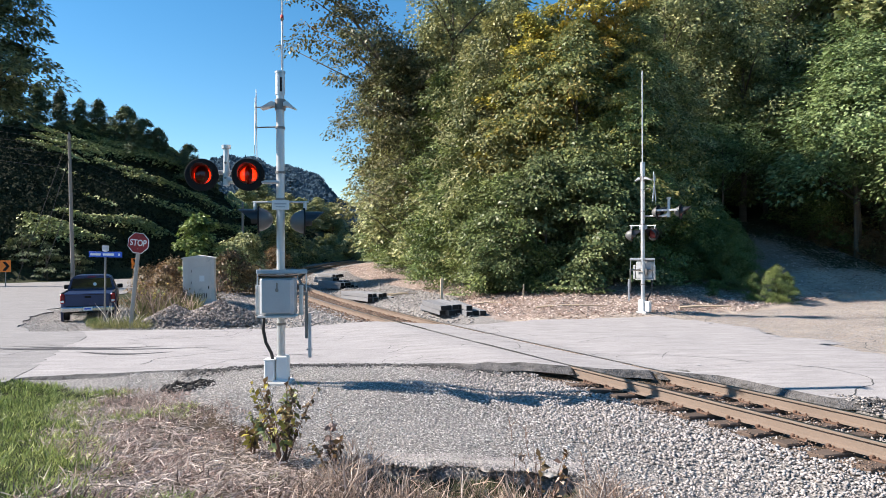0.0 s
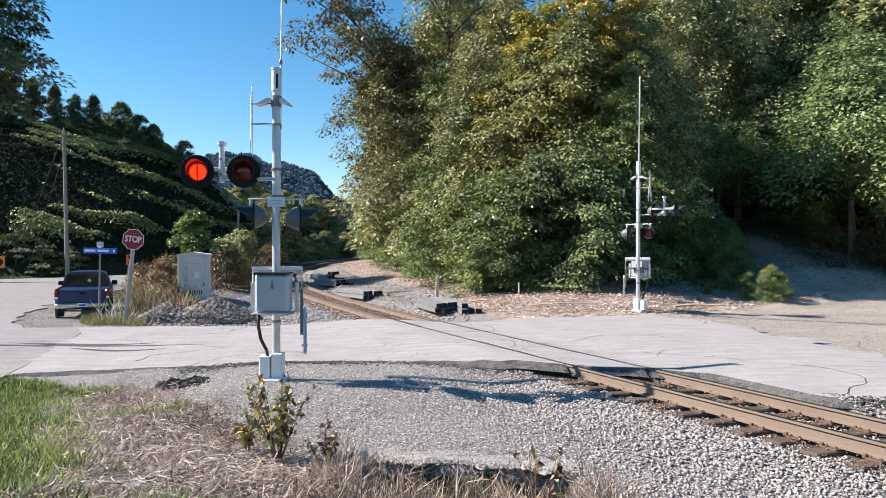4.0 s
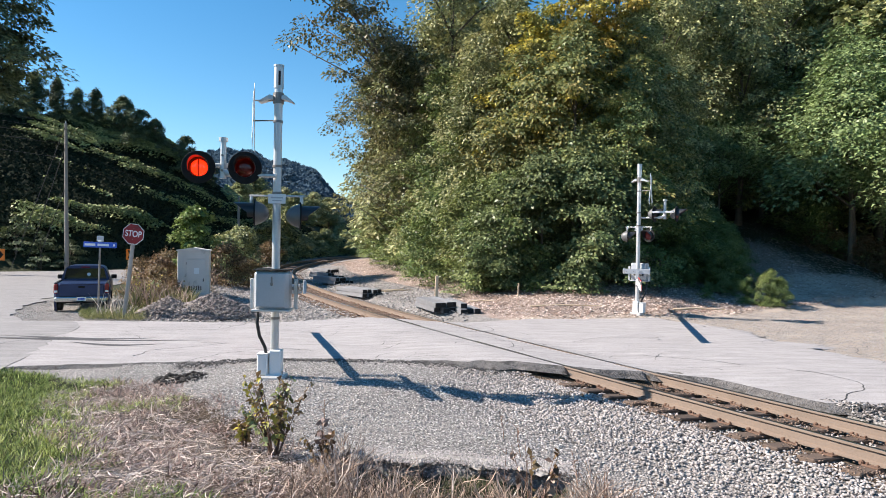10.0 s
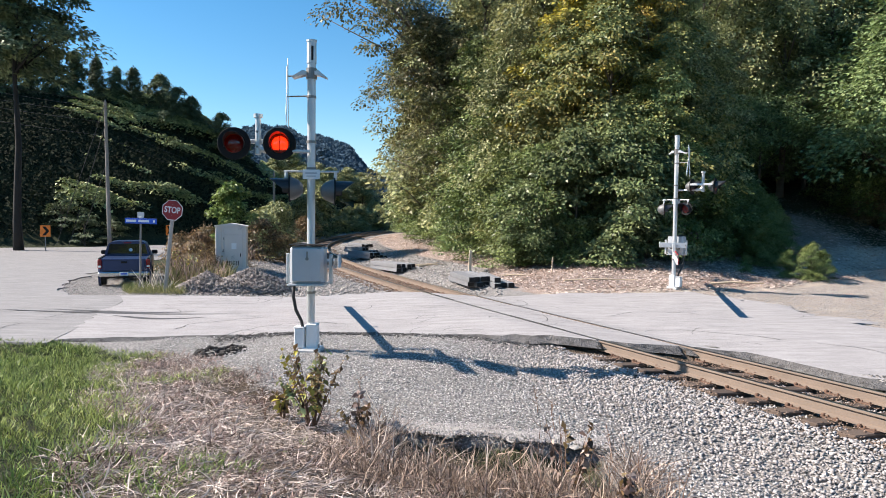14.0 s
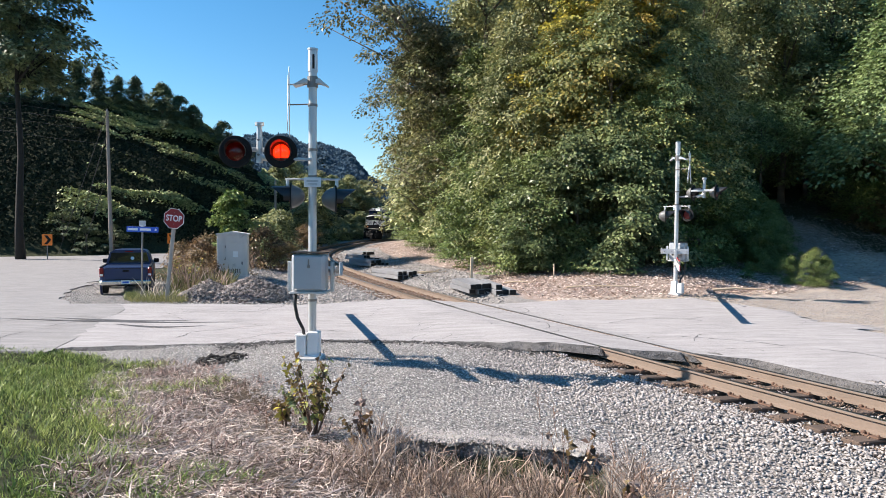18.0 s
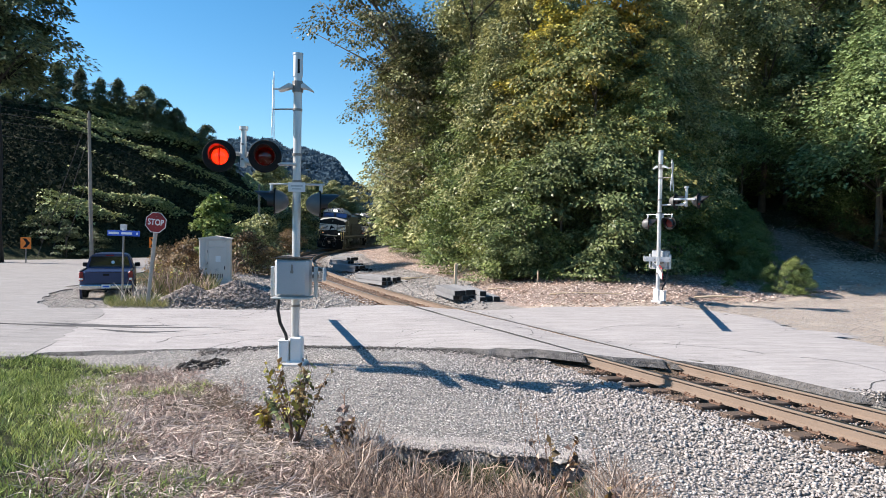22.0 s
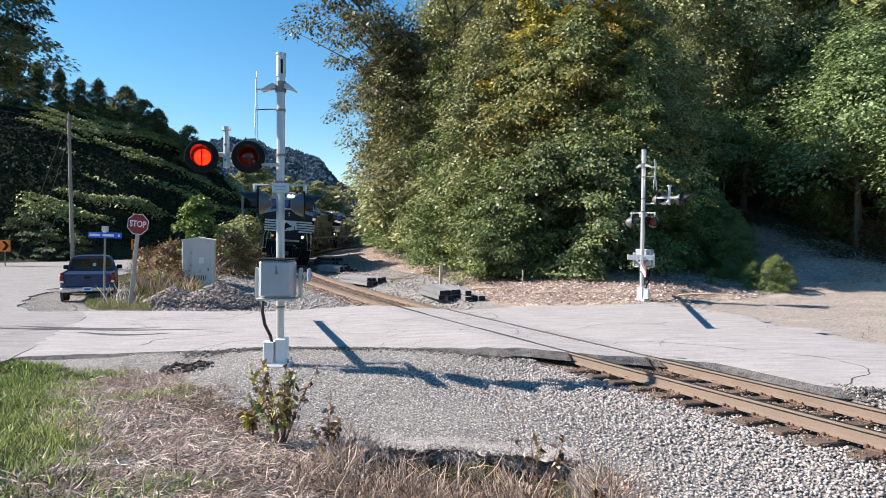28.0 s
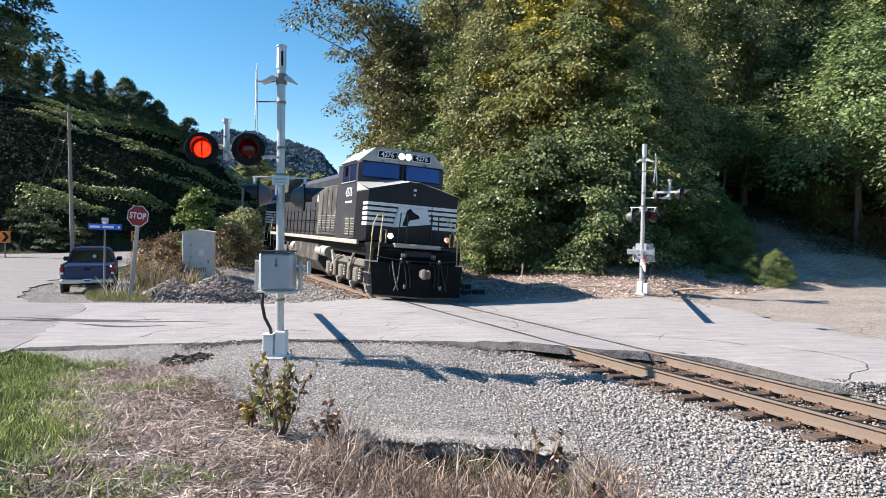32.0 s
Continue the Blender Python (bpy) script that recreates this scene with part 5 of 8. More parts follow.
def locomotive(label):
    loco = thing("locomotive", pose(0, 0, 0), label, "locomotive", "locomotives of the train")
    # pilot with plough
    plough = Geo()
    pl = [(-1.5, 0.62, 1.12), (0, 0.10, 1.12), (1.5, 0.62, 1.12), (1.42, 0.50, 0.16), (0, -0.02, 0.16), (-1.42, 0.50, 0.16)]
    back = [(x, y + 0.10, z) for x, y, z in pl]
    plough.add(pl + back, [(0, 1, 4, 5), (1, 2, 3, 4), (7, 6, 11, 10), (8, 7, 10, 9), (0, 6, 7, 1), (1, 7, 8, 2), (2, 8, 9, 3), (3, 9, 10, 4), (4, 10, 11, 5), (5, 11, 6, 0)])
    pilot = part("pilot", Geo().box((0, 0.95, 0.95), (2.9, 0.5, 1.2), 0.04), PILOT_BLACK, loco, "black pilot with a snow plough")
    part("plough", plough, PILOT_BLACK, pilot, fix=True)
    for x in (-0.95, -0.32, 0.32, 0.95):
        yf = 0.10 + 0.347 * abs(x)
        part("plough_rib", Geo().box((x, yf - 0.03, 0.66), (0.03, 0.06, 0.80), 0.008), PILOT_BLACK, pilot)
    for x in (-0.62, 0.62):
        part("glad_hand", Geo().box((x * 0.92, 0.09, 0.46), (0.09, 0.06, 0.13), 0.02), STEEL, pilot)
        part("hose_bracket", Geo().tube((x, 0.42, 1.26), (x, 0.34, 1.20), 0.05, n=8), STEEL, pilot)
    coup = part("coupler", Geo().box((0, 0.30, 0.86), (0.26, 0.75, 0.24), 0.05).box((-0.05, -0.10, 0.86), (0.16, 0.24, 0.30), 0.05).box((0.10, -0.06, 0.86), (0.13, 0.20, 0.26), 0.05), TRUCK_GREY, pilot, "dusty steel coupler")
    part("uncoupling_bar", Geo().pipe([(-1.4, 0.52, 1.3), (-0.6, 0.30, 1.22), (0.6, 0.30, 1.22), (1.4, 0.52, 1.3)], 0.018, 6), LOCO_BLACK, pilot)
    for x in (-0.55, -0.42, 0.42, 0.55):
        part("air_hose", Geo().pipe([(x, 0.45, 1.2), (x, 0.25, 1.05), (x * 0.95, 0.12, 0.7), (x * 0.9, 0.10, 0.45)], 0.025, 6), RUBBER, pilot)
    for x in (-0.78, 0.78):
        part("hose_loop", Geo().pipe([(x - 0.13, 0.36, 1.18), (x - 0.10, 0.24, 0.85), (x - 0.02, 0.18, 0.52), (x + 0.06, 0.22, 0.34)], 0.022, 6).pipe([(x + 0.12, 0.36, 1.16), (x + 0.06, 0.24, 0.82), (x + 0.0, 0.19, 0.50), (x - 0.08, 0.22, 0.32)], 0.016, 6), TRUCK_GREY if x < 0 else RUBBER, pilot, "hanging air hoses")
        part("receptacle", Geo().box((x * 0.62, 0.60, 1.36), (0.16, 0.07, 0.14), 0.02).tube((x * 0.62, 0.58, 1.36), (x * 0.62, 0.52, 1.34), 0.045, n=10), TRUCK_GREY, pilot, "cable receptacle box")
    part("drawbar_carrier", Geo().box((0, 0.34, 0.62), (0.75, 0.10, 0.10), 0.02).box((-0.34, 0.36, 0.90), (0.10, 0.10, 0.62), 0.02).box((0.34, 0.36, 0.90), (0.10, 0.10, 0.62), 0.02), PILOT_BLACK, pilot)
    part("plough_lip", Geo().box((-0.72, 0.22, 0.12), (1.46, 0.05, 0.06), 0.01, pose(0, 0, 0, 0, 0, -19) @ pose(0.0, -0.02, 0)).box((0.72, 0.22, 0.12), (1.46, 0.05, 0.06), 0.01, pose(0, 0, 0, 0, 0, 19) @ pose(0.0, -0.02, 0)), STEEL, pilot, "scraped steel lower edge")
    part("mu_plate", Geo().box((0, 0.66, 1.42), (0.9, 0.06, 0.18), 0.01), LOCO_BLACK, pilot)
    # frame, platform and steps
    frame_ob = part("underframe", Geo().box((0, 11.4, 1.45), (2.4, 20.4, 0.40), 0.03), LOCO_BLACK, loco, "black underframe")
    for x in (-1.47, 1.47):
        part("side_sill", Geo().box((x, 11.4, 1.66), (0.10, 18.2, 0.15), 0.015), SILL, frame_ob, "dusty pale side sill")
    part("deck", Geo().box((0, 11.4, 1.74), (3.0, 19.6, 0.05), 0.01), LOCO_BLACK, frame_ob)
    part("anticlimber", Geo().box((0, 0.80, 1.66), (1.50, 0.30, 0.13), 0.03), SILL, frame_ob, "white-edged anticlimber")
    part("front_platform", Geo().box((0, 1.15, 1.62), (2.96, 0.7, 0.12), 0.02), LOCO_BLACK, frame_ob)
    for x in (-1.30, 1.30):
        steps = part("step_well", Geo().box((x, 1.05, 1.05), (0.34, 0.55, 1.3), 0.03), LOCO_BLACK, frame_ob)
        for z in (0.42, 0.78, 1.14):
            step = part("step", Geo().box((x * 1.09, 0.98, z), (0.24, 0.60, 0.035), 0.006), STEEL, steps)
            part("step_edge", Geo().box((x * 1.09, 0.672, z), (0.25, 0.012, 0.045), 0.004), LOCO_WHITE, step, "white-painted step edge")
    # nose
    w = 1.5
    gable = [(-w, 1.76), (w, 1.76), (w, 3.33), (0.12 * w, 3.66), (-0.12 * w, 3.66), (-w, 3.33)]
    nose = part("nose", Geo().prism(gable, 1.35, 2.75), LOCO_BLACK, loco, "wide black nose with white stripes", fix=True)
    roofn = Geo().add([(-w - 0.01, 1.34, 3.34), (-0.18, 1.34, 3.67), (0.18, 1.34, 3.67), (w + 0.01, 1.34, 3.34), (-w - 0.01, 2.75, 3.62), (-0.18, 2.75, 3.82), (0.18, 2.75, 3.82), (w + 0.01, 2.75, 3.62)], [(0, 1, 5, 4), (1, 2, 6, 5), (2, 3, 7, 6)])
    # grey in place of black: the sun on the nose top is painted
    part("nose_top", roofn.add([(-w, 1.36, 3.3), (-w, 2.75, 3.3), (-w, 2.75, 3.62), (w, 1.36, 3.3), (w, 2.75, 3.3), (w, 2.75, 3.62)], [(0, 1, 2), (3, 5, 4)]), LOCO_GREY, nose, "black nose top, sunlight put into its grey colour", fix=True)
    for i in range(5):
        z = 2.90 - 0.158 * i
        inner = 0.52 - 0.07 * i
        for sgn in (-1, 1):
            a, b = sgn * 1.498, sgn * (0.46 + 0.04 * i if i else 0.0)
            if i == 0:
                if sgn > 0:
                    continue
                part("nose_stripe", Geo().box((0, 1.344, z), (2.99, 0.006, 0.098)), LOCO_WHITE, nose)
            else:
                part("nose_stripe", Geo().box(((a + b) / 2, 1.344, z), (abs(a - b), 0.006, 0.098)), LOCO_WHITE, nose)
        for x in (-1.503, 1.503):
            part("side_stripe", Geo().box((x, 1.62, z), (0.006, 0.52, 0.098)), LOCO_WHITE, nose)
    emblem = Geo().add([(-0.52, 1.341, 2.87), (0.46, 1.341, 2.87), (0.60, 1.341, 2.38), (-0.66, 1.341, 2.20)], [(0, 1, 2, 3)])
    part("emblem_patch", emblem, LOCO_WHITE, nose, "white patch with a plain dark shape")
    part("emblem_shape", Geo().convex([(-0.34, 1.338, 2.28), (-0.20, 1.338, 2.28), (-0.10, 1.338, 2.46), (0.22, 1.338, 2.54), (0.20, 1.338, 2.62), (-0.02, 1.338, 2.74), (-0.10, 1.338, 2.84), (-0.22, 1.338, 2.76), (-0.26, 1.338, 2.58)], [tuple(range(9))]), BLACK, nose)
    part("nose_door", Geo().box((0.62, 1.335, 2.45), (0.02, 0.02, 1.1), 0.004), LOCO_BLACK, nose)
    part("classification_lamp", Geo().tube((0.0, 1.36, 3.42), (0.0, 1.30, 3.42), 0.05, n=10).tube((0.0, 1.36, 3.27), (0, 1.31, 3.27), 0.04, n=10), ALU, nose)
    # cab
    cw = 1.5
    side = [(-cw, 1.76), (cw, 1.76), (cw, 4.30), (0.98, 4.76), (-0.98, 4.76), (-cw, 4.30)]
    cab = part("cab", Geo().prism(side, 2.75, 5.35), LOCO_SUNLIT, loco, "black driver's cab", fix=True)
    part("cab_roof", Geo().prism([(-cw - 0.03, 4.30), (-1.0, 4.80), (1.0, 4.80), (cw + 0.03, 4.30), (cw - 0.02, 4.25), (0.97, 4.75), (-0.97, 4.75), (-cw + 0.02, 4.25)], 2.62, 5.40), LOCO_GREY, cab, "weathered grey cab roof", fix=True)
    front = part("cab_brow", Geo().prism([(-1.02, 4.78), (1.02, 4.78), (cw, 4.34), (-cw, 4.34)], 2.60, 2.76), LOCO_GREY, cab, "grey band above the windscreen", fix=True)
    for x in (-0.60, 0.60):
        board = part("number_board", Geo().box((x, 2.585, 4.58), (0.68, 0.03, 0.25), 0.01), WHITE, front, "lit number board")
        part("board_face", Geo().box((x, 2.566, 4.58), (0.62, 0.008, 0.20)), BLACK, board)
        text_on("4276", board, pose(x, 2.56, 4.58) @ FACE, 0.22, WHITE, 0.004)
    for x in (-0.12, 0.12):
        part("headlight", Geo().tube((x, 2.60, 4.58), (x, 2.55, 4.58), 0.105, n=18), HEADLIGHT, front, "bright twin headlight")
        part("headlight_rim", Geo().lathe([(0.105, 0), (0.125, 0), (0.125, 0.07), (0.105, 0.07)], 18, Matrix.Translation((x, 2.6, 4.58)) @ Matrix.Rotation(radians(90), 4, "X")), STEEL, front)
    for x0, x1 in ((-1.36, -0.12), (0.12, 1.36)):
        vee = pose((x0 + x1) / 2, 2.70, 4.07, -5, 0, -4 if x0 < 0 else 4)
        pane = part("windscreen", Geo().box((0, 0, 0), (x1 - x0, 0.03, 0.50), 0.02, vee), WINDOW, cab, "tinted windscreen pane, blue of the reflected sky put into its colour")
        part("wiper", Geo().pipe([((x0 + x1) / 2, 2.70, 3.84), ((x0 + x1) / 2 + 0.18, 2.70, 4.18)], 0.012, 5), RUBBER, pane)
        for z in (3.82, 4.33):
            part("window_trim", Geo().box(((x0 + x1) / 2, 2.74, z), (x1 - x0 + 0.08, 0.05, 0.035), 0.008), LOCO_BLACK, pane)
    for x in (-1.505, 1.505):
        for y0, y1 in ((3.0, 3.75), (3.9, 4.7)):
            win = part("side_window", Geo().box((x, (y0 + y1) / 2, 3.96), (0.02, y1 - y0, 0.58), 0.005), WINDOW, cab)
            part("window_frame", Geo().box((x, (y0 + y1) / 2, 4.27), (0.04, y1 - y0 + 0.1, 0.04), 0.01), LOCO_GREY, win)
            part("window_ledge", Geo().box((x, (y0 + y1) / 2, 3.65), (0.06, y1 - y0 + 0.1, 0.04), 0.01), LOCO_GREY, win)
        part("mirror", Geo().box((x * 1.07, 3.82, 4.0), (0.10, 0.03, 0.30), 0.01), LOCO_BLACK, cab)
        part("awning", Geo().box((x * 1.03, 3.85, 4.32), (0.12, 1.9, 0.03), 0.008), LOCO_GREY, cab)
        text_on("4276", cab, pose(x * 1.003, 3.7, 3.3, 90, 0, 90 if x > 0 else -90), 0.42, LOCO_WHITE, 0.006)
        part("print_bar", Geo().box((x * 1.001, 3.7, 2.98), (0.006, 0.9, 0.07)), LOCO_WHITE, cab)
        for y in (2.95, 3.62):
            part("louvre", Geo().box((x, y, 2.15), (0.03, 0.5, 0.62), 0.01), LOCO_DUSTY, cab)
            for i in range(7):
                part("slat", Geo().box((x * 1.01, y, 1.90 + 0.085 * i), (0.03, 0.46, 0.018), 0.004), LOCO_GREY, cab)
    for x in (-0.6, 0.35):
        part("horn", Geo().tube((x, 4.2, 4.78), (x, 4.2, 4.9), 0.03, n=8).tube((x, 4.1, 4.91), (x, 3.85, 4.92), 0.03, 0.09, n=10), LOCO_BLACK, cab)
    for x in (-0.74, 0.74):
        part("brow_lamp", Geo().box((x, 2.59, 4.37), (0.10, 0.04, 0.05), 0.01), STEEL, front)
    part("windscreen_post", Geo().box((0, 2.72, 4.08), (0.10, 0.06, 0.54), 0.01), LOCO_BLACK, cab)
    part("air_conditioner", Geo().box((0.1, 4.55, 4.86), (1.1, 1.0, 0.16), 0.04), LOCO_GREY, cab, "grey rooftop cooling unit")
    part("antenna", Geo().tube((0.55, 3.3, 4.78), (0.55, 3.3, 5.15), 0.012, n=6), LOCO_BLACK, cab)
    part("antenna", Geo().tube((-0.35, 3.2, 4.78), (-0.35, 3.2, 5.05), 0.012, n=6), LOCO_BLACK, cab)
    part("antenna_dome", Geo().tube((-0.7, 4.9, 4.78), (-0.7, 4.9, 4.96), 0.13, 0.10, n=12), WHITE, cab)
    # hood and cabinets
    hood = part("long_hood", Geo().prism([(-0.92, 1.76), (0.92, 1.76), (0.92, 4.1), (0.72, 4.33), (-0.72, 4.33), (-0.92, 4.1)], 5.35, 20.4), LOCO_SUNLIT, loco, "long black engine hood, sun on its sides put into the colour", fix=True)
    part("blower_cabinet", Geo().box((-0.7, 7.0, 2.72), (1.55, 3.3, 1.92), 0.06), LOCO_DUSTY, loco, "dusty equipment cabinet behind the cab")
    part("blower_cabinet", Geo().box((0.95, 6.4, 2.5), (1.0, 2.1, 1.5), 0.06), LOCO_DUSTY, loco)
    for x in (-1.485,):
        for y in (5.75, 6.5, 7.25, 8.0):
            part("cabinet_door", Geo().box((x, y, 2.72), (0.025, 0.66, 1.6), 0.01), LOCO_DUSTY, hood)
            for i in range(6):
                part("slat", Geo().box((x - 0.01, y, 2.08 + 0.09 * i), (0.03, 0.5, 0.018), 0.004), LOCO_GREY, hood)
    text = part("hood_lettering", Geo(), LOCO_WHITE, hood, "large plain white bars of lettering")
    for y, dy in ((9.6, 0.9), (10.9, 0.9)):
        part("letter_bar", Geo().box((-0.926, y, 2.95), (0.006, dy, 1.15)), LOCO_WHITE, text)
    part("exhaust_stack", Geo().box((0, 12.4, 4.25), (0.7, 1.1, 0.22), 0.05), LOCO_DUSTY, hood)
    part("radiator_wing", Geo().prism([(-0.92, 3.4), (-1.42, 3.8), (-1.42, 4.35), (-0.9, 4.55), (0.9, 4.55), (1.42, 4.35), (1.42, 3.8), (0.92, 3.4)], 16.2, 20.6), LOCO_DUSTY, loco, "flared radiator compartment", fix=True)
    for x in (-0.93, 0.93):
        for y in np.arange(9.2, 20.0, 0.98):
            part("hood_door", Geo().box((x, y, 2.55), (0.02, 0.86, 1.35), 0.006), LOCO_SUNLIT, hood)
            part("door_latch", Geo().box((x * 1.02, y + 0.34, 2.6), (0.03, 0.05, 0.16), 0.008), STEEL, hood)
    # railings
    rail_set = part("handrail", Geo().pipe([(-1.42, 5.5, 2.78), (-1.42, 20.4, 2.78)], 0.018, 6).pipe([(1.42, 5.5, 2.78), (1.42, 20.4, 2.78)], 0.018, 6).pipe([(-1.42, 5.5, 2.28), (-1.42, 20.4, 2.28)], 0.014, 6).pipe([(1.42, 5.5, 2.28), (1.42, 20.4, 2.28)], 0.014, 6), LOCO_BLACK, loco, "black walkway handrail")
    for x in (-1.42, 1.42):
        for y in np.arange(5.6, 20.5, 0.93):
            part("stanchion", Geo().tube((x, y, 1.74), (x, y, 2.78), 0.02, n=6), LOCO_BLACK, rail_set)
    for sgn in (-1, 1):
        part("front_grab", Geo().pipe([(sgn * 1.47, 0.80, 0.75), (sgn * 1.47, 0.78, 1.9), (sgn * 1.40, 0.95, 2.25), (sgn * 1.16, 1.25, 2.62), (sgn * 0.98, 1.32, 2.64)], 0.018, 8), YELLOW, loco, "tan-yellow grab rail")
        part("front_grab", Geo().pipe([(sgn * 1.30, 0.60, 1.1), (sgn * 1.26, 0.62, 1.95), (sgn * 1.06, 1.1, 2.55)], 0.017, 8), YELLOW, loco)
        part("rear_grab", Geo().pipe([(sgn * 1.44, 20.7, 0.9), (sgn * 1.46, 20.75, 1.9), (sgn * 1.40, 20.6, 2.6)], 0.022, 8), YELLOW, loco)
        part("platform_rail", Geo().pipe([(sgn * 0.40, 0.70, 1.7), (sgn * 0.40, 0.70, 2.62), (sgn * 0.62, 0.72, 2.66), (sgn * 0.66, 0.74, 1.7)], 0.02, 6), LOCO_BLACK, loco)
        part("platform_rail", Geo().pipe([(sgn * 1.05, 0.72, 1.72), (sgn * 1.05, 0.72, 2.1), (sgn * 1.2, 0.72, 2.12), (sgn * 1.2, 0.72, 1.72)], 0.02, 6), YELLOW, loco)
        dl = part("ditch_light", Geo().tube((sgn * 0.93, 0.86, 1.93), (sgn * 0.93, 0.66, 1.93), 0.10, 0.115, n=16), LOCO_BLACK, loco, "round ditch light")
        part("ditch_lens", Geo().tube((sgn * 0.93, 0.665, 1.93), (sgn * 0.93, 0.64, 1.93), 0.078, n=16), HEADLIGHT, dl, "bright glowing lens")
        # added disc: face-on it dims the lens, edge-on it bares it
        part("lens_shutter", Geo().lathe([(0.0, -0.0015), (0.080, -0.0015), (0.080, 0.0015), (0.0, 0.0015)], 20, Matrix.Rotation(radians(90), 4, "X")), DITCH, dl, "added amber disc that stands for the lens gone dim", at=pose(sgn * 0.93, 0.625, 1.93))
    # running gear
    part("fuel_tank", Geo().prism([(-1.0, 0.30), (1.0, 0.30), (1.38, 0.75), (1.38, 1.40), (-1.38, 1.40), (-1.38, 0.75)], 8.3, 13.6), LOCO_DUSTY, loco, "dusty fuel tank", fix=True)
    for y0, y1 in ((7.05, 7.75), (7.85, 8.9), (13.7, 14.6)):
        for x in (-1.22, 1.22):
            part("air_reservoir", Geo().tube((x, y0, 1.16), (x, y1, 1.16), 0.21, n=16), LOCO_GREY, loco, "pale grey air tank")
    for yc in (5.0, 17.6):
        truck = part("bogie", Geo().box((0, yc, 0.75), (1.9, 4.6, 0.35), 0.05), TRUCK_GREY, loco, "dusty six-wheel bogie")
        for x in (-1.10, 1.10):
            part("side_frame", Geo().box((x, yc, 0.98), (0.16, 5.2, 0.26), 0.05), TRUCK_GREY, truck)
            for dy in (-1.98, 0.0, 1.98):
                part("axle_box", Geo().box((x * 1.07, yc + dy, 0.56), (0.26, 0.46, 0.50), 0.06), TRUCK_GREY, truck)
                for e in (-0.36, 0.36):
                    part("spring", Geo().lathe([(0.0, 0.42)] + [(0.085 if k % 2 else 0.065, 0.42 + 0.045 * k) for k in range(10)] + [(0.0, 0.84)], 10, Matrix.Translation((x * 1.08, yc + dy + e, 0))), STEEL, truck)
            for dy in (-1.0, 1.0):
                part("brake_rigging", Geo().box((x * 1.1, yc + dy, 0.62), (0.14, 0.32, 0.60), 0.04).tube((x * 1.15, yc + dy, 1.0), (x * 1.15, yc + dy * 0.2, 1.15), 0.03, n=6), TRUCK_GREY, truck)
                part("damper", Geo().tube((x * 1.14, yc + dy * 1.5, 1.25), (x * 1.14, yc + dy * 1.1, 0.7), 0.05, n=8), LOCO_GREY, truck)
        for dy in (-1.98, 0.0, 1.98):
            axle = part("wheelset", Geo().tube((-0.75, 0, 0), (0.75, 0, 0), 0.09, n=10), STEEL, loco, at=pose(0, yc + dy, 0.535))
            for x in (-0.7525, 0.7525):
                part("wheel", WHEEL, STEEL, axle, at=pose(x, 0, 0, 0, 0, 0 if x > 0 else 180))
    return loco


loco_lead = locomotive("black freight locomotive with white nose stripes and lit headlights")
loco_next = copy_thing(loco_lead, pose(0, 0, 0))
tagged(loco_next, "second black freight locomotive coupled behind the first")
loco_third = copy_thing(loco_lead, pose(0, 0, 0))
tagged(loco_third, "third black freight locomotive farther back in the train")


# ---- things along the roads ----
def ground_at(x, y):
    return float(height(x, y))


def stones(name, pts, size, mat, label, seed, squash=0.62, parent=None):
    """Loose broken stones at the given places, as one mesh."""
    rng = np.random.default_rng(seed)
    k = len(pts)
    base = np.array([(1, 0, 0), (-1, 0, 0), (0, 1, 0), (0, -1, 0), (0, 0, 1), (0, 0, -1.0)])
    v = base[None] * (0.55 + 0.75 * rng.random((k, 6, 1))) + rng.normal(0, 0.18, (k, 6, 3))
    q = rng.normal(size=(k, 4))
    q /= np.linalg.norm(q, axis=1, keepdims=True)
    w, x, y, z = q.T
    R = np.stack([1 - 2 * (y * y + z * z), 2 * (x * y - z * w), 2 * (x * z + y * w), 2 * (x * y + z * w), 1 - 2 * (x * x + z * z), 2 * (y * z - x * w), 2 * (x * z - y * w), 2 * (y * z + x * w), 1 - 2 * (x * x + y * y)], 1).reshape(k, 3, 3)
    v = np.einsum("kij,kvj->kvi", R, v * np.array([1.15, 0.9, 0.75])) * np.array([1, 1, squash])
    v = v * size[:, None, None] + pts[:, None]
    tri = np.array([(0, 2, 4), (2, 1, 4), (1, 3, 4), (3, 0, 4), (2, 0, 5), (1, 2, 5), (3, 1, 5), (0, 3, 5)])
    faces = (np.arange(k)[:, None, None] * 6 + tri[None]).reshape(-1, 3)
    me = bpy.data.meshes.new(name)
    n = len(faces)
    me.vertices.add(k * 6)
    me.vertices.foreach_set("co", np.ascontiguousarray(v, dtype=np.float32).ravel())
    me.loops.add(n * 3)
    me.loops.foreach_set("vertex_index", np.ascontiguousarray(faces, dtype=np.int32).ravel())
    me.polygons.add(n)
    me.polygons.foreach_set("loop_start", np.arange(0, n * 3, 3, dtype=np.int32))
    me.materials.append(mat)
    me.update(calc_edges=True)
    ob = new(name, me)
    ob.parent = parent
    return tagged(ob, label, kind="stuff") if label else ob


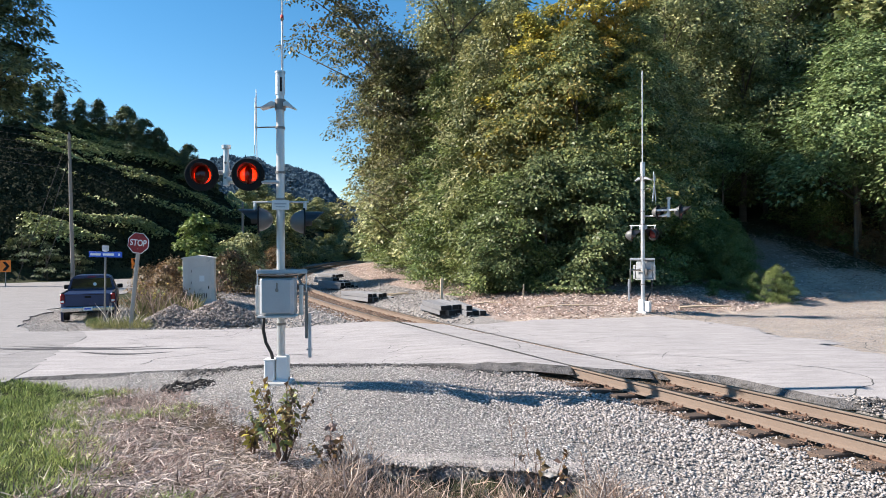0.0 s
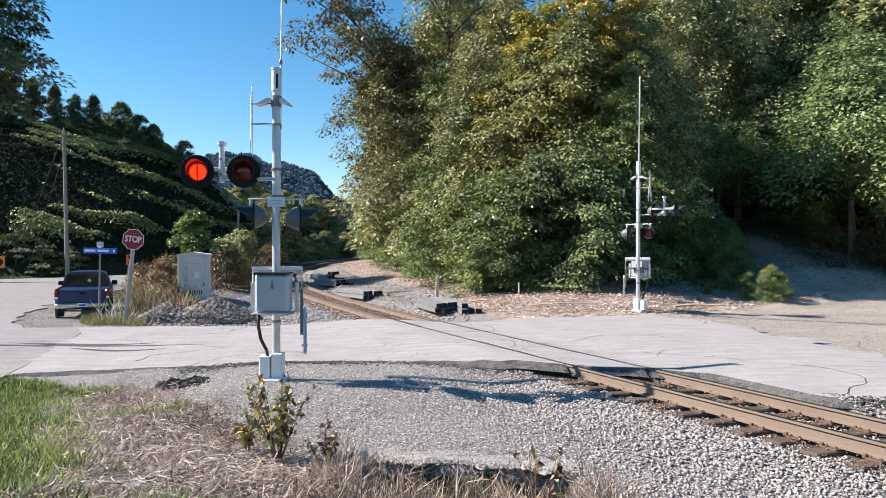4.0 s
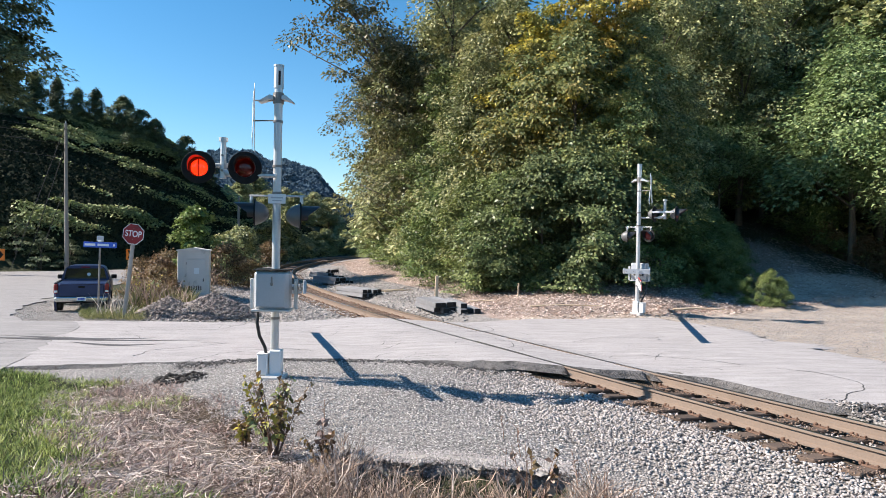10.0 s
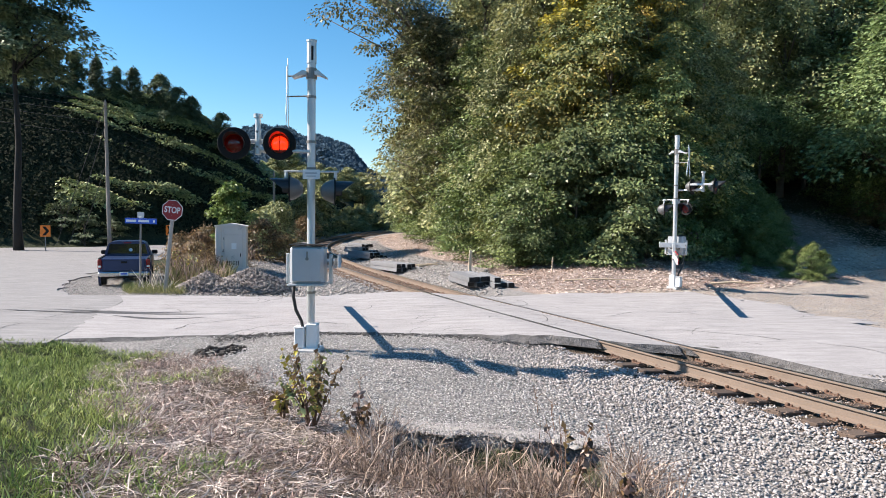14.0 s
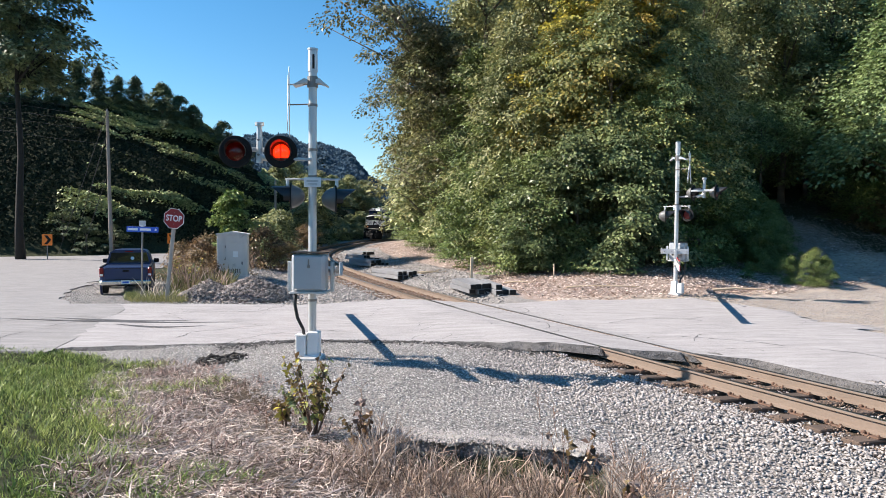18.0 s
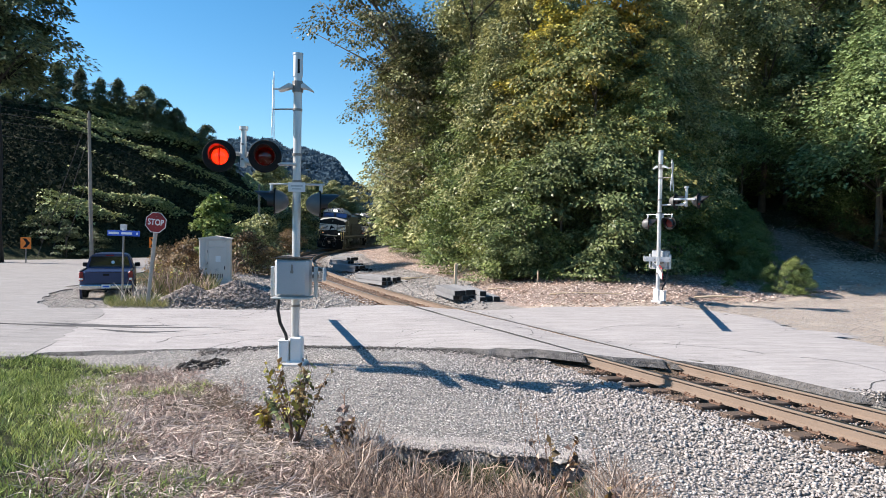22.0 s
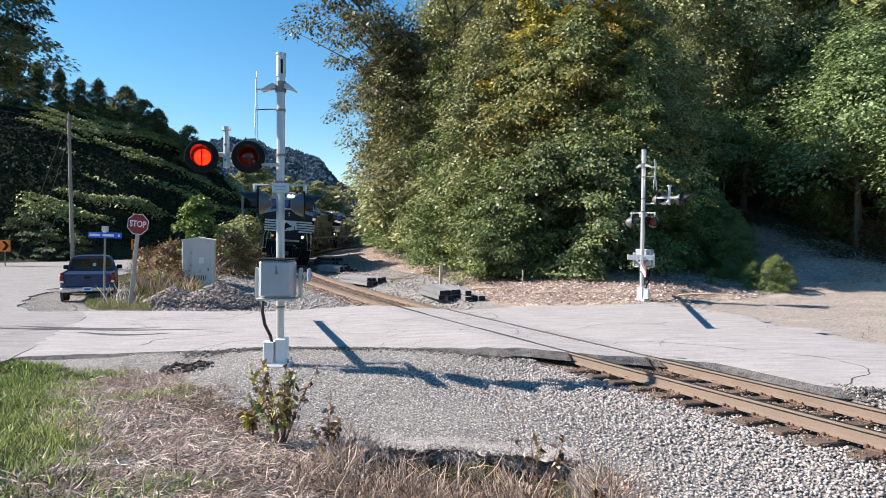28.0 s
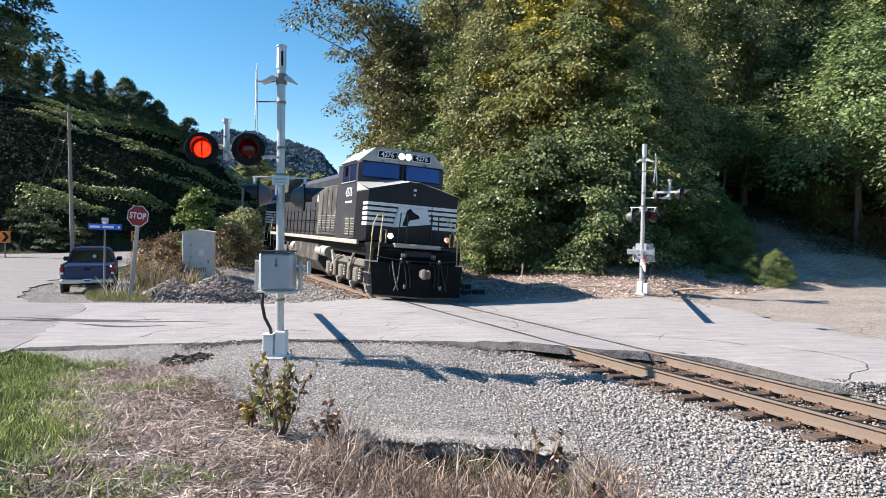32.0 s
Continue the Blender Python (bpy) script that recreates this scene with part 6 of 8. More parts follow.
def stop_sign():
    x, y = -9.54, 20.7
    root = thing("stop_sign", pose(x, y, ground_at(x, y) - 0.05, 0, 6.0, 3), "red octagonal stop sign on a leaning grey post", "road sign")
    part("post", Geo().box((0, 0.05, 1.32), (0.10, 0.09, 2.65), 0.01), WOOD_GREY, root, "weathered square wooden post")
    def octagon(r, y0, y1):
        return Geo().prism([(r * math.cos(radians(22.5 + 45 * i)), 2.62 + r * math.sin(radians(22.5 + 45 * i))) for i in range(8)], y0, y1)
    plate = part("sign_plate", octagon(0.335, -0.012, 0.0), WHITE, root, "white-rimmed plate", fix=True)
    part("sign_face", octagon(0.315, -0.016, -0.012), SIGN_RED, plate, fix=True)
    ob = text_on("STOP", plate, pose(0, -0.019, 2.62) @ FACE, 0.25, WHITE, 0.004)
    ob.scale = (0.82, 1.05, 1)
    for z in (2.45, 2.8):
        part("bolt", Geo().tube((0, -0.024, z), (0, 0, z), 0.012, n=6), STEEL, plate)


stop_sign()


def street_sign():
    x, y = -10.45, 21.0
    root = thing("street_name_sign", pose(x, y, ground_at(x, y) - 0.05, 0, 1.0, -4), "blue street name sign on a thin metal post", "road sign")
    part("post", Geo().tube((0, 0, 0), (0, 0, 2.32), 0.03, n=8), STEEL, root)
    blade = part("sign_blade", Geo().box((0.02, -0.03, 2.26), (1.06, 0.012, 0.17), 0.004), SIGN_BLUE, root, "blue blade with white print")
    for a, b in ((-0.30, 0.34), (0.12, 0.36), (0.46, 0.06)):
        part("print_bar", Geo().box((a, -0.038, 2.26), (b, 0.003, 0.07)), WHITE, blade)
    part("top_plate", Geo().box((0, 0.0, 2.45), (0.22, 0.012, 0.17), 0.004), PAINT_GREY, root)
    part("bracket", Geo().box((0, 0, 2.37), (0.09, 0.09, 0.06), 0.01), ALU, root)


street_sign()


def chevron(x, y, z, turn=22):
    root = thing("chevron_sign", pose(x, y, ground_at(x, y) - 0.02, 0, 0, turn), "orange curve sign with a black chevron arrow", "road sign", "curve signs")
    zc = z - ground_at(x, y)
    part("post", Geo().box((0, 0.03, zc / 2), (0.06, 0.05, zc), 0.006), STEEL, root)
    plate = part("sign_plate", Geo().box((0, 0, zc), (0.62, 0.012, 0.76), 0.004), SIGN_ORANGE, root)
    part("arrow", Geo().add([(-0.18, -0.009, zc + 0.30), (0.02, -0.009, zc + 0.30), (0.24, -0.009, zc), (0.02, -0.009, zc - 0.30), (-0.18, -0.009, zc - 0.30), (0.04, -0.009, zc)], [(0, 5, 2, 1), (5, 4, 3, 2)]), BLACK, plate, fix=True)


chevron(-28.6, 44.5, 1.2)
chevron(-22.45, 49.5, 1.25, 78)


def cabinet():
    x, y = -9.3, 26.0
    root = thing("equipment_cabinet", pose(x, y, 0.30, 0, 0, 15), "pale grey metal trackside cabinet with a gabled roof", "cabinet")
    part("plinth", Geo().box((0, 0, 0.0), (1.2, 1.1, 0.16), 0.01), CONCRETE, root)
    body = part("body", Geo().box((0, 0, 0.86), (1.12, 1.0, 1.62), 0.015), CABINET, root)
    part("roof", Geo().prism([(-0.60, 1.66), (0.60, 1.66), (0.60, 1.70), (0, 1.79), (-0.60, 1.70)], -0.55, 0.55), CABINET, root, fix=True)
    door = part("door", Geo().box((0.10, -0.515, 0.76), (0.66, 0.03, 1.18), 0.008), CABINET, root, "hinged door")
    part("upper_panel", Geo().box((0.10, -0.51, 1.50), (0.66, 0.02, 0.24), 0.006), CABINET, root)
    part("handle", Geo().box((0.36, -0.54, 0.58), (0.035, 0.03, 0.12), 0.008), BLACK, door)
    part("notice", Geo().box((0.12, -0.533, 0.92), (0.18, 0.004, 0.22)), WHITE, door)
    for z in (0.3, 0.76, 1.2):
        part("hinge", Geo().tube((-0.25, -0.535, z - 0.05), (-0.25, -0.535, z + 0.05), 0.014, n=6), STEEL, door)
    for i in range(6):
        part("vent_slot", Geo().box((-0.12 + 0.08 * i, -0.533, 0.28), (0.03, 0.004, 0.16)), BLACK, door)
    part("rib", Geo().box((-0.35, -0.51, 0.86), (0.03, 0.02, 1.55), 0.005), CABINET, body)


cabinet()


def pickup():
    x, y = -11.98, 22.95
    root = thing("pickup_truck", pose(x, y, ground_at(x, y) - 0.02, 0, 0, 24), "dark blue pickup truck parked beside the road", "pickup truck")
    root.scale = (0.90, 0.92, 0.885)
    # local: rear bumper at y = 0, front at y = 5.2
    bed = part("bed", Geo().box((0, 1.15, 0.78), (1.80, 2.1, 0.62), 0.06), CAR_BLUE, root, "dark blue load bed")
    part("body", Geo().box((0, 3.75, 0.80), (1.82, 2.9, 0.66), 0.10).box((0, 4.35, 1.02), (1.70, 1.5, 0.24), 0.10), CAR_BLUE, root, "dark blue body and bonnet")
    roof = [(-0.88, 1.05), (-0.84, 1.22), (-0.76, 1.48), (-0.70, 1.60), (-0.60, 1.67), (-0.40, 1.70), (0.40, 1.70), (0.60, 1.67), (0.70, 1.60), (0.76, 1.48), (0.84, 1.22), (0.88, 1.05)]
    cab = part("cab", Geo().prism(roof, 2.2, 3.7), CAR_BLUE, root, "cab with a tinted rear window", fix=True)
    part("rear_window", Geo().add([(-0.76, 2.185, 1.15), (0.76, 2.185, 1.15), (0.66, 2.185, 1.58), (-0.66, 2.185, 1.58), (-0.76, 2.2, 1.15), (0.76, 2.2, 1.15), (0.66, 2.2, 1.58), (-0.66, 2.2, 1.58)], [(0, 1, 2, 3), (7, 6, 5, 4), (0, 4, 5, 1), (1, 5, 6, 2), (2, 6, 7, 3), (3, 7, 4, 0)]), GLASS_DARK, cab)
    part("window_sticker", Geo().lathe([(0.0, 0.0), (0.07, 0.0), (0.07, 0.004), (0, 0.004)], 12, pose(0.12, 2.185, 1.34, 90)), WHITE, cab)
    for s in (-1, 1):
        part("side_window", Geo().add([(s * 0.845, 2.4, 1.12), (s * 0.845, 3.5, 1.12), (s * 0.685, 3.3, 1.58), (s * 0.685, 2.5, 1.58)], [(0, 1, 2, 3)]), GLASS_DARK, cab)
        lamp = part("tail_lamp", Geo().box((s * 0.845, 0.10, 0.90), (0.15, 0.09, 0.36), 0.03), TAIL_RED, bed, "red tail lamp")
        part("reversing_lens", Geo().box((s * 0.845, 0.052, 0.80), (0.11, 0.02, 0.08), 0.01), WHITE, lamp, "white reversing lens")
        part("wheel_flare", Geo().lathe([(0.43, -0.05), (0.50, -0.04), (0.50, 0.03), (0.43, 0.04)], 20, pose(s * 0.90, 1.05, 0.42, 0, 90, 0)), CAR_BLUE, bed)
        part("bed_cap", Geo().box((s * 0.895, 1.15, 0.99), (0.04, 2.0, 0.16), 0.02), CAR_BLUE, bed)
        part("mirror", Geo().box((s * 1.0, 3.55, 1.18), (0.22, 0.08, 0.18), 0.03), BLACK, cab)
        part("bed_rail", Geo().box((s * 0.86, 1.15, 1.10), (0.10, 2.1, 0.05), 0.015), BLACK, bed)
        for yy in (1.05, 4.25):
            wheel = part("wheel", Geo().lathe([(0.0, -0.10), (0.20, -0.10), (0.22, -0.12), (0.34, -0.115), (0.365, -0.08), (0.365, 0.08), (0.34, 0.115), (0.22, 0.12), (0.20, 0.10), (0.0, 0.10)], 24, pose(s * 0.80, yy, 0.365, 0, 90, 0)), RUBBER, root, "black tyre", fix=True)
            part("rim", Geo().lathe([(0.0, 0.0), (0.06, 0.02), (0.19, 0.0), (0.20, -0.02)], 18, pose(s * 0.905, yy, 0.365, 0, 90 * s, 0)), CHROME, wheel)
            part("wheel_arch", Geo().lathe([(0.40, -0.06), (0.46, -0.06), (0.46, 0.02), (0.40, 0.02)], 24, pose(s * 0.89, yy, 0.40, 0, 90, 0)), BLACK, root)
    gate = part("tailgate", Geo().box((0, 0.075, 0.83), (1.48, 0.05, 0.50), 0.02), CAR_BLUE, bed)
    part("gate_groove", Geo().box((0, 0.047, 1.05), (1.44, 0.012, 0.02), 0.004).box((0, 0.047, 0.62), (1.44, 0.012, 0.02), 0.004), BLACK, gate)
    part("third_brake_lamp", Geo().box((0, 2.17, 1.63), (0.30, 0.03, 0.035), 0.01), TAIL_RED, cab)
    part("gate_handle", Geo().box((0, 0.045, 0.96), (0.22, 0.03, 0.08), 0.015), BLACK, gate)
    bumper = part("bumper", Geo().box((0, 0.02, 0.50), (1.78, 0.16, 0.18), 0.04), CHROME, root, "chrome rear bumper")
    part("number_plate", Geo().box((0.0, -0.065, 0.52), (0.31, 0.012, 0.15), 0.004), WHITE, bumper)
    part("print_bar", Geo().box((0.0, -0.0725, 0.52), (0.22, 0.002, 0.06)), SIGN_BLUE, bumper)
    part("hitch", Geo().box((0, -0.08, 0.36), (0.08, 0.2, 0.08), 0.01), BLACK, bumper)
    part("underbody", Geo().box((0, 2.6, 0.42), (1.3, 4.6, 0.18), 0.03), BLACK, root)
    part("front_bumper", Geo().box((0, 5.2, 0.55), (1.8, 0.2, 0.28), 0.05), CHROME, root)


pickup()

# heap of old ballast by the road
rng = np.random.default_rng(51)
heap = thing("rubble_heap", pose(-7.55, 21.55, -0.06, 0, 0, 4), "heap of dirty grey-brown broken stone", "stone heap")
core = Geo()
n, rings = 28, 8
def heap_z(px, py):
    """Two humps that run into each other."""
    a = 0.74 * np.clip(1 - np.hypot((px - 0.45) / 1.50, py / 1.15), 0, 1) ** 0.8
    b = 0.60 * np.clip(1 - np.hypot((px + 0.95) / 1.05, (py - 0.1) / 1.0), 0, 1) ** 0.8
    return np.maximum(a, b)


hv = [(0, 0, float(heap_z(0.0, 0.0)))]
for j in range(1, rings + 1):
    for i in range(n):
        a, r = 2 * math.pi * i / n, j / rings
        hv.append((1.95 * r * math.cos(a), 1.15 * r * math.sin(a), float(heap_z(1.95 * r * math.cos(a), 1.15 * r * math.sin(a))) - 0.02))
hf = [(0, 1 + i, 1 + (i + 1) % n) for i in range(n)] + [(1 + (j - 1) * n + i, 1 + j * n + i, 1 + j * n + (i + 1) % n, 1 + (j - 1) * n + (i + 1) % n) for j in range(1, rings) for i in range(n)]
part("core", core.add(hv, hf), STONE_DARK, heap)
k = 5400
a, r = rng.random(k) * 2 * math.pi, np.sqrt(rng.random(k)) * 1.04
pts = np.stack([1.95 * r * np.cos(a), 1.15 * r * np.sin(a), heap_z(1.95 * r * np.cos(a), 1.15 * r * np.sin(a)) + 0.01 + 0.04 * rng.random(k)], 1)
stones("rubble", pts, 0.02 + 0.05 * rng.random(k) ** 1.5, STONE_DARK, "broken stones", 52, parent=heap)


def tie_pile(x, y, turn, across, layers, label, mat=OLD_TIE, missing=0):
    root = thing("tie_stack", pose(x, y, ground_at(x, y) - 0.03, 0, 0, turn), label, "stack of railway ties", "stacks of old ties")
    rng = np.random.default_rng(int(abs(x * 100) + y))
    me = Geo().box((0, 0, 0), (0.23, 2.55, 0.18), 0.012).mesh("old_tie", mat)
    # near ends almost black: creosoted end grain, with their shade put in too
    end = Geo().box((0, 0, 0), (0.215, 0.004, 0.165)).mesh("tie_end", TIE_END)
    for j in range(layers):
        for i in range(across - (missing if j == layers - 1 else 0)):
            m = pose(0.25 * (i - across / 2) + rng.normal(0, 0.015), rng.normal(0, 0.10), 0.09 + 0.185 * j, rng.normal(0, 0.4), rng.normal(0, 1.5), rng.normal(0, 1.0))
            log = part("old_tie", me, mat, root, at=m)
            part("cut_end", end, TIE_END, log, "dark cut end", at=pose(0, -1.278, 0))


tie_pile(0.05, 25.6, 18, 4, 2, "stack of grey old railway ties beside the crossing")
tie_pile(1.0, 25.3, 12, 3, 2, "few dark railway ties lying on the ground", missing=2)
tie_pile(-3.6, 33.0, 38, 6, 2, "low pile of grey railway ties by the track", missing=2)
tie_pile(-6.3, 41.0, 40, 5, 2, "weathered railway ties piled by the track", missing=2)
tie_pile(-7.5, 46.6, 38, 5, 2, "old railway ties in a loose stack", missing=3)
tie_pile(-8.6, 52.5, 36, 4, 2, "old railway ties beside the far curve")


def stake(x, y, h, w, label):
    root = thing("survey_stake", pose(x, y, ground_at(x, y) - 0.05, 0, 1.5, 10), label, "wooden stake", "stakes on the bank")
    part("shaft", Geo().box((0, 0, h / 2), (w, w, h), 0.006), STAKE_WOOD, root)
    part("top", Geo().box((0, 0, h), (w * 0.8, w * 0.8, 0.04), 0.01), STAKE_WOOD, root)


stake(-0.1, 27.0, 1.2, 0.11, "pale wooden stake standing in the litter")
stake(3.2, 27.4, 0.6, 0.05, "thin pale stake on the leafy bank")


def log(x, y, length, r, turn, tilt=3):
    root = thing("fallen_branch", pose(x, y, ground_at(x, y) + r, 0, 0, turn), "bleached fallen branch on the bank", "branch", "fallen branches")
    part("stem", Geo().pipe([(0, 0, 0), (length * 0.4, 0.05, 0.06), (length, -0.04, 0.05)], [r, r * 0.8, r * 0.4], 6), STAKE_WOOD, root)
    part("twig", Geo().pipe([(length * 0.5, 0, 0.05), (length * 0.7, 0.25, 0.15)], [r * 0.4, r * 0.2], 5), STAKE_WOOD, root)


log(-2.6, 33.0, 1.6, 0.06, 30)
log(-2.9, 33.6, 1.9, 0.05, 12)
log(1.2, 27.0, 1.2, 0.04, -10)
log(8.5, 24.6, 1.8, 0.05, -4)
log(3.3, 24.4, 2.6, 0.04, 3)


def utility_pole(x, y, h, arm=True, label="grey wooden utility pole with a crossarm", lean=0.0):
    z = ground_at(x, y)
    root = thing("utility_pole", pose(x, y, z - 0.2, 0, lean, 0), label, "utility pole", "utility poles")
    part("shaft", Geo().tube((0, 0, 0), (0, 0, h), 0.16, 0.11, n=12), POLE_WOOD, root)
    if arm:
        part("crossarm", Geo().box((0, -0.12, h - 0.35), (1.7, 0.10, 0.12), 0.01), POLE_WOOD, root)
        for dx in (-0.75, -0.35, 0.35, 0.75):
            part("insulator", Geo().tube((dx, -0.12, h - 0.29), (dx, -0.12, h - 0.14), 0.04, 0.03, n=8), PAINT_GREY, root)
        part("brace", Geo().pipe([(-0.5, -0.12, h - 0.35), (0, -0.1, h - 0.9), (0.5, -0.12, h - 0.35)], 0.015, 5), STEEL, root)
    else:
        part("insulator", Geo().tube((0, 0, h), (0, 0, h + 0.15), 0.04, n=8), PAINT_GREY, root)
    return Vector((x + h * math.sin(radians(lean)), y, z + h * math.cos(radians(lean)) - 0.2))


top_a = utility_pole(-28.0, 51.5, 11.3, False, "tall grey wooden utility pole with guy wires", -1.2)
utility_pole(-35.8, 86.0, 3.2, False, "slim utility pole on the hillside")
top_c = utility_pole(-20.6, 70.0, 7.0, False, "slim utility pole beside the far brush")


def wire(p, q, sag, r=0.012):
    p, q = Vector(p), Vector(q)
    pts = [p.lerp(q, i / 12) - Vector((0, 0, sag * 4 * (i / 12) * (1 - i / 12))) for i in range(13)]
    root = thing("overhead_wire", pose(0, 0, 0), "thin dark overhead wire between poles", "wire", "overhead wires")
    part("strand", Geo().pipe(pts, r, 5), CABLE, root)


for dx, dz in ((-0.12, 0.0), (0.12, -0.5), (0.0, -1.0), (0.1, -1.6), (0.0, -2.6)):
    wire(top_a + Vector((dx, -0.12, dz)), (-62 + dx, 40, 17.5 + dz), 0.9)
    wire(top_a + Vector((dx, -0.12, dz)), top_c + Vector((0.1 * dx, 0, 0.1 + 0.6 * dz)), 0.8)
for dx, dz, gx, gy in ((0, -0.3, -31.6, 50.5), (0, -1.9, -30.6, 50.5), (0, -5.0, -29.8, 50.5)):
    wire(top_a + Vector((dx, -0.1, dz)), (gx, gy, ground_at(gx, gy) + 0.1), 0.0, 0.02)


# ---- loose ground cover ----
rng = np.random.default_rng(61)


def scatter(n, x0, x1, y0, y1, keep):
    x, y = x0 + (x1 - x0) * rng.random(n), y0 + (y1 - y0) * rng.random(n)
    ok = keep(x, y)
    return x[ok], y[ok]


def wob(x, y, s=0.9, a=0.5):
    return bumps(x, y, a, s)


# gravel between the road and the bank
DIRT_STONE = material("rusty_stone", (0.25, 0.175, 0.13), 0.95, spread=0.15, scale=6, fine=60, bump=0.3, by_island=0.8, spec=0.2)
x, y = scatter(150000, -6, 11, 3.0, 14.2, lambda x, y: (y < near_edge(x) + 0.25) & (y > bank_toe(x) - 0.25 + wob(x, y)) & (np.abs(off_track(x, y)) > 0.0) & (x / np.maximum(y, 1) < 0.75) & (x / np.maximum(y, 1) > -0.6))
d = off_track(x, y)
coarse = smooth(-4.8, -2.0, d)
size = (0.009 + 0.020 * rng.random(len(x)) ** 1.4) * (0.72 + 0.62 * coarse)
keep = ((y > 7.85) | (x < -0.9) | (x > 1.6)) & (np.abs(d) > 1.36) | (y < 13) & (np.abs(d) < 1.36) & (rng.random(len(x)) < 0.8)
keep &= ~((np.abs(np.abs(d) - 0.7525) < 0.11) & (np.abs(d) < 1.4))
x, y, size, d = x[keep], y[keep], size[keep], d[keep]
z = height(x, y) + size * 0.15
z = np.where(np.abs(d) < 1.4, 0.05 - 0.066 * d - 0.265 + 0.02 * rng.random(len(x)), z)
fine = smooth(-4.8, -2.0, d) < 0.25 + 0.5 * rng.random(len(x))
stones("ballast_gravel", np.stack([x, y, z], 1)[~fine], size[~fine], STONE, "pale grey crushed stone ballast", 62)
stones("fine_gravel", np.stack([x, y, z], 1)[fine], size[fine], GRAVEL_FINE, "fine pale gravel round the crossing signal", 80, 0.5)
# brown dirt and small stones on the ties
s = rng.random(30000) * 24 + track_at_y(0.5)
side = rng.random(len(s)) * 3.0 - 1.5
cx, cy = np.interp(s, LINE_S, LINE[:, 0]), np.interp(s, LINE_S, LINE[:, 1])
hx, hy = np.interp(s + 0.3, LINE_S, LINE[:, 0]) - cx, np.interp(s + 0.3, LINE_S, LINE[:, 1]) - cy
x, y = cx + side * hy / 0.3, cy - side * hx / 0.3
ok = (np.abs(np.abs(side) - 0.7525) > 0.11) & (y < 12.6) & (y > 1.5) & (bumps(x, y, 1.0, 2.0) + 0.6 * rng.random(len(x)) > 0.3)
x, y, side = x[ok], y[ok], side[ok]
stones("tie_dirt", np.stack([x, y, 0.05 - 0.066 * side - 0.20 + 0.02 * rng.random(len(x))], 1), 0.008 + 0.014 * rng.random(len(x)), DIRT_STONE, "brown dirty stones between the rails", 69)
# ballast along the far curve
x, y = scatter(22000, -14, 1, 20.2, 60, lambda x, y: (off_track(x, y) < 3.0 + 2.0 * smooth(26, 31, y)) & (off_track(x, y) > -3.0) & (np.abs(off_track(x, y)) > 0.9))
d = off_track(x, y)
z = height(x, y) + 0.02
stones("far_ballast", np.stack([x, y, z], 1), 0.03 + 0.04 * rng.random(len(x)), STONE, "grey ballast along the curve", 63)
s = track_at_y(20.7) + 34 * rng.random(13000)
side = 1.45 * (2 * rng.random(len(s)) - 1)
cx, cy = np.interp(s, LINE_S, LINE[:, 0]), np.interp(s, LINE_S, LINE[:, 1])
hx, hy = np.interp(s + 0.3, LINE_S, LINE[:, 0]) - cx, np.interp(s + 0.3, LINE_S, LINE[:, 1]) - cy
ok = np.abs(np.abs(side) - 0.7525) > 0.12
x, y, side = (cx + side * hy / 0.3)[ok], (cy - side * hx / 0.3)[ok], side[ok]
stones("far_track_fill", np.stack([x, y, -0.155 - 0.066 * side], 1), 0.02 + 0.035 * rng.random(len(x)), DIRT_STONE, "brown dirty stone between the far rails", 78)
x, y = scatter(9000, -12, -4, 19.9, 40, lambda x, y: (off_track(x, y) < -2.6) & (off_track(x, y) > -7.5))
stones("shoulder_gravel", np.stack([x, y, height(x, y) + 0.01], 1), 0.025 + 0.035 * rng.random(len(x)), STONE, "grey gravel beside the track", 64)
x, y = scatter(9000, -16.5, -8.6, 19.6, 30, lambda x, y: (x > np.interp(y, [19, 21, 24.3, 28.5, 34], [-11.2, -13.2, -15.0, -16.0, -17.4])) & (off_track(x, y) < -5.5))
stones("verge_gravel", np.stack([x, y, height(x, y)], 1), 0.012 + 0.022 * rng.random(len(x)), STONE, "loose grey gravel on the road's shoulder", 79, 0.5)
# crumbs of asphalt along the broken edge of the road
x = -5 + 19 * rng.random(5200)
y = near_edge(x) + rng.normal(-0.22, 0.2, len(x))
ok = np.abs(off_track(x, y)) > 1.7
x, y = x[ok], y[ok]
slope = np.clip((near_edge(x) - y) / 0.45, 0, 1)
stones("asphalt_crumbs", np.stack([x, y, np.maximum(height(x, y) + 0.02, 0.0 - 0.15 * slope)], 1), 0.010 + 0.030 * rng.random(len(x)) ** 2, ASPHALT_EDGE, "broken bits of asphalt", 65)
x = 1.5 + 8.5 * rng.random(1500)
y = near_edge(x) - 0.05 - 0.38 * rng.random(len(x))
ok = np.abs(off_track(x, y)) > 1.75
x, y = x[ok], y[ok]
stones("asphalt_chunks", np.stack([x, y, np.maximum(height(x, y) + 0.02, -0.02 - 0.30 * (near_edge(x) - y))], 1), 0.015 + 0.055 * rng.random(len(x)) ** 2, ASPHALT_EDGE, "dark lumps of broken asphalt", 77, 0.5)
# apron of stones on the other side
x, y = scatter(60000, 5, 24, 10, 32, lambda x, y: (x > gravel_side(y) - 4.0 * rng.random(len(x)) ** 3) & (y < far_edge(x) + 0.5) & (x / y < 0.75))
stones("apron_gravel", np.stack([x, y, height(x, y) - 0.005], 1), 0.010 + 0.016 * rng.random(len(x)), STONE, "scattered gravel on the apron", 66)

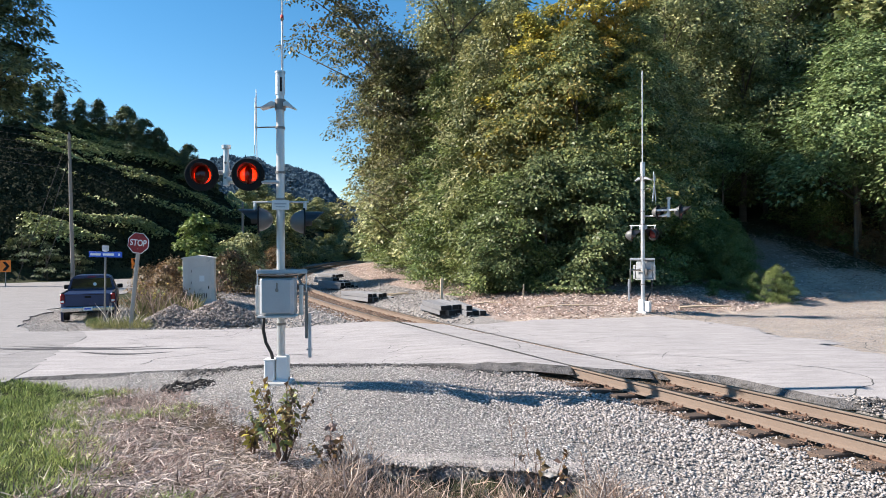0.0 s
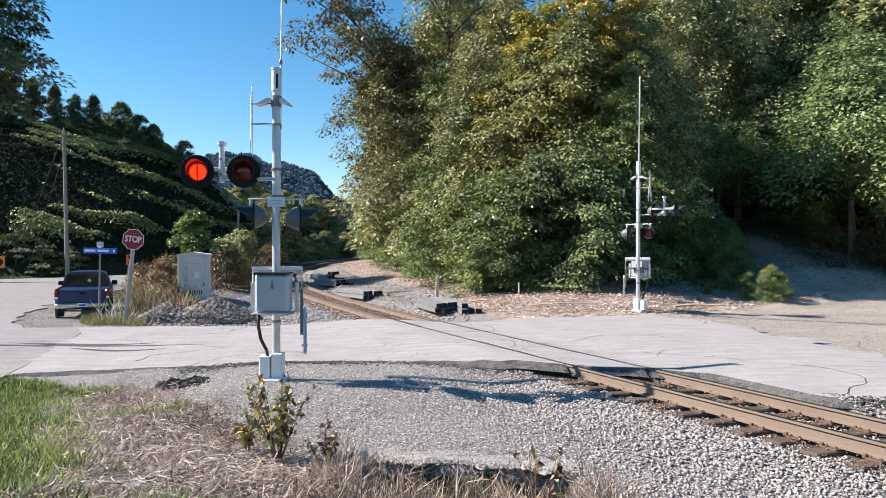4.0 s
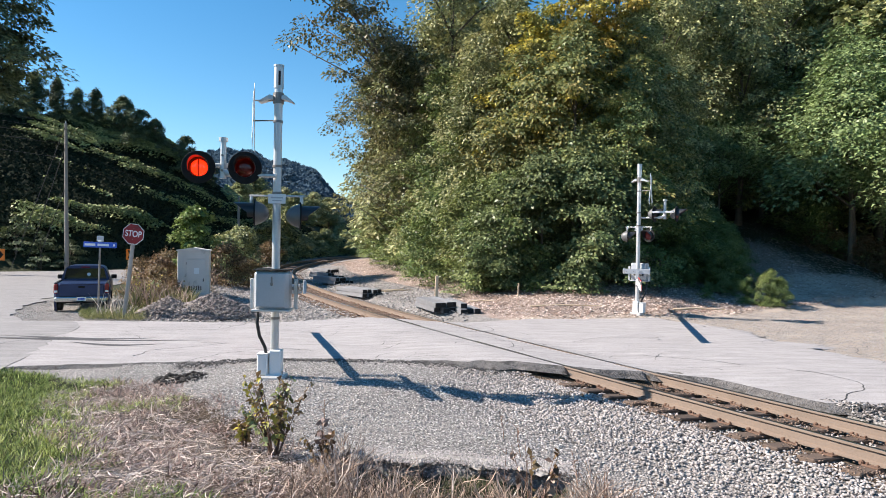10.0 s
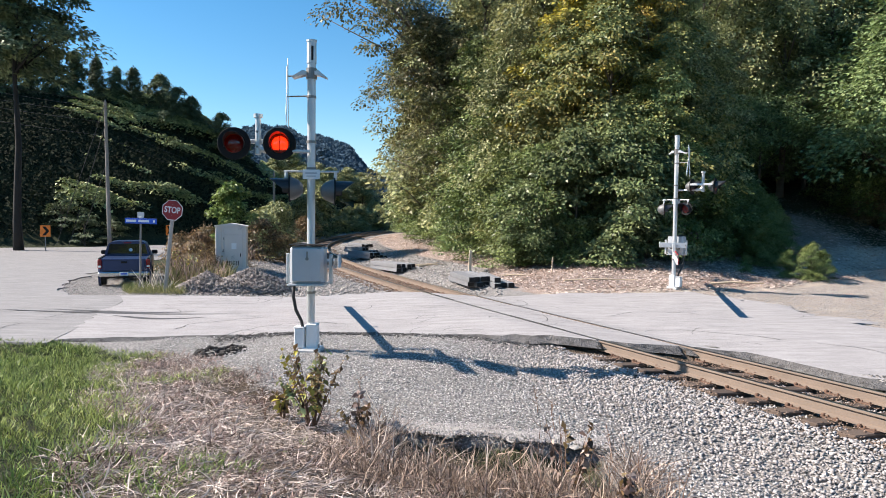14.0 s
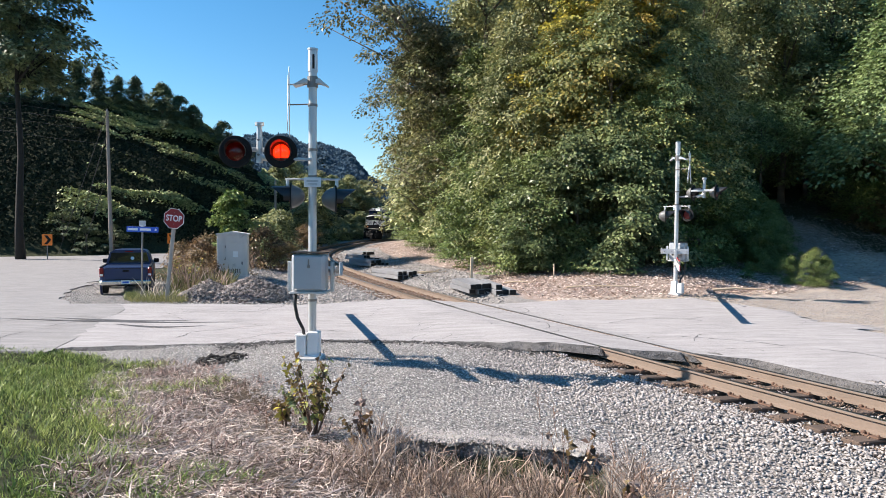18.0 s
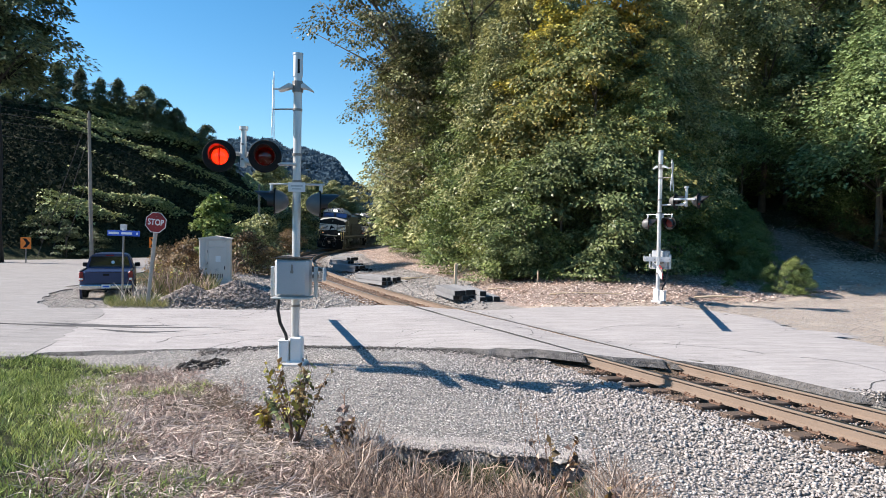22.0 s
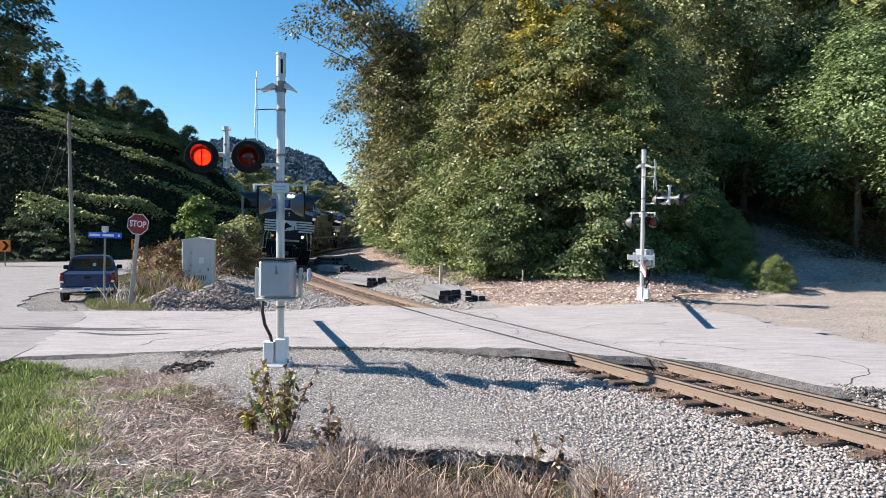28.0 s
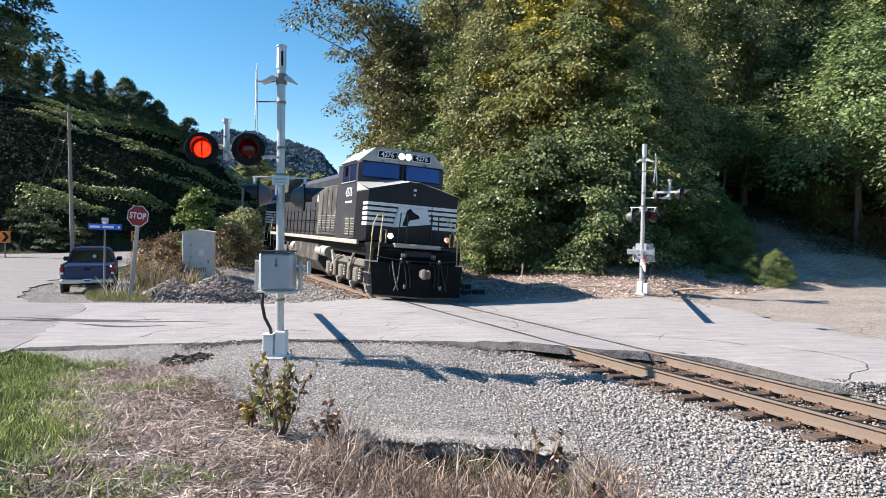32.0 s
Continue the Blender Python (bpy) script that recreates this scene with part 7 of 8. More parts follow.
x, y = scatter(20000, 9, 25, 25, 45, lambda x, y: (np.abs(x - lane_x(y)) < 3.8) & (y > far_edge(x)))
stones("lane_gravel", np.stack([x, y, height(x, y)], 1), 0.012 + 0.03 * rng.random(len(x)) ** 2, STONE_DARK, "stones and dirt on the dirt lane", 70)
# dug-up clod beside the road
clod = thing("dirt_clod", pose(-4.5, 12.0, ground_at(-4.5, 12.0) + 0.02), "clod of black dug-up soil and asphalt", "dirt clod")
k = 420
a, r = rng.random(k) * 2 * math.pi, np.sqrt(rng.random(k))
side = np.where(rng.random(k) < 0.55, -0.15, 0.17)
pts = np.stack([side + 0.27 * r * np.cos(a), 0.6 * side + 0.40 * r * np.sin(a), 0.11 * (1 - r) ** 1.5 + 0.02 * rng.random(k)], 1)
SOIL = material("black_soil", (0.045, 0.04, 0.036), 0.95, spread=0.2, scale=8, bump=0.4, by_island=0.6)
stones("loose_soil", pts, 0.010 + 0.055 * rng.random(k) ** 2.5, SOIL, "black lumps", 67, parent=clod)

# turf
def on_turf(x, y):
    w = wob(x, y)
    return (y < bank_toe(x) + 0.2 + w * 0.6) & (x + 5.6 - 0.52 * np.clip(10.5 - y, 0, 9) + w < 0.25)


def blades(name, x, y, length, lift, mat, label, width, z_off=-0.02, lean=None):
    k = len(x)
    P = np.stack([x, y, height(x, y) + z_off], 1)
    D = unit(rng, k) * np.array([1, 1, 0.0])
    D[:, 2] = lift
    if lean is not None:
        D += lean
    N = unit(rng, k)
    me = leaf_mesh(name, P, D, N, length, mat, width)
    return tagged(new(name, me), label, kind="stuff")


x, y = scatter(330000, -11, 0, 2.2, 13.2, lambda x, y: on_turf(x, y) & (x / y > -0.85) & on_turf(x + 0.9 * rng.random(len(x)) ** 2, y) & (wob(x, y, 9.0, 1.0) + 0.5 * rng.random(len(x)) > 0.15))
blades("grass", x, y, (0.035 + 0.080 * rng.random(len(x)) ** 1.5) * (1 + 0.5 * smooth(0.0, 0.4, wob(x, y, 1.3, 1.0))), 0.6 + 1.3 * rng.random(len(x)), GRASS, "uncut green grass on the bank", 0.044)
x, y = scatter(60000, -60, -9, 6, 12.4, lambda x, y: (x / y < -0.55) & (x / y > -1.0) & (y > 9.0) & (x > -14))
blades("grass_verge", x, y, 0.10 + 0.16 * rng.random(len(x)), 0.9 + rng.random(len(x)), GRASS, "green grass along the road's edge", 0.05)


def on_dry(x, y):
    w = wob(x, y)
    return (y < bank_toe(x) + 0.35 + w) & ~on_turf(x + 0.45, y) & (np.abs(x / y) < 0.85)


x, y = scatter(150000, -9, 4, 2.4, 12, lambda x, y: on_dry(x, y) & (wob(x, y, 7.0, 1.0) + 0.6 * rng.random(len(x)) > 0.18))
ok = rng.random(len(x)) < 0.25 + 0.75 * smooth(-0.2, 0.9, bank_toe(x) - y)
x, y = x[ok], y[ok]
clumped = smooth(-0.1, 0.5, wob(x, y, 2.2, 1.0))
blades("dry_grass", x, y, 0.07 + 0.20 * rng.random(len(x)), 0.0 + (0.12 + 0.45 * clumped) * rng.random(len(x)) ** 2, STRAW, "matted dry straw-coloured grass", 0.019, 0.01)
x, y = scatter(60000, -9, 3, 2.4, 12, lambda x, y: on_dry(x, y) & (wob(x, y, 1.4, 1.0) + 0.5 * wob(x, y, 5.0, 1.0) > 0.02))
blades("brown_grass", x, y, 0.05 + 0.11 * rng.random(len(x)), 0.3 + rng.random(len(x)), BROWN_GRASS, "withered brown tufts in the straw", 0.04, 0.0)
x, y = scatter(60000, -7, 2, 2.4, 11, lambda x, y: on_dry(x, y) & (wob(x, y, 0.9, 1.0) + 0.4 * wob(x, y, 4.0, 1.0) > 0.26 + 0.12 * (x + 5.6 - 0.52 * np.clip(10.5 - y, 0, 9))) & (x < -1.7))
blades("green_tufts", x, y, 0.04 + 0.09 * rng.random(len(x)), 0.4 + rng.random(len(x)), GRASS, "green tufts left in the straw", 0.045, 0.0)
x, y = scatter(2600, -6, 3, 3.0, 9.5, lambda x, y: on_dry(x, y) & (wob(x, y, 1.7, 1.0) > 0.2))
blades("dry_tufts", x, y, 0.12 + 0.20 * rng.random(len(x)), 1.1 + rng.random(len(x)), STRAW, "upright tufts of dry grass", 0.022)
# thin cover close to where one stands
x, y = scatter(30000, -8, 5, -4, 2.6, lambda x, y: x < -0.9 + 0.4 * wob(x, y))
blades("bank_grass", x, y, 0.05 + 0.09 * rng.random(len(x)), 0.5 + rng.random(len(x)), GRASS, "short green grass on top of the bank", 0.044)
x, y = scatter(30000, -1.5, 4, -4, 2.6, lambda x, y: x > -1.1 + 0.4 * wob(x, y))
blades("bank_straw", x, y, 0.08 + 0.18 * rng.random(len(x)), 0.4 * rng.random(len(x)) ** 2, STRAW, "dry straw on top of the bank", 0.019, 0.01)
# tall dead stems along the hollow
x, y = scatter(3000, -1.3, 2.2, 5.6, 7.7, lambda x, y: (y < bank_toe(x) + 0.35) & (wob(x, y, 1.2, 1.0) > -0.15))
blades("dead_stems", x, y, 0.12 + 0.32 * rng.random(len(x)) ** 2, 1.2 + 2 * rng.random(len(x)), BROWN_GRASS, "tall dead grass stems over the hollow", 0.010)
x, y = scatter(5600, -1.3, 1.9, 6.0, 7.75, lambda x, y: wob(x, y, 1.6, 1.0) > -0.25)
blades("dead_tangle", x, y, 0.14 + 0.34 * rng.random(len(x)), 0.1 + 1.6 * rng.random(len(x)) ** 1.5, BROWN_GRASS, "tangle of dead brown grass in the hollow", 0.012, 0.03)
x, y = scatter(500, -1.3, 1.7, 6.5, 7.7, lambda x, y: wob(x, y, 2.4, 1.0) > 0.0)
blades("pale_stems", x, y, 0.25 + 0.38 * rng.random(len(x)), 0.8 + 1.8 * rng.random(len(x)), STRAW, "pale dead stems standing in the hollow", 0.012)
# tufts at the verge by the signs
x, y = scatter(1500, -11.5, -8.0, 22.6, 28.5, lambda x, y: (wob(x, y, 0.7, 1.0) > -0.15) & (off_track(x, y) < -3.2) & (x / y > -0.447) & (x / y < -0.365))
blades("tall_dry_grass", x, y, 0.4 + 0.8 * rng.random(len(x)), 1.2 + 2 * rng.random(len(x)), BROWN_GRASS, "tall dry roadside grass", 0.012)
x, y = scatter(110, -10.5, -9.6, 20.7, 21.6, lambda x, y: np.hypot(x + 10.05, y - 21.1) < 0.5)
blades("leaning_dry_grass", x, y, 0.35 + 0.55 * rng.random(len(x)), 1.1 + rng.random(len(x)), STRAW, "pale dry grass leaning by the sign posts", 0.012)
x, y = scatter(4200, -11.6, -8.8, 20.2, 22.4, lambda x, y: wob(x, y, 0.8, 1.0) > -0.2)
blades("verge_grass", x, y, 0.10 + 0.22 * rng.random(len(x)), 0.6 + rng.random(len(x)), WEED_GREEN, "green weeds round the sign posts", 0.03)
x, y = scatter(16000, -24, -10, 27, 62, lambda x, y: (off_track(x, y) < -4.2) & (x / y > -0.43) & (x > np.interp(y, [26, 34, 46, 60], [-17.0, -18.6, -19.2, -19.6])) & (wob(x, y, 0.4, 1.0) > -0.1))
blades("far_brush", x, y, 0.5 + 0.8 * rng.random(len(x)), 1.0 + 2 * rng.random(len(x)), BROWN_GRASS, "dry brush between road and railway", 0.02)

x, y = scatter(3000, -11.5, -8.0, 22.6, 28.5, lambda x, y: (off_track(x, y) < -3.2) & (x / y > -0.45) & (x / y < -0.36))
blades("tall_green_weeds", x, y, 0.3 + 0.6 * rng.random(len(x)), 0.9 + 1.5 * rng.random(len(x)), WEED_GREEN, "tall half-green roadside weeds", 0.03)
# fallen leaves on the bank
x, y = scatter(42000, -9, 16, 20.5, 36, lambda x, y: (off_track(x, y) > 3.4 + 1.8 * smooth(26, 31, y)) & (y > far_edge(x) + 0.3 + wob(x, y)))
x2, y2 = scatter(30000, -14, 4, 36, 85, lambda x, y: (off_track(x, y) > 3.4 + 1.8 * smooth(70, 60, y)) & (off_track(x, y) < 11))
x3, y3 = scatter(9000, 9, 24, 25, 42, lambda x, y: (np.abs(x - lane_x(y)) < 4.5) & (y > far_edge(x)) & (wob(x, y, 0.8, 1.0) > -0.1))
x, y = np.concatenate([x, x2, x3]), np.concatenate([y, y2, y3])
k = len(x)
P = np.stack([x, y, height(x, y) + 0.015], 1)
N = unit(rng, k) * 0.55 + np.array([0, 0, 1.0])
D = unit(rng, k) * np.array([1, 1, 0.25])
me = leaf_mesh("fallen_leaves", P, D, N, 0.05 + 0.07 * rng.random(k), LITTER, 0.4)
tagged(new("fallen_leaves", me), "brown fallen leaves covering the bank", kind="stuff")


# vines over the hill: sagging sheets of leaves, the shade between put into dark leaf colour
def vine_cover(name, n, x0, x1, y0, y1, keep, leaf, lift, label, mat, pitch=0.4):
    x, y = scatter(n, x0, x1, y0, y1, keep)
    k = len(x)
    u = 0.56 * x + 0.83 * y

    def raised(x, y):
        h0, u = height(x, y), 0.56 * x + 0.83 * y
        bend = np.sin(0.31 * u + 0.2 * h0) + 0.7 * np.sin(0.83 * u - 0.5 * h0 + 1.3) + 0.5 * np.sin(1.9 * u + 0.9 * h0)
        step = (pitch * h0 + 0.8 * pitch * u + 0.11 * bend) % 1.0
        saw = np.where(step < 0.3, step / 0.3, 1 - (step - 0.3) / 0.7)
        return h0 + lift * (saw * (1 + 0.45 * np.sin(0.17 * u + 0.6 * h0)) + 0.12 * bend)

    P = np.stack([x, y, raised(x, y) - rng.random(k) ** 2 * 0.5 * lift], 1)
    e = 0.3
    nx = -(raised(x + e, y) - raised(x - e, y)) / (2 * e)
    ny = -(raised(x, y + e) - raised(x, y - e)) / (2 * e)
    S = np.stack([nx, ny, np.ones(k)], 1)
    S /= np.linalg.norm(S, axis=1, keepdims=True)
    N = S * 1.0 + unit(rng, k) * 0.16
    D = np.stack([nx, ny, -np.ones(k) * 0.5], 1) + unit(rng, k) * 0.8
    me = leaf_mesh(name, P, D, N, leaf * (0.6 + 0.8 * rng.random(k)), mat, 0.42)
    return tagged(new(name, me), label, kind="stuff")


def on_hill(x, y):
    return (height(x, y) > 0.5) & (x / y > -0.95) & (off_track(x, y) < -5)


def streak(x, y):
    """1 on the crests of the vine folds that run down along the hill's shoulder, coloured as sunlit, 0 in the painted
    shade between.
    """
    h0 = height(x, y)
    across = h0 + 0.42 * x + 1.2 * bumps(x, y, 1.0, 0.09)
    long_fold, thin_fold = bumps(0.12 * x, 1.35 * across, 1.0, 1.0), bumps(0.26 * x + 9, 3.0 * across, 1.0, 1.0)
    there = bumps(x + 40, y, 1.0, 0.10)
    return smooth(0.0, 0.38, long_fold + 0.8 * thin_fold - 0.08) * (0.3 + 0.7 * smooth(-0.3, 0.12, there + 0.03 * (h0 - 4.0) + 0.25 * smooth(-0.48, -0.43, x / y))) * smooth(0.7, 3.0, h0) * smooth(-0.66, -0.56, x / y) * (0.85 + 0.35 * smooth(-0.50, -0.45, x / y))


# dark leaves turned away from the sun paint the hill's shade
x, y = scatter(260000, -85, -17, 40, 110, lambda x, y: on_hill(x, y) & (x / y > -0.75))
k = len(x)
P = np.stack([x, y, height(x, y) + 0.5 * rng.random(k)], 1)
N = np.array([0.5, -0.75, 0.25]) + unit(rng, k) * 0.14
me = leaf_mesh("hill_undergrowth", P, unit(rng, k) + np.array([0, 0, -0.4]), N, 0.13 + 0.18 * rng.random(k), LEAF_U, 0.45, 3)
tagged(new("hill_undergrowth", me), "climbing vines smothering the hillside, shade put into their dark colour", kind="stuff")
# bright leaves turned to the sun paint the lit streaks
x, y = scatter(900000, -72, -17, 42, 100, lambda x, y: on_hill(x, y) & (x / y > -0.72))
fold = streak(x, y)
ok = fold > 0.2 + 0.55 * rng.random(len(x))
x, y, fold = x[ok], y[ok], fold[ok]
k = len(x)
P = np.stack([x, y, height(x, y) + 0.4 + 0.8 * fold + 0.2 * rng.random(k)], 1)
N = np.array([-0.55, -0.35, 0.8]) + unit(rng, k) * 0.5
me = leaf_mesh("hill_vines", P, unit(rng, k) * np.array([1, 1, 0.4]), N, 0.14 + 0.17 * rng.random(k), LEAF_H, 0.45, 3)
tagged(new("hill_vines", me), "crests of the vines on the hillside, sunlight put into their pale colour", kind="stuff")
vine_cover("slope_vines", 36000, 17, 34, 26, 50, lambda x, y: (height(x, y) > 0.6) & (x - lane_x(y) > 3.9), 0.24, 0.8, "green vines over the slope beside the lane", LEAF_B)


# flowering weed in the gravel, reddish and yellow leaves
def weed(x, y, h, n, seed, label, mats=(LEAF_Y, LEAF_R)):
    rg = np.random.default_rng(seed)
    root = thing("weed", pose(x, y, ground_at(x, y) - 0.03), label, "weed", "weeds at the gravel's edge")
    for i in range(n):
        a, r = rg.random() * 6.28, h * (0.08 + 0.42 * rg.random())
        hh = h * (0.6 + 0.5 * rg.random())
        tip = Vector((r * math.cos(a), r * math.sin(a), hh))
        stem = part("stem", Geo().pipe([(0.02 * math.cos(a), 0.02 * math.sin(a), 0), tip * 0.5 + Vector((0, 0, 0.05 * h)), tip], [0.007, 0.005, 0.002], 5), TWIG, root)
        k = 15
        t = 0.35 + 0.65 * rg.random(k)
        P = np.array([tuple(tip * float(q)) for q in t])
        D = unit(rg, k) + np.array([0, 0, -0.2])
        me = leaf_mesh("leaves", P, D, unit(rg, k) + np.array([0, 0, 0.8]), 0.045 + 0.07 * rg.random(k), mats[i % len(mats)], 0.30)
        part("leaves", me, mats[0], stem)


weed(-1.86, 7.9, 0.98, 26, 71, "knee-high weed with yellow-green and reddish leaves", (LEAF_R, LEAF_Y, LEAF_B, LEAF_R))
weed(-1.25, 7.5, 0.55, 8, 72, "small dry weed with brown leaves", (LEAF_R, BROWN_GRASS))
weed(-2.3, 8.2, 0.5, 7, 73, "small twiggy weed in straw", (LEAF_R, LEAF_Y))
weed(0.95, 6.6, 0.95, 6, 74, "tall reddish dead weed stalks", (LEAF_R, BROWN_GRASS))
weed(1.35, 5.9, 0.5, 6, 75, "dry brown weed at the ballast's edge", (LEAF_R, BROWN_GRASS))
weed(-10.0, 23.6, 1.5, 12, 76, "tall roadside weed with yellow flowers", (LEAF_Y, LEAF_A))


# tall dead stalks over the gravel
DEAD_STALK = material("dead_stalk", (0.20, 0.115, 0.075), 0.85, spread=0.2, scale=10, bump=0.1)
rg = random.Random(81)
for x, y, h in [(0.75, 7.3, 0.75), (0.95, 7.0, 0.95), (1.15, 7.2, 0.6), (1.3, 6.6, 0.7), (1.55, 6.3, 0.5), (0.5, 6.7, 0.6), (1.75, 6.0, 0.55), (0.1, 6.6, 0.5), (-0.4, 6.8, 0.45), (-2.1, 8.3, 0.6), (-1.3, 7.9, 0.7), (-2.4, 7.8, 0.5), (1.05, 8.3, 0.45), (0.9, 9.0, 0.4), (-0.7, 7.0, 0.5), (-0.2, 7.1, 0.42), (0.25, 6.9, 0.55), (0.55, 7.2, 0.6), (0.85, 6.7, 0.8), (1.0, 7.5, 0.55), (1.2, 6.9, 0.85), (1.45, 7.0, 0.7), (1.7, 6.7, 0.55), (2.0, 6.4, 0.5), (1.6, 7.6, 0.4), (-1.0, 7.3, 0.5)]:
    root = thing("dead_weed", pose(x, y, ground_at(x, y) - 0.03, 0, 0, rg.uniform(0, 360)), "dead reddish-brown weed stalk with bare twigs", "weed", "dead weeds by the ballast")
    top = Vector((rg.uniform(-0.12, 0.12), rg.uniform(-0.08, 0.08), h))
    part("stem", Geo().pipe([(0, 0, 0), top * 0.5 + Vector((0.02, 0.01, 0)), top], [0.006, 0.004, 0.002], 5), DEAD_STALK, root)
    for _ in range(5):
        q = rg.uniform(0.3, 0.9)
        tip = top * q + Vector((rg.uniform(-0.16, 0.16), rg.uniform(-0.12, 0.12), rg.uniform(0.04, 0.16)))
        part("twig", Geo().pipe([top * q, (top * q + tip) / 2 + Vector((0, 0, 0.01)), tip], [0.003, 0.0025, 0.0015], 4), DEAD_STALK, root)


# pale crust of caked gravel over the hollow: a thin lip with a ragged edge
crust = thing("gravel_crust", pose(0, 0, 0), "pale caked gravel crust over a dark washed-out hollow", "gravel crust")
rg = random.Random(15)
edges = [-1.0, -0.66, -0.3, 0.05, 0.4, 0.72, 1.15, 1.62]
for xa, xb in zip(edges, edges[1:]):
    geo, n, m = Geo(), 9, 5
    bite = [0.08 * rg.random() + 0.27 * abs(math.sin(4.3 * (xa + (xb - xa) * i / (n - 1)) + 1)) for i in range(n)]
    for low in (0, 1):
        vs = []
        for j in range(m):
            for i in range(n):
                px = xa + (xb - xa) * i / (n - 1) + (0.004 if i == 0 else -0.004 if i == n - 1 else 0)
                py = 8.14 - (0.40 - bite[i]) * j / (m - 1) + low * 0.02
                vs.append((px, py, ground_at(px, 8.2) + 0.004 - 0.03 * (j / (m - 1)) ** 2 - low * (0.012 + 0.03 * (1 - j / (m - 1))) + 0.012 * rg.random()))
        fs = [(j * n + i, j * n + i + 1, (j + 1) * n + i + 1, (j + 1) * n + i) for j in range(m - 1) for i in range(n - 1)]
        geo.add(vs, [tuple(reversed(f)) for f in fs] if not low else fs)
    k = n * m
    e = (m - 1) * n
    geo.add([], [(e + i - len(geo.v), e + i + 1 - len(geo.v), k + e + i + 1 - len(geo.v), k + e + i - len(geo.v)) for i in range(n - 1)])
    part("slab", geo, CRUST, crust, fix=True)
x = -1.05 + 2.7 * rng.random(6000)
y = 7.78 + 0.5 * rng.random(len(x)) ** 0.7 + 0.10 * np.abs(np.sin(3.3 * x + 1))
stones("crust_gravel", np.stack([x, y, height(x, np.full_like(x, 8.2)) + 0.004], 1), 0.008 + 0.014 * rng.random(len(x)), STONE, "fine pale gravel on the crust", 68)

# woods on the far ridge, the haze of distance put into the leaf colour
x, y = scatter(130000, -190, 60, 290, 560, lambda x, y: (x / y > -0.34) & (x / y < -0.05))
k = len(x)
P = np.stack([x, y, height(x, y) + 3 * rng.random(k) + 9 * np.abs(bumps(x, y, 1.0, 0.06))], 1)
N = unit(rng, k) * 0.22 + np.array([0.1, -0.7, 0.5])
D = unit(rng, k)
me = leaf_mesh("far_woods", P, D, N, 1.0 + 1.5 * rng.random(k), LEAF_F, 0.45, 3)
tagged(new("far_woods", me), "wooded ridge in the distance, haze put into its bluish colour", kind="stuff")


# ---- movement ----
# seconds and raised angle of the two gates
DROP_NEAR = [(0, 87.2), (2.8, 87.2), (3.5, 77.5), (4.5, 59.1), (5.5, 45.6), (6, 40.4), (6.5, 36.3), (7, 32.2), (7.5, 26.1), (8, 17.9), (8.5, 9.7), (9, 1.5), (9.6, -5.6), (10.2, -5.0), (11, -5.6), (32, -5.6)]
DROP_FAR = [(0, 88), (2.6, 88), (3.5, 72), (4.5, 55), (5.5, 42), (6, 36), (6.5, 31), (7, 26), (7.5, 20), (8, 14), (8.5, 8.5), (9, 3.5), (9.5, 1.3), (32, 1.3)]
# seconds and how far away the front of the train is, measured across the valley
TRAIN = [(19, 95.5), (21, 83.8), (23, 72.3), (25, 60.6), (28, 43.0), (29, 37.5), (30, 31.9), (31, 26.35), (32, 20.35)]


# seconds at which the flash goes over to the left and to the right ditch light in turn
DITCH_TURNS = [19.9, 20.5, 21.1, 21.7, 22.3, 22.9, 23.5, 24.1, 24.7, 25.3, 25.9, 26.5, 27.1, 27.6, 28.1, 28.6, 29.15, 30.05, 30.65, 31.25, 31.6]


def unit_pose(s):
    """A locomotive whose front stands s metres along the track, on the chord between its bogies."""
    a, _ = on_track(s + 5.0)
    b, _ = on_track(s + 17.6)
    h = (b - a) / np.linalg.norm(b - a)
    o = a - h * 5.0
    turn = math.degrees(math.atan2(-h[0], h[1]))
    return pose(o[0], o[1], 0.052, 0, 0, turn) @ pose(0, 0, 0, 0, math.degrees(math.atan(0.066)), 0)


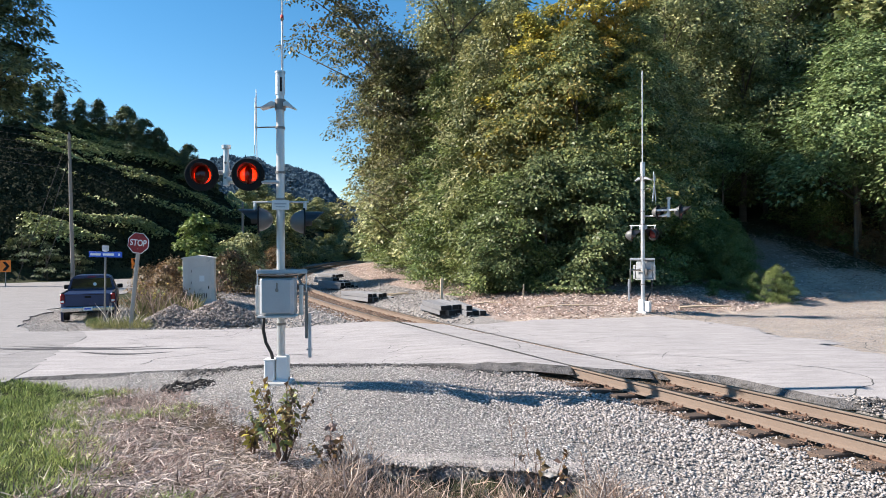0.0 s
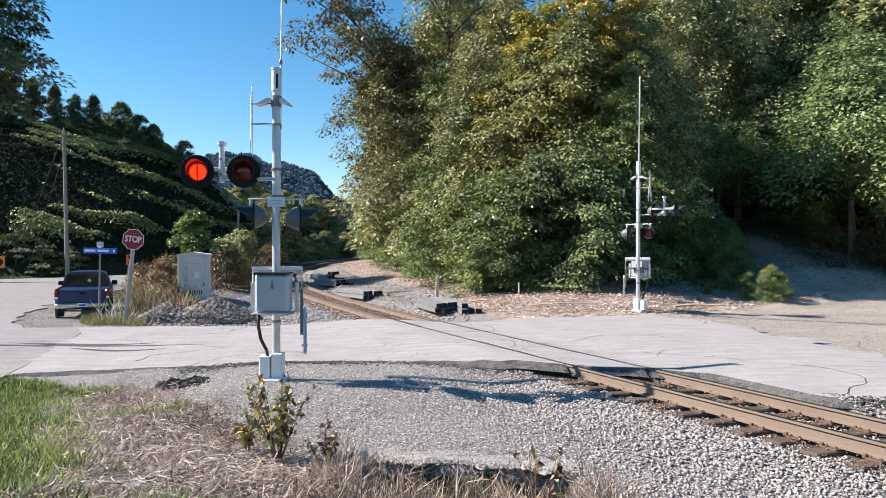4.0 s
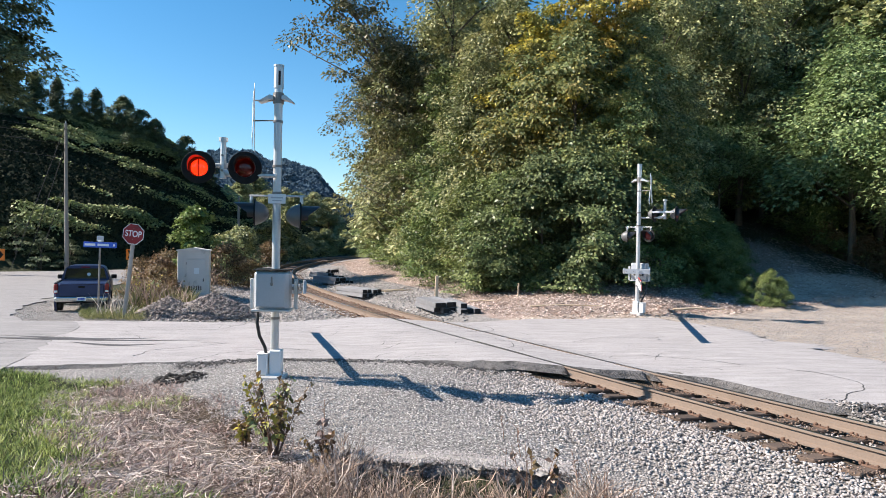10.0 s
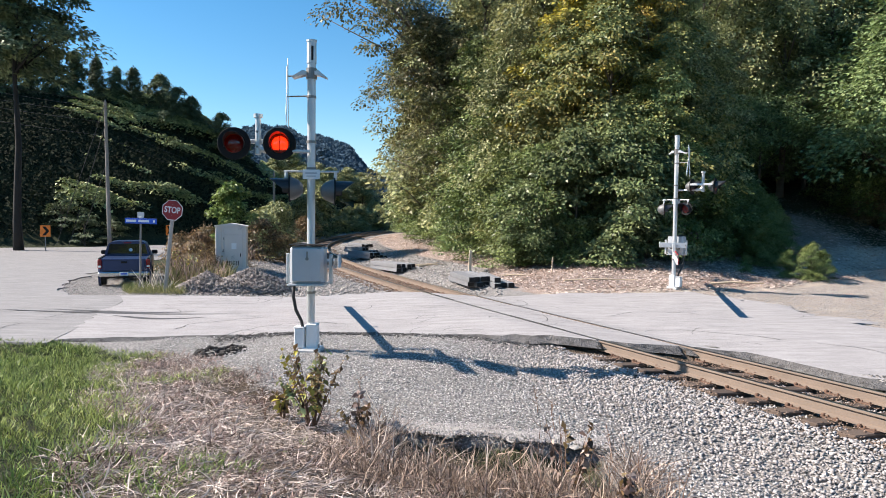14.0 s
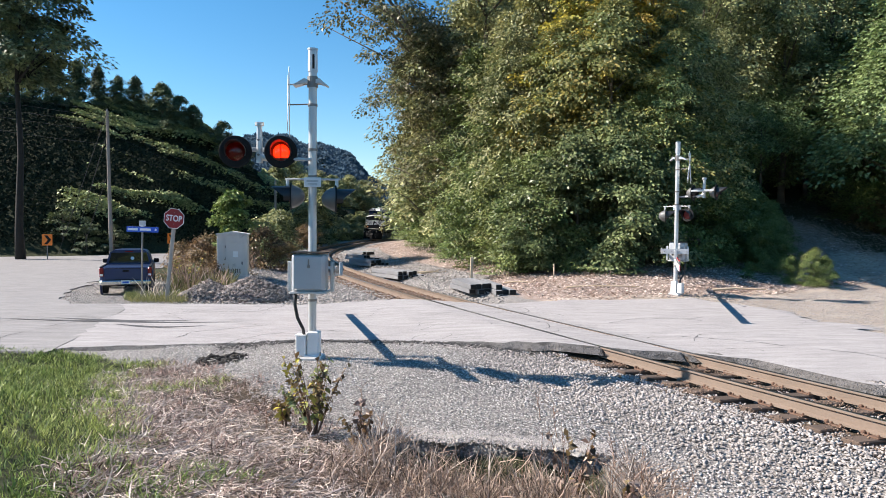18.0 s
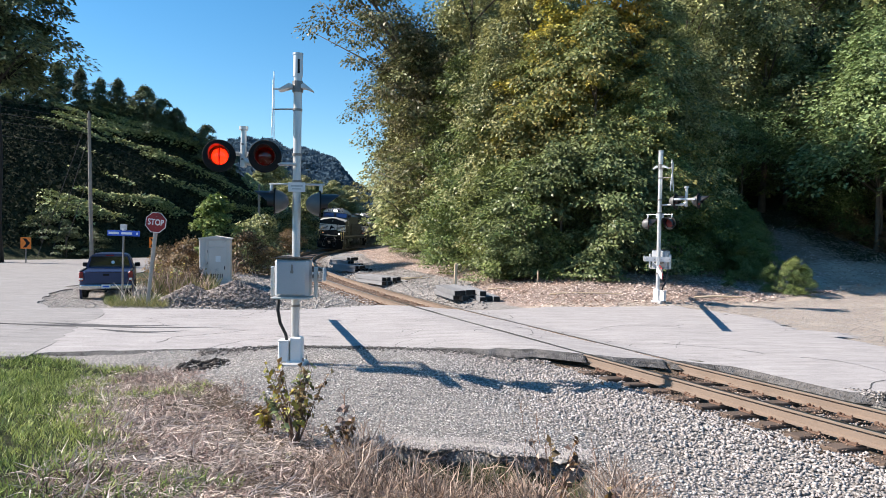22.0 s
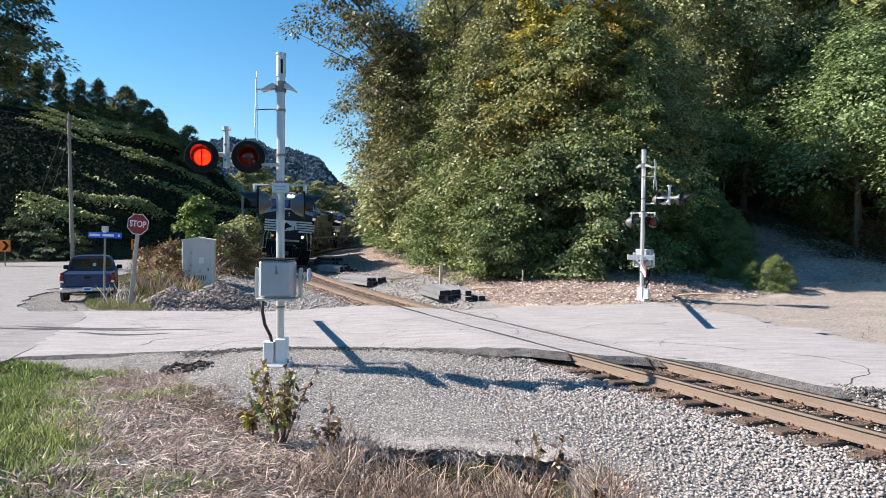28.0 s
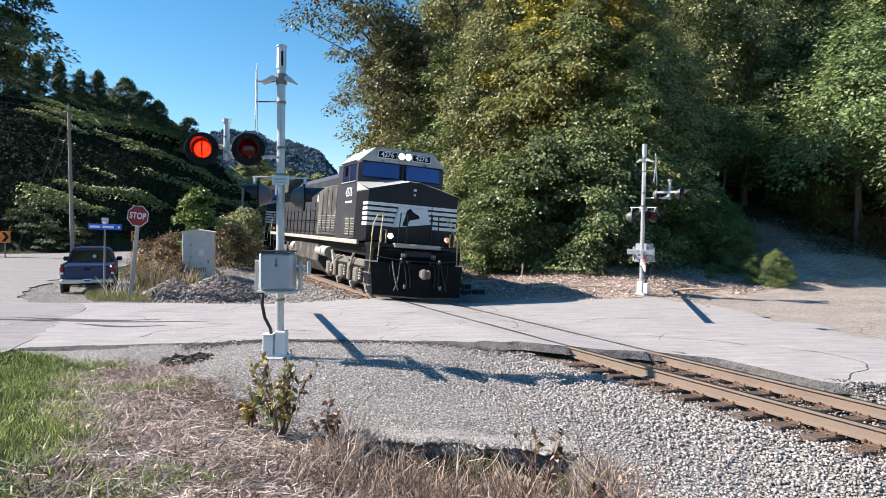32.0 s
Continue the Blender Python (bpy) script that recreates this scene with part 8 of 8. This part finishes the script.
def motions():
    for gate, rows, base in ((gate_near, DROP_NEAR, gate_near.matrix_basis.copy()), (gate_far, DROP_FAR, gate_far.matrix_basis.copy())):
        walk(gate, [(t, base @ pose(0, 0, 0, a)) for t, a in rows])
    # flashers: every 0.605 s the added shutters change over, in place of lamps switching
    for ob, lit_first in zip(near_shutters, (True, False)):
        rest, rows = ob.matrix_basis.copy(), []
        state = not lit_first
        rows.append((0.0, rest @ pose(0, 0, 0, 0, 0, -60 if not lit_first else -35)))
        for k in range(0, 54):
            t = 0.02 + 0.605 * k
            now = (k % 2 == 0) == lit_first
            if t + 0.05 < 32:
                if t - 0.03 > 0.1:
                    rows.append((t - 0.03, rest @ pose(0, 0, 0, 0, 0, 0 if now else -89)))
                rows.append((t + 0.05, rest @ pose(0, 0, 0, 0, 0, -89 if now else 0)))
        rows.append((32.0, rest @ pose(0, 0, 0, 0, 0, -89 if lit_first else 0)))
        walk(ob, rows)
    # ditch lights of the leading unit flash in turn, by the added discs before their lenses
    caps = sorted((o for o in loco_lead.children_recursive if o.name.startswith("lens_shutter")), key=lambda o: o.matrix_basis.translation.x)
    for ob, side in zip(caps, (0, 1)):
        rest = ob.matrix_basis.copy()
        rows = [(0.0, rest @ pose(0, 0, 0, 0, 0, -89 if side else 0))]
        for k, t in enumerate(DITCH_TURNS):
            left = k % 2 == 0
            lit = left if side == 0 else not left
            rows.append((t - 0.04, rest @ pose(0, 0, 0, 0, 0, 0 if lit else -89)))
            rows.append((t + 0.04, rest @ pose(0, 0, 0, 0, 0, -89 if lit else 0)))
        rows.append((32.0, rest @ pose(0, 0, 0, 0, 0, 0 if side else -89)))
        walk(ob, rows)
    s_rows = [(t, track_at_y(y)) for t, y in TRAIN]
    speed = (s_rows[0][1] - s_rows[2][1]) / 4.0
    far = [(t, s_rows[0][1] + speed * (19 - t)) for t in (0, 4, 8, 12, 16)]
    for ob, lag in ((loco_lead, 0.0), (loco_next, 22.6), (loco_third, 45.2)):
        walk(ob, [(t, unit_pose(s + lag)) for t, s in far + s_rows])


motions()
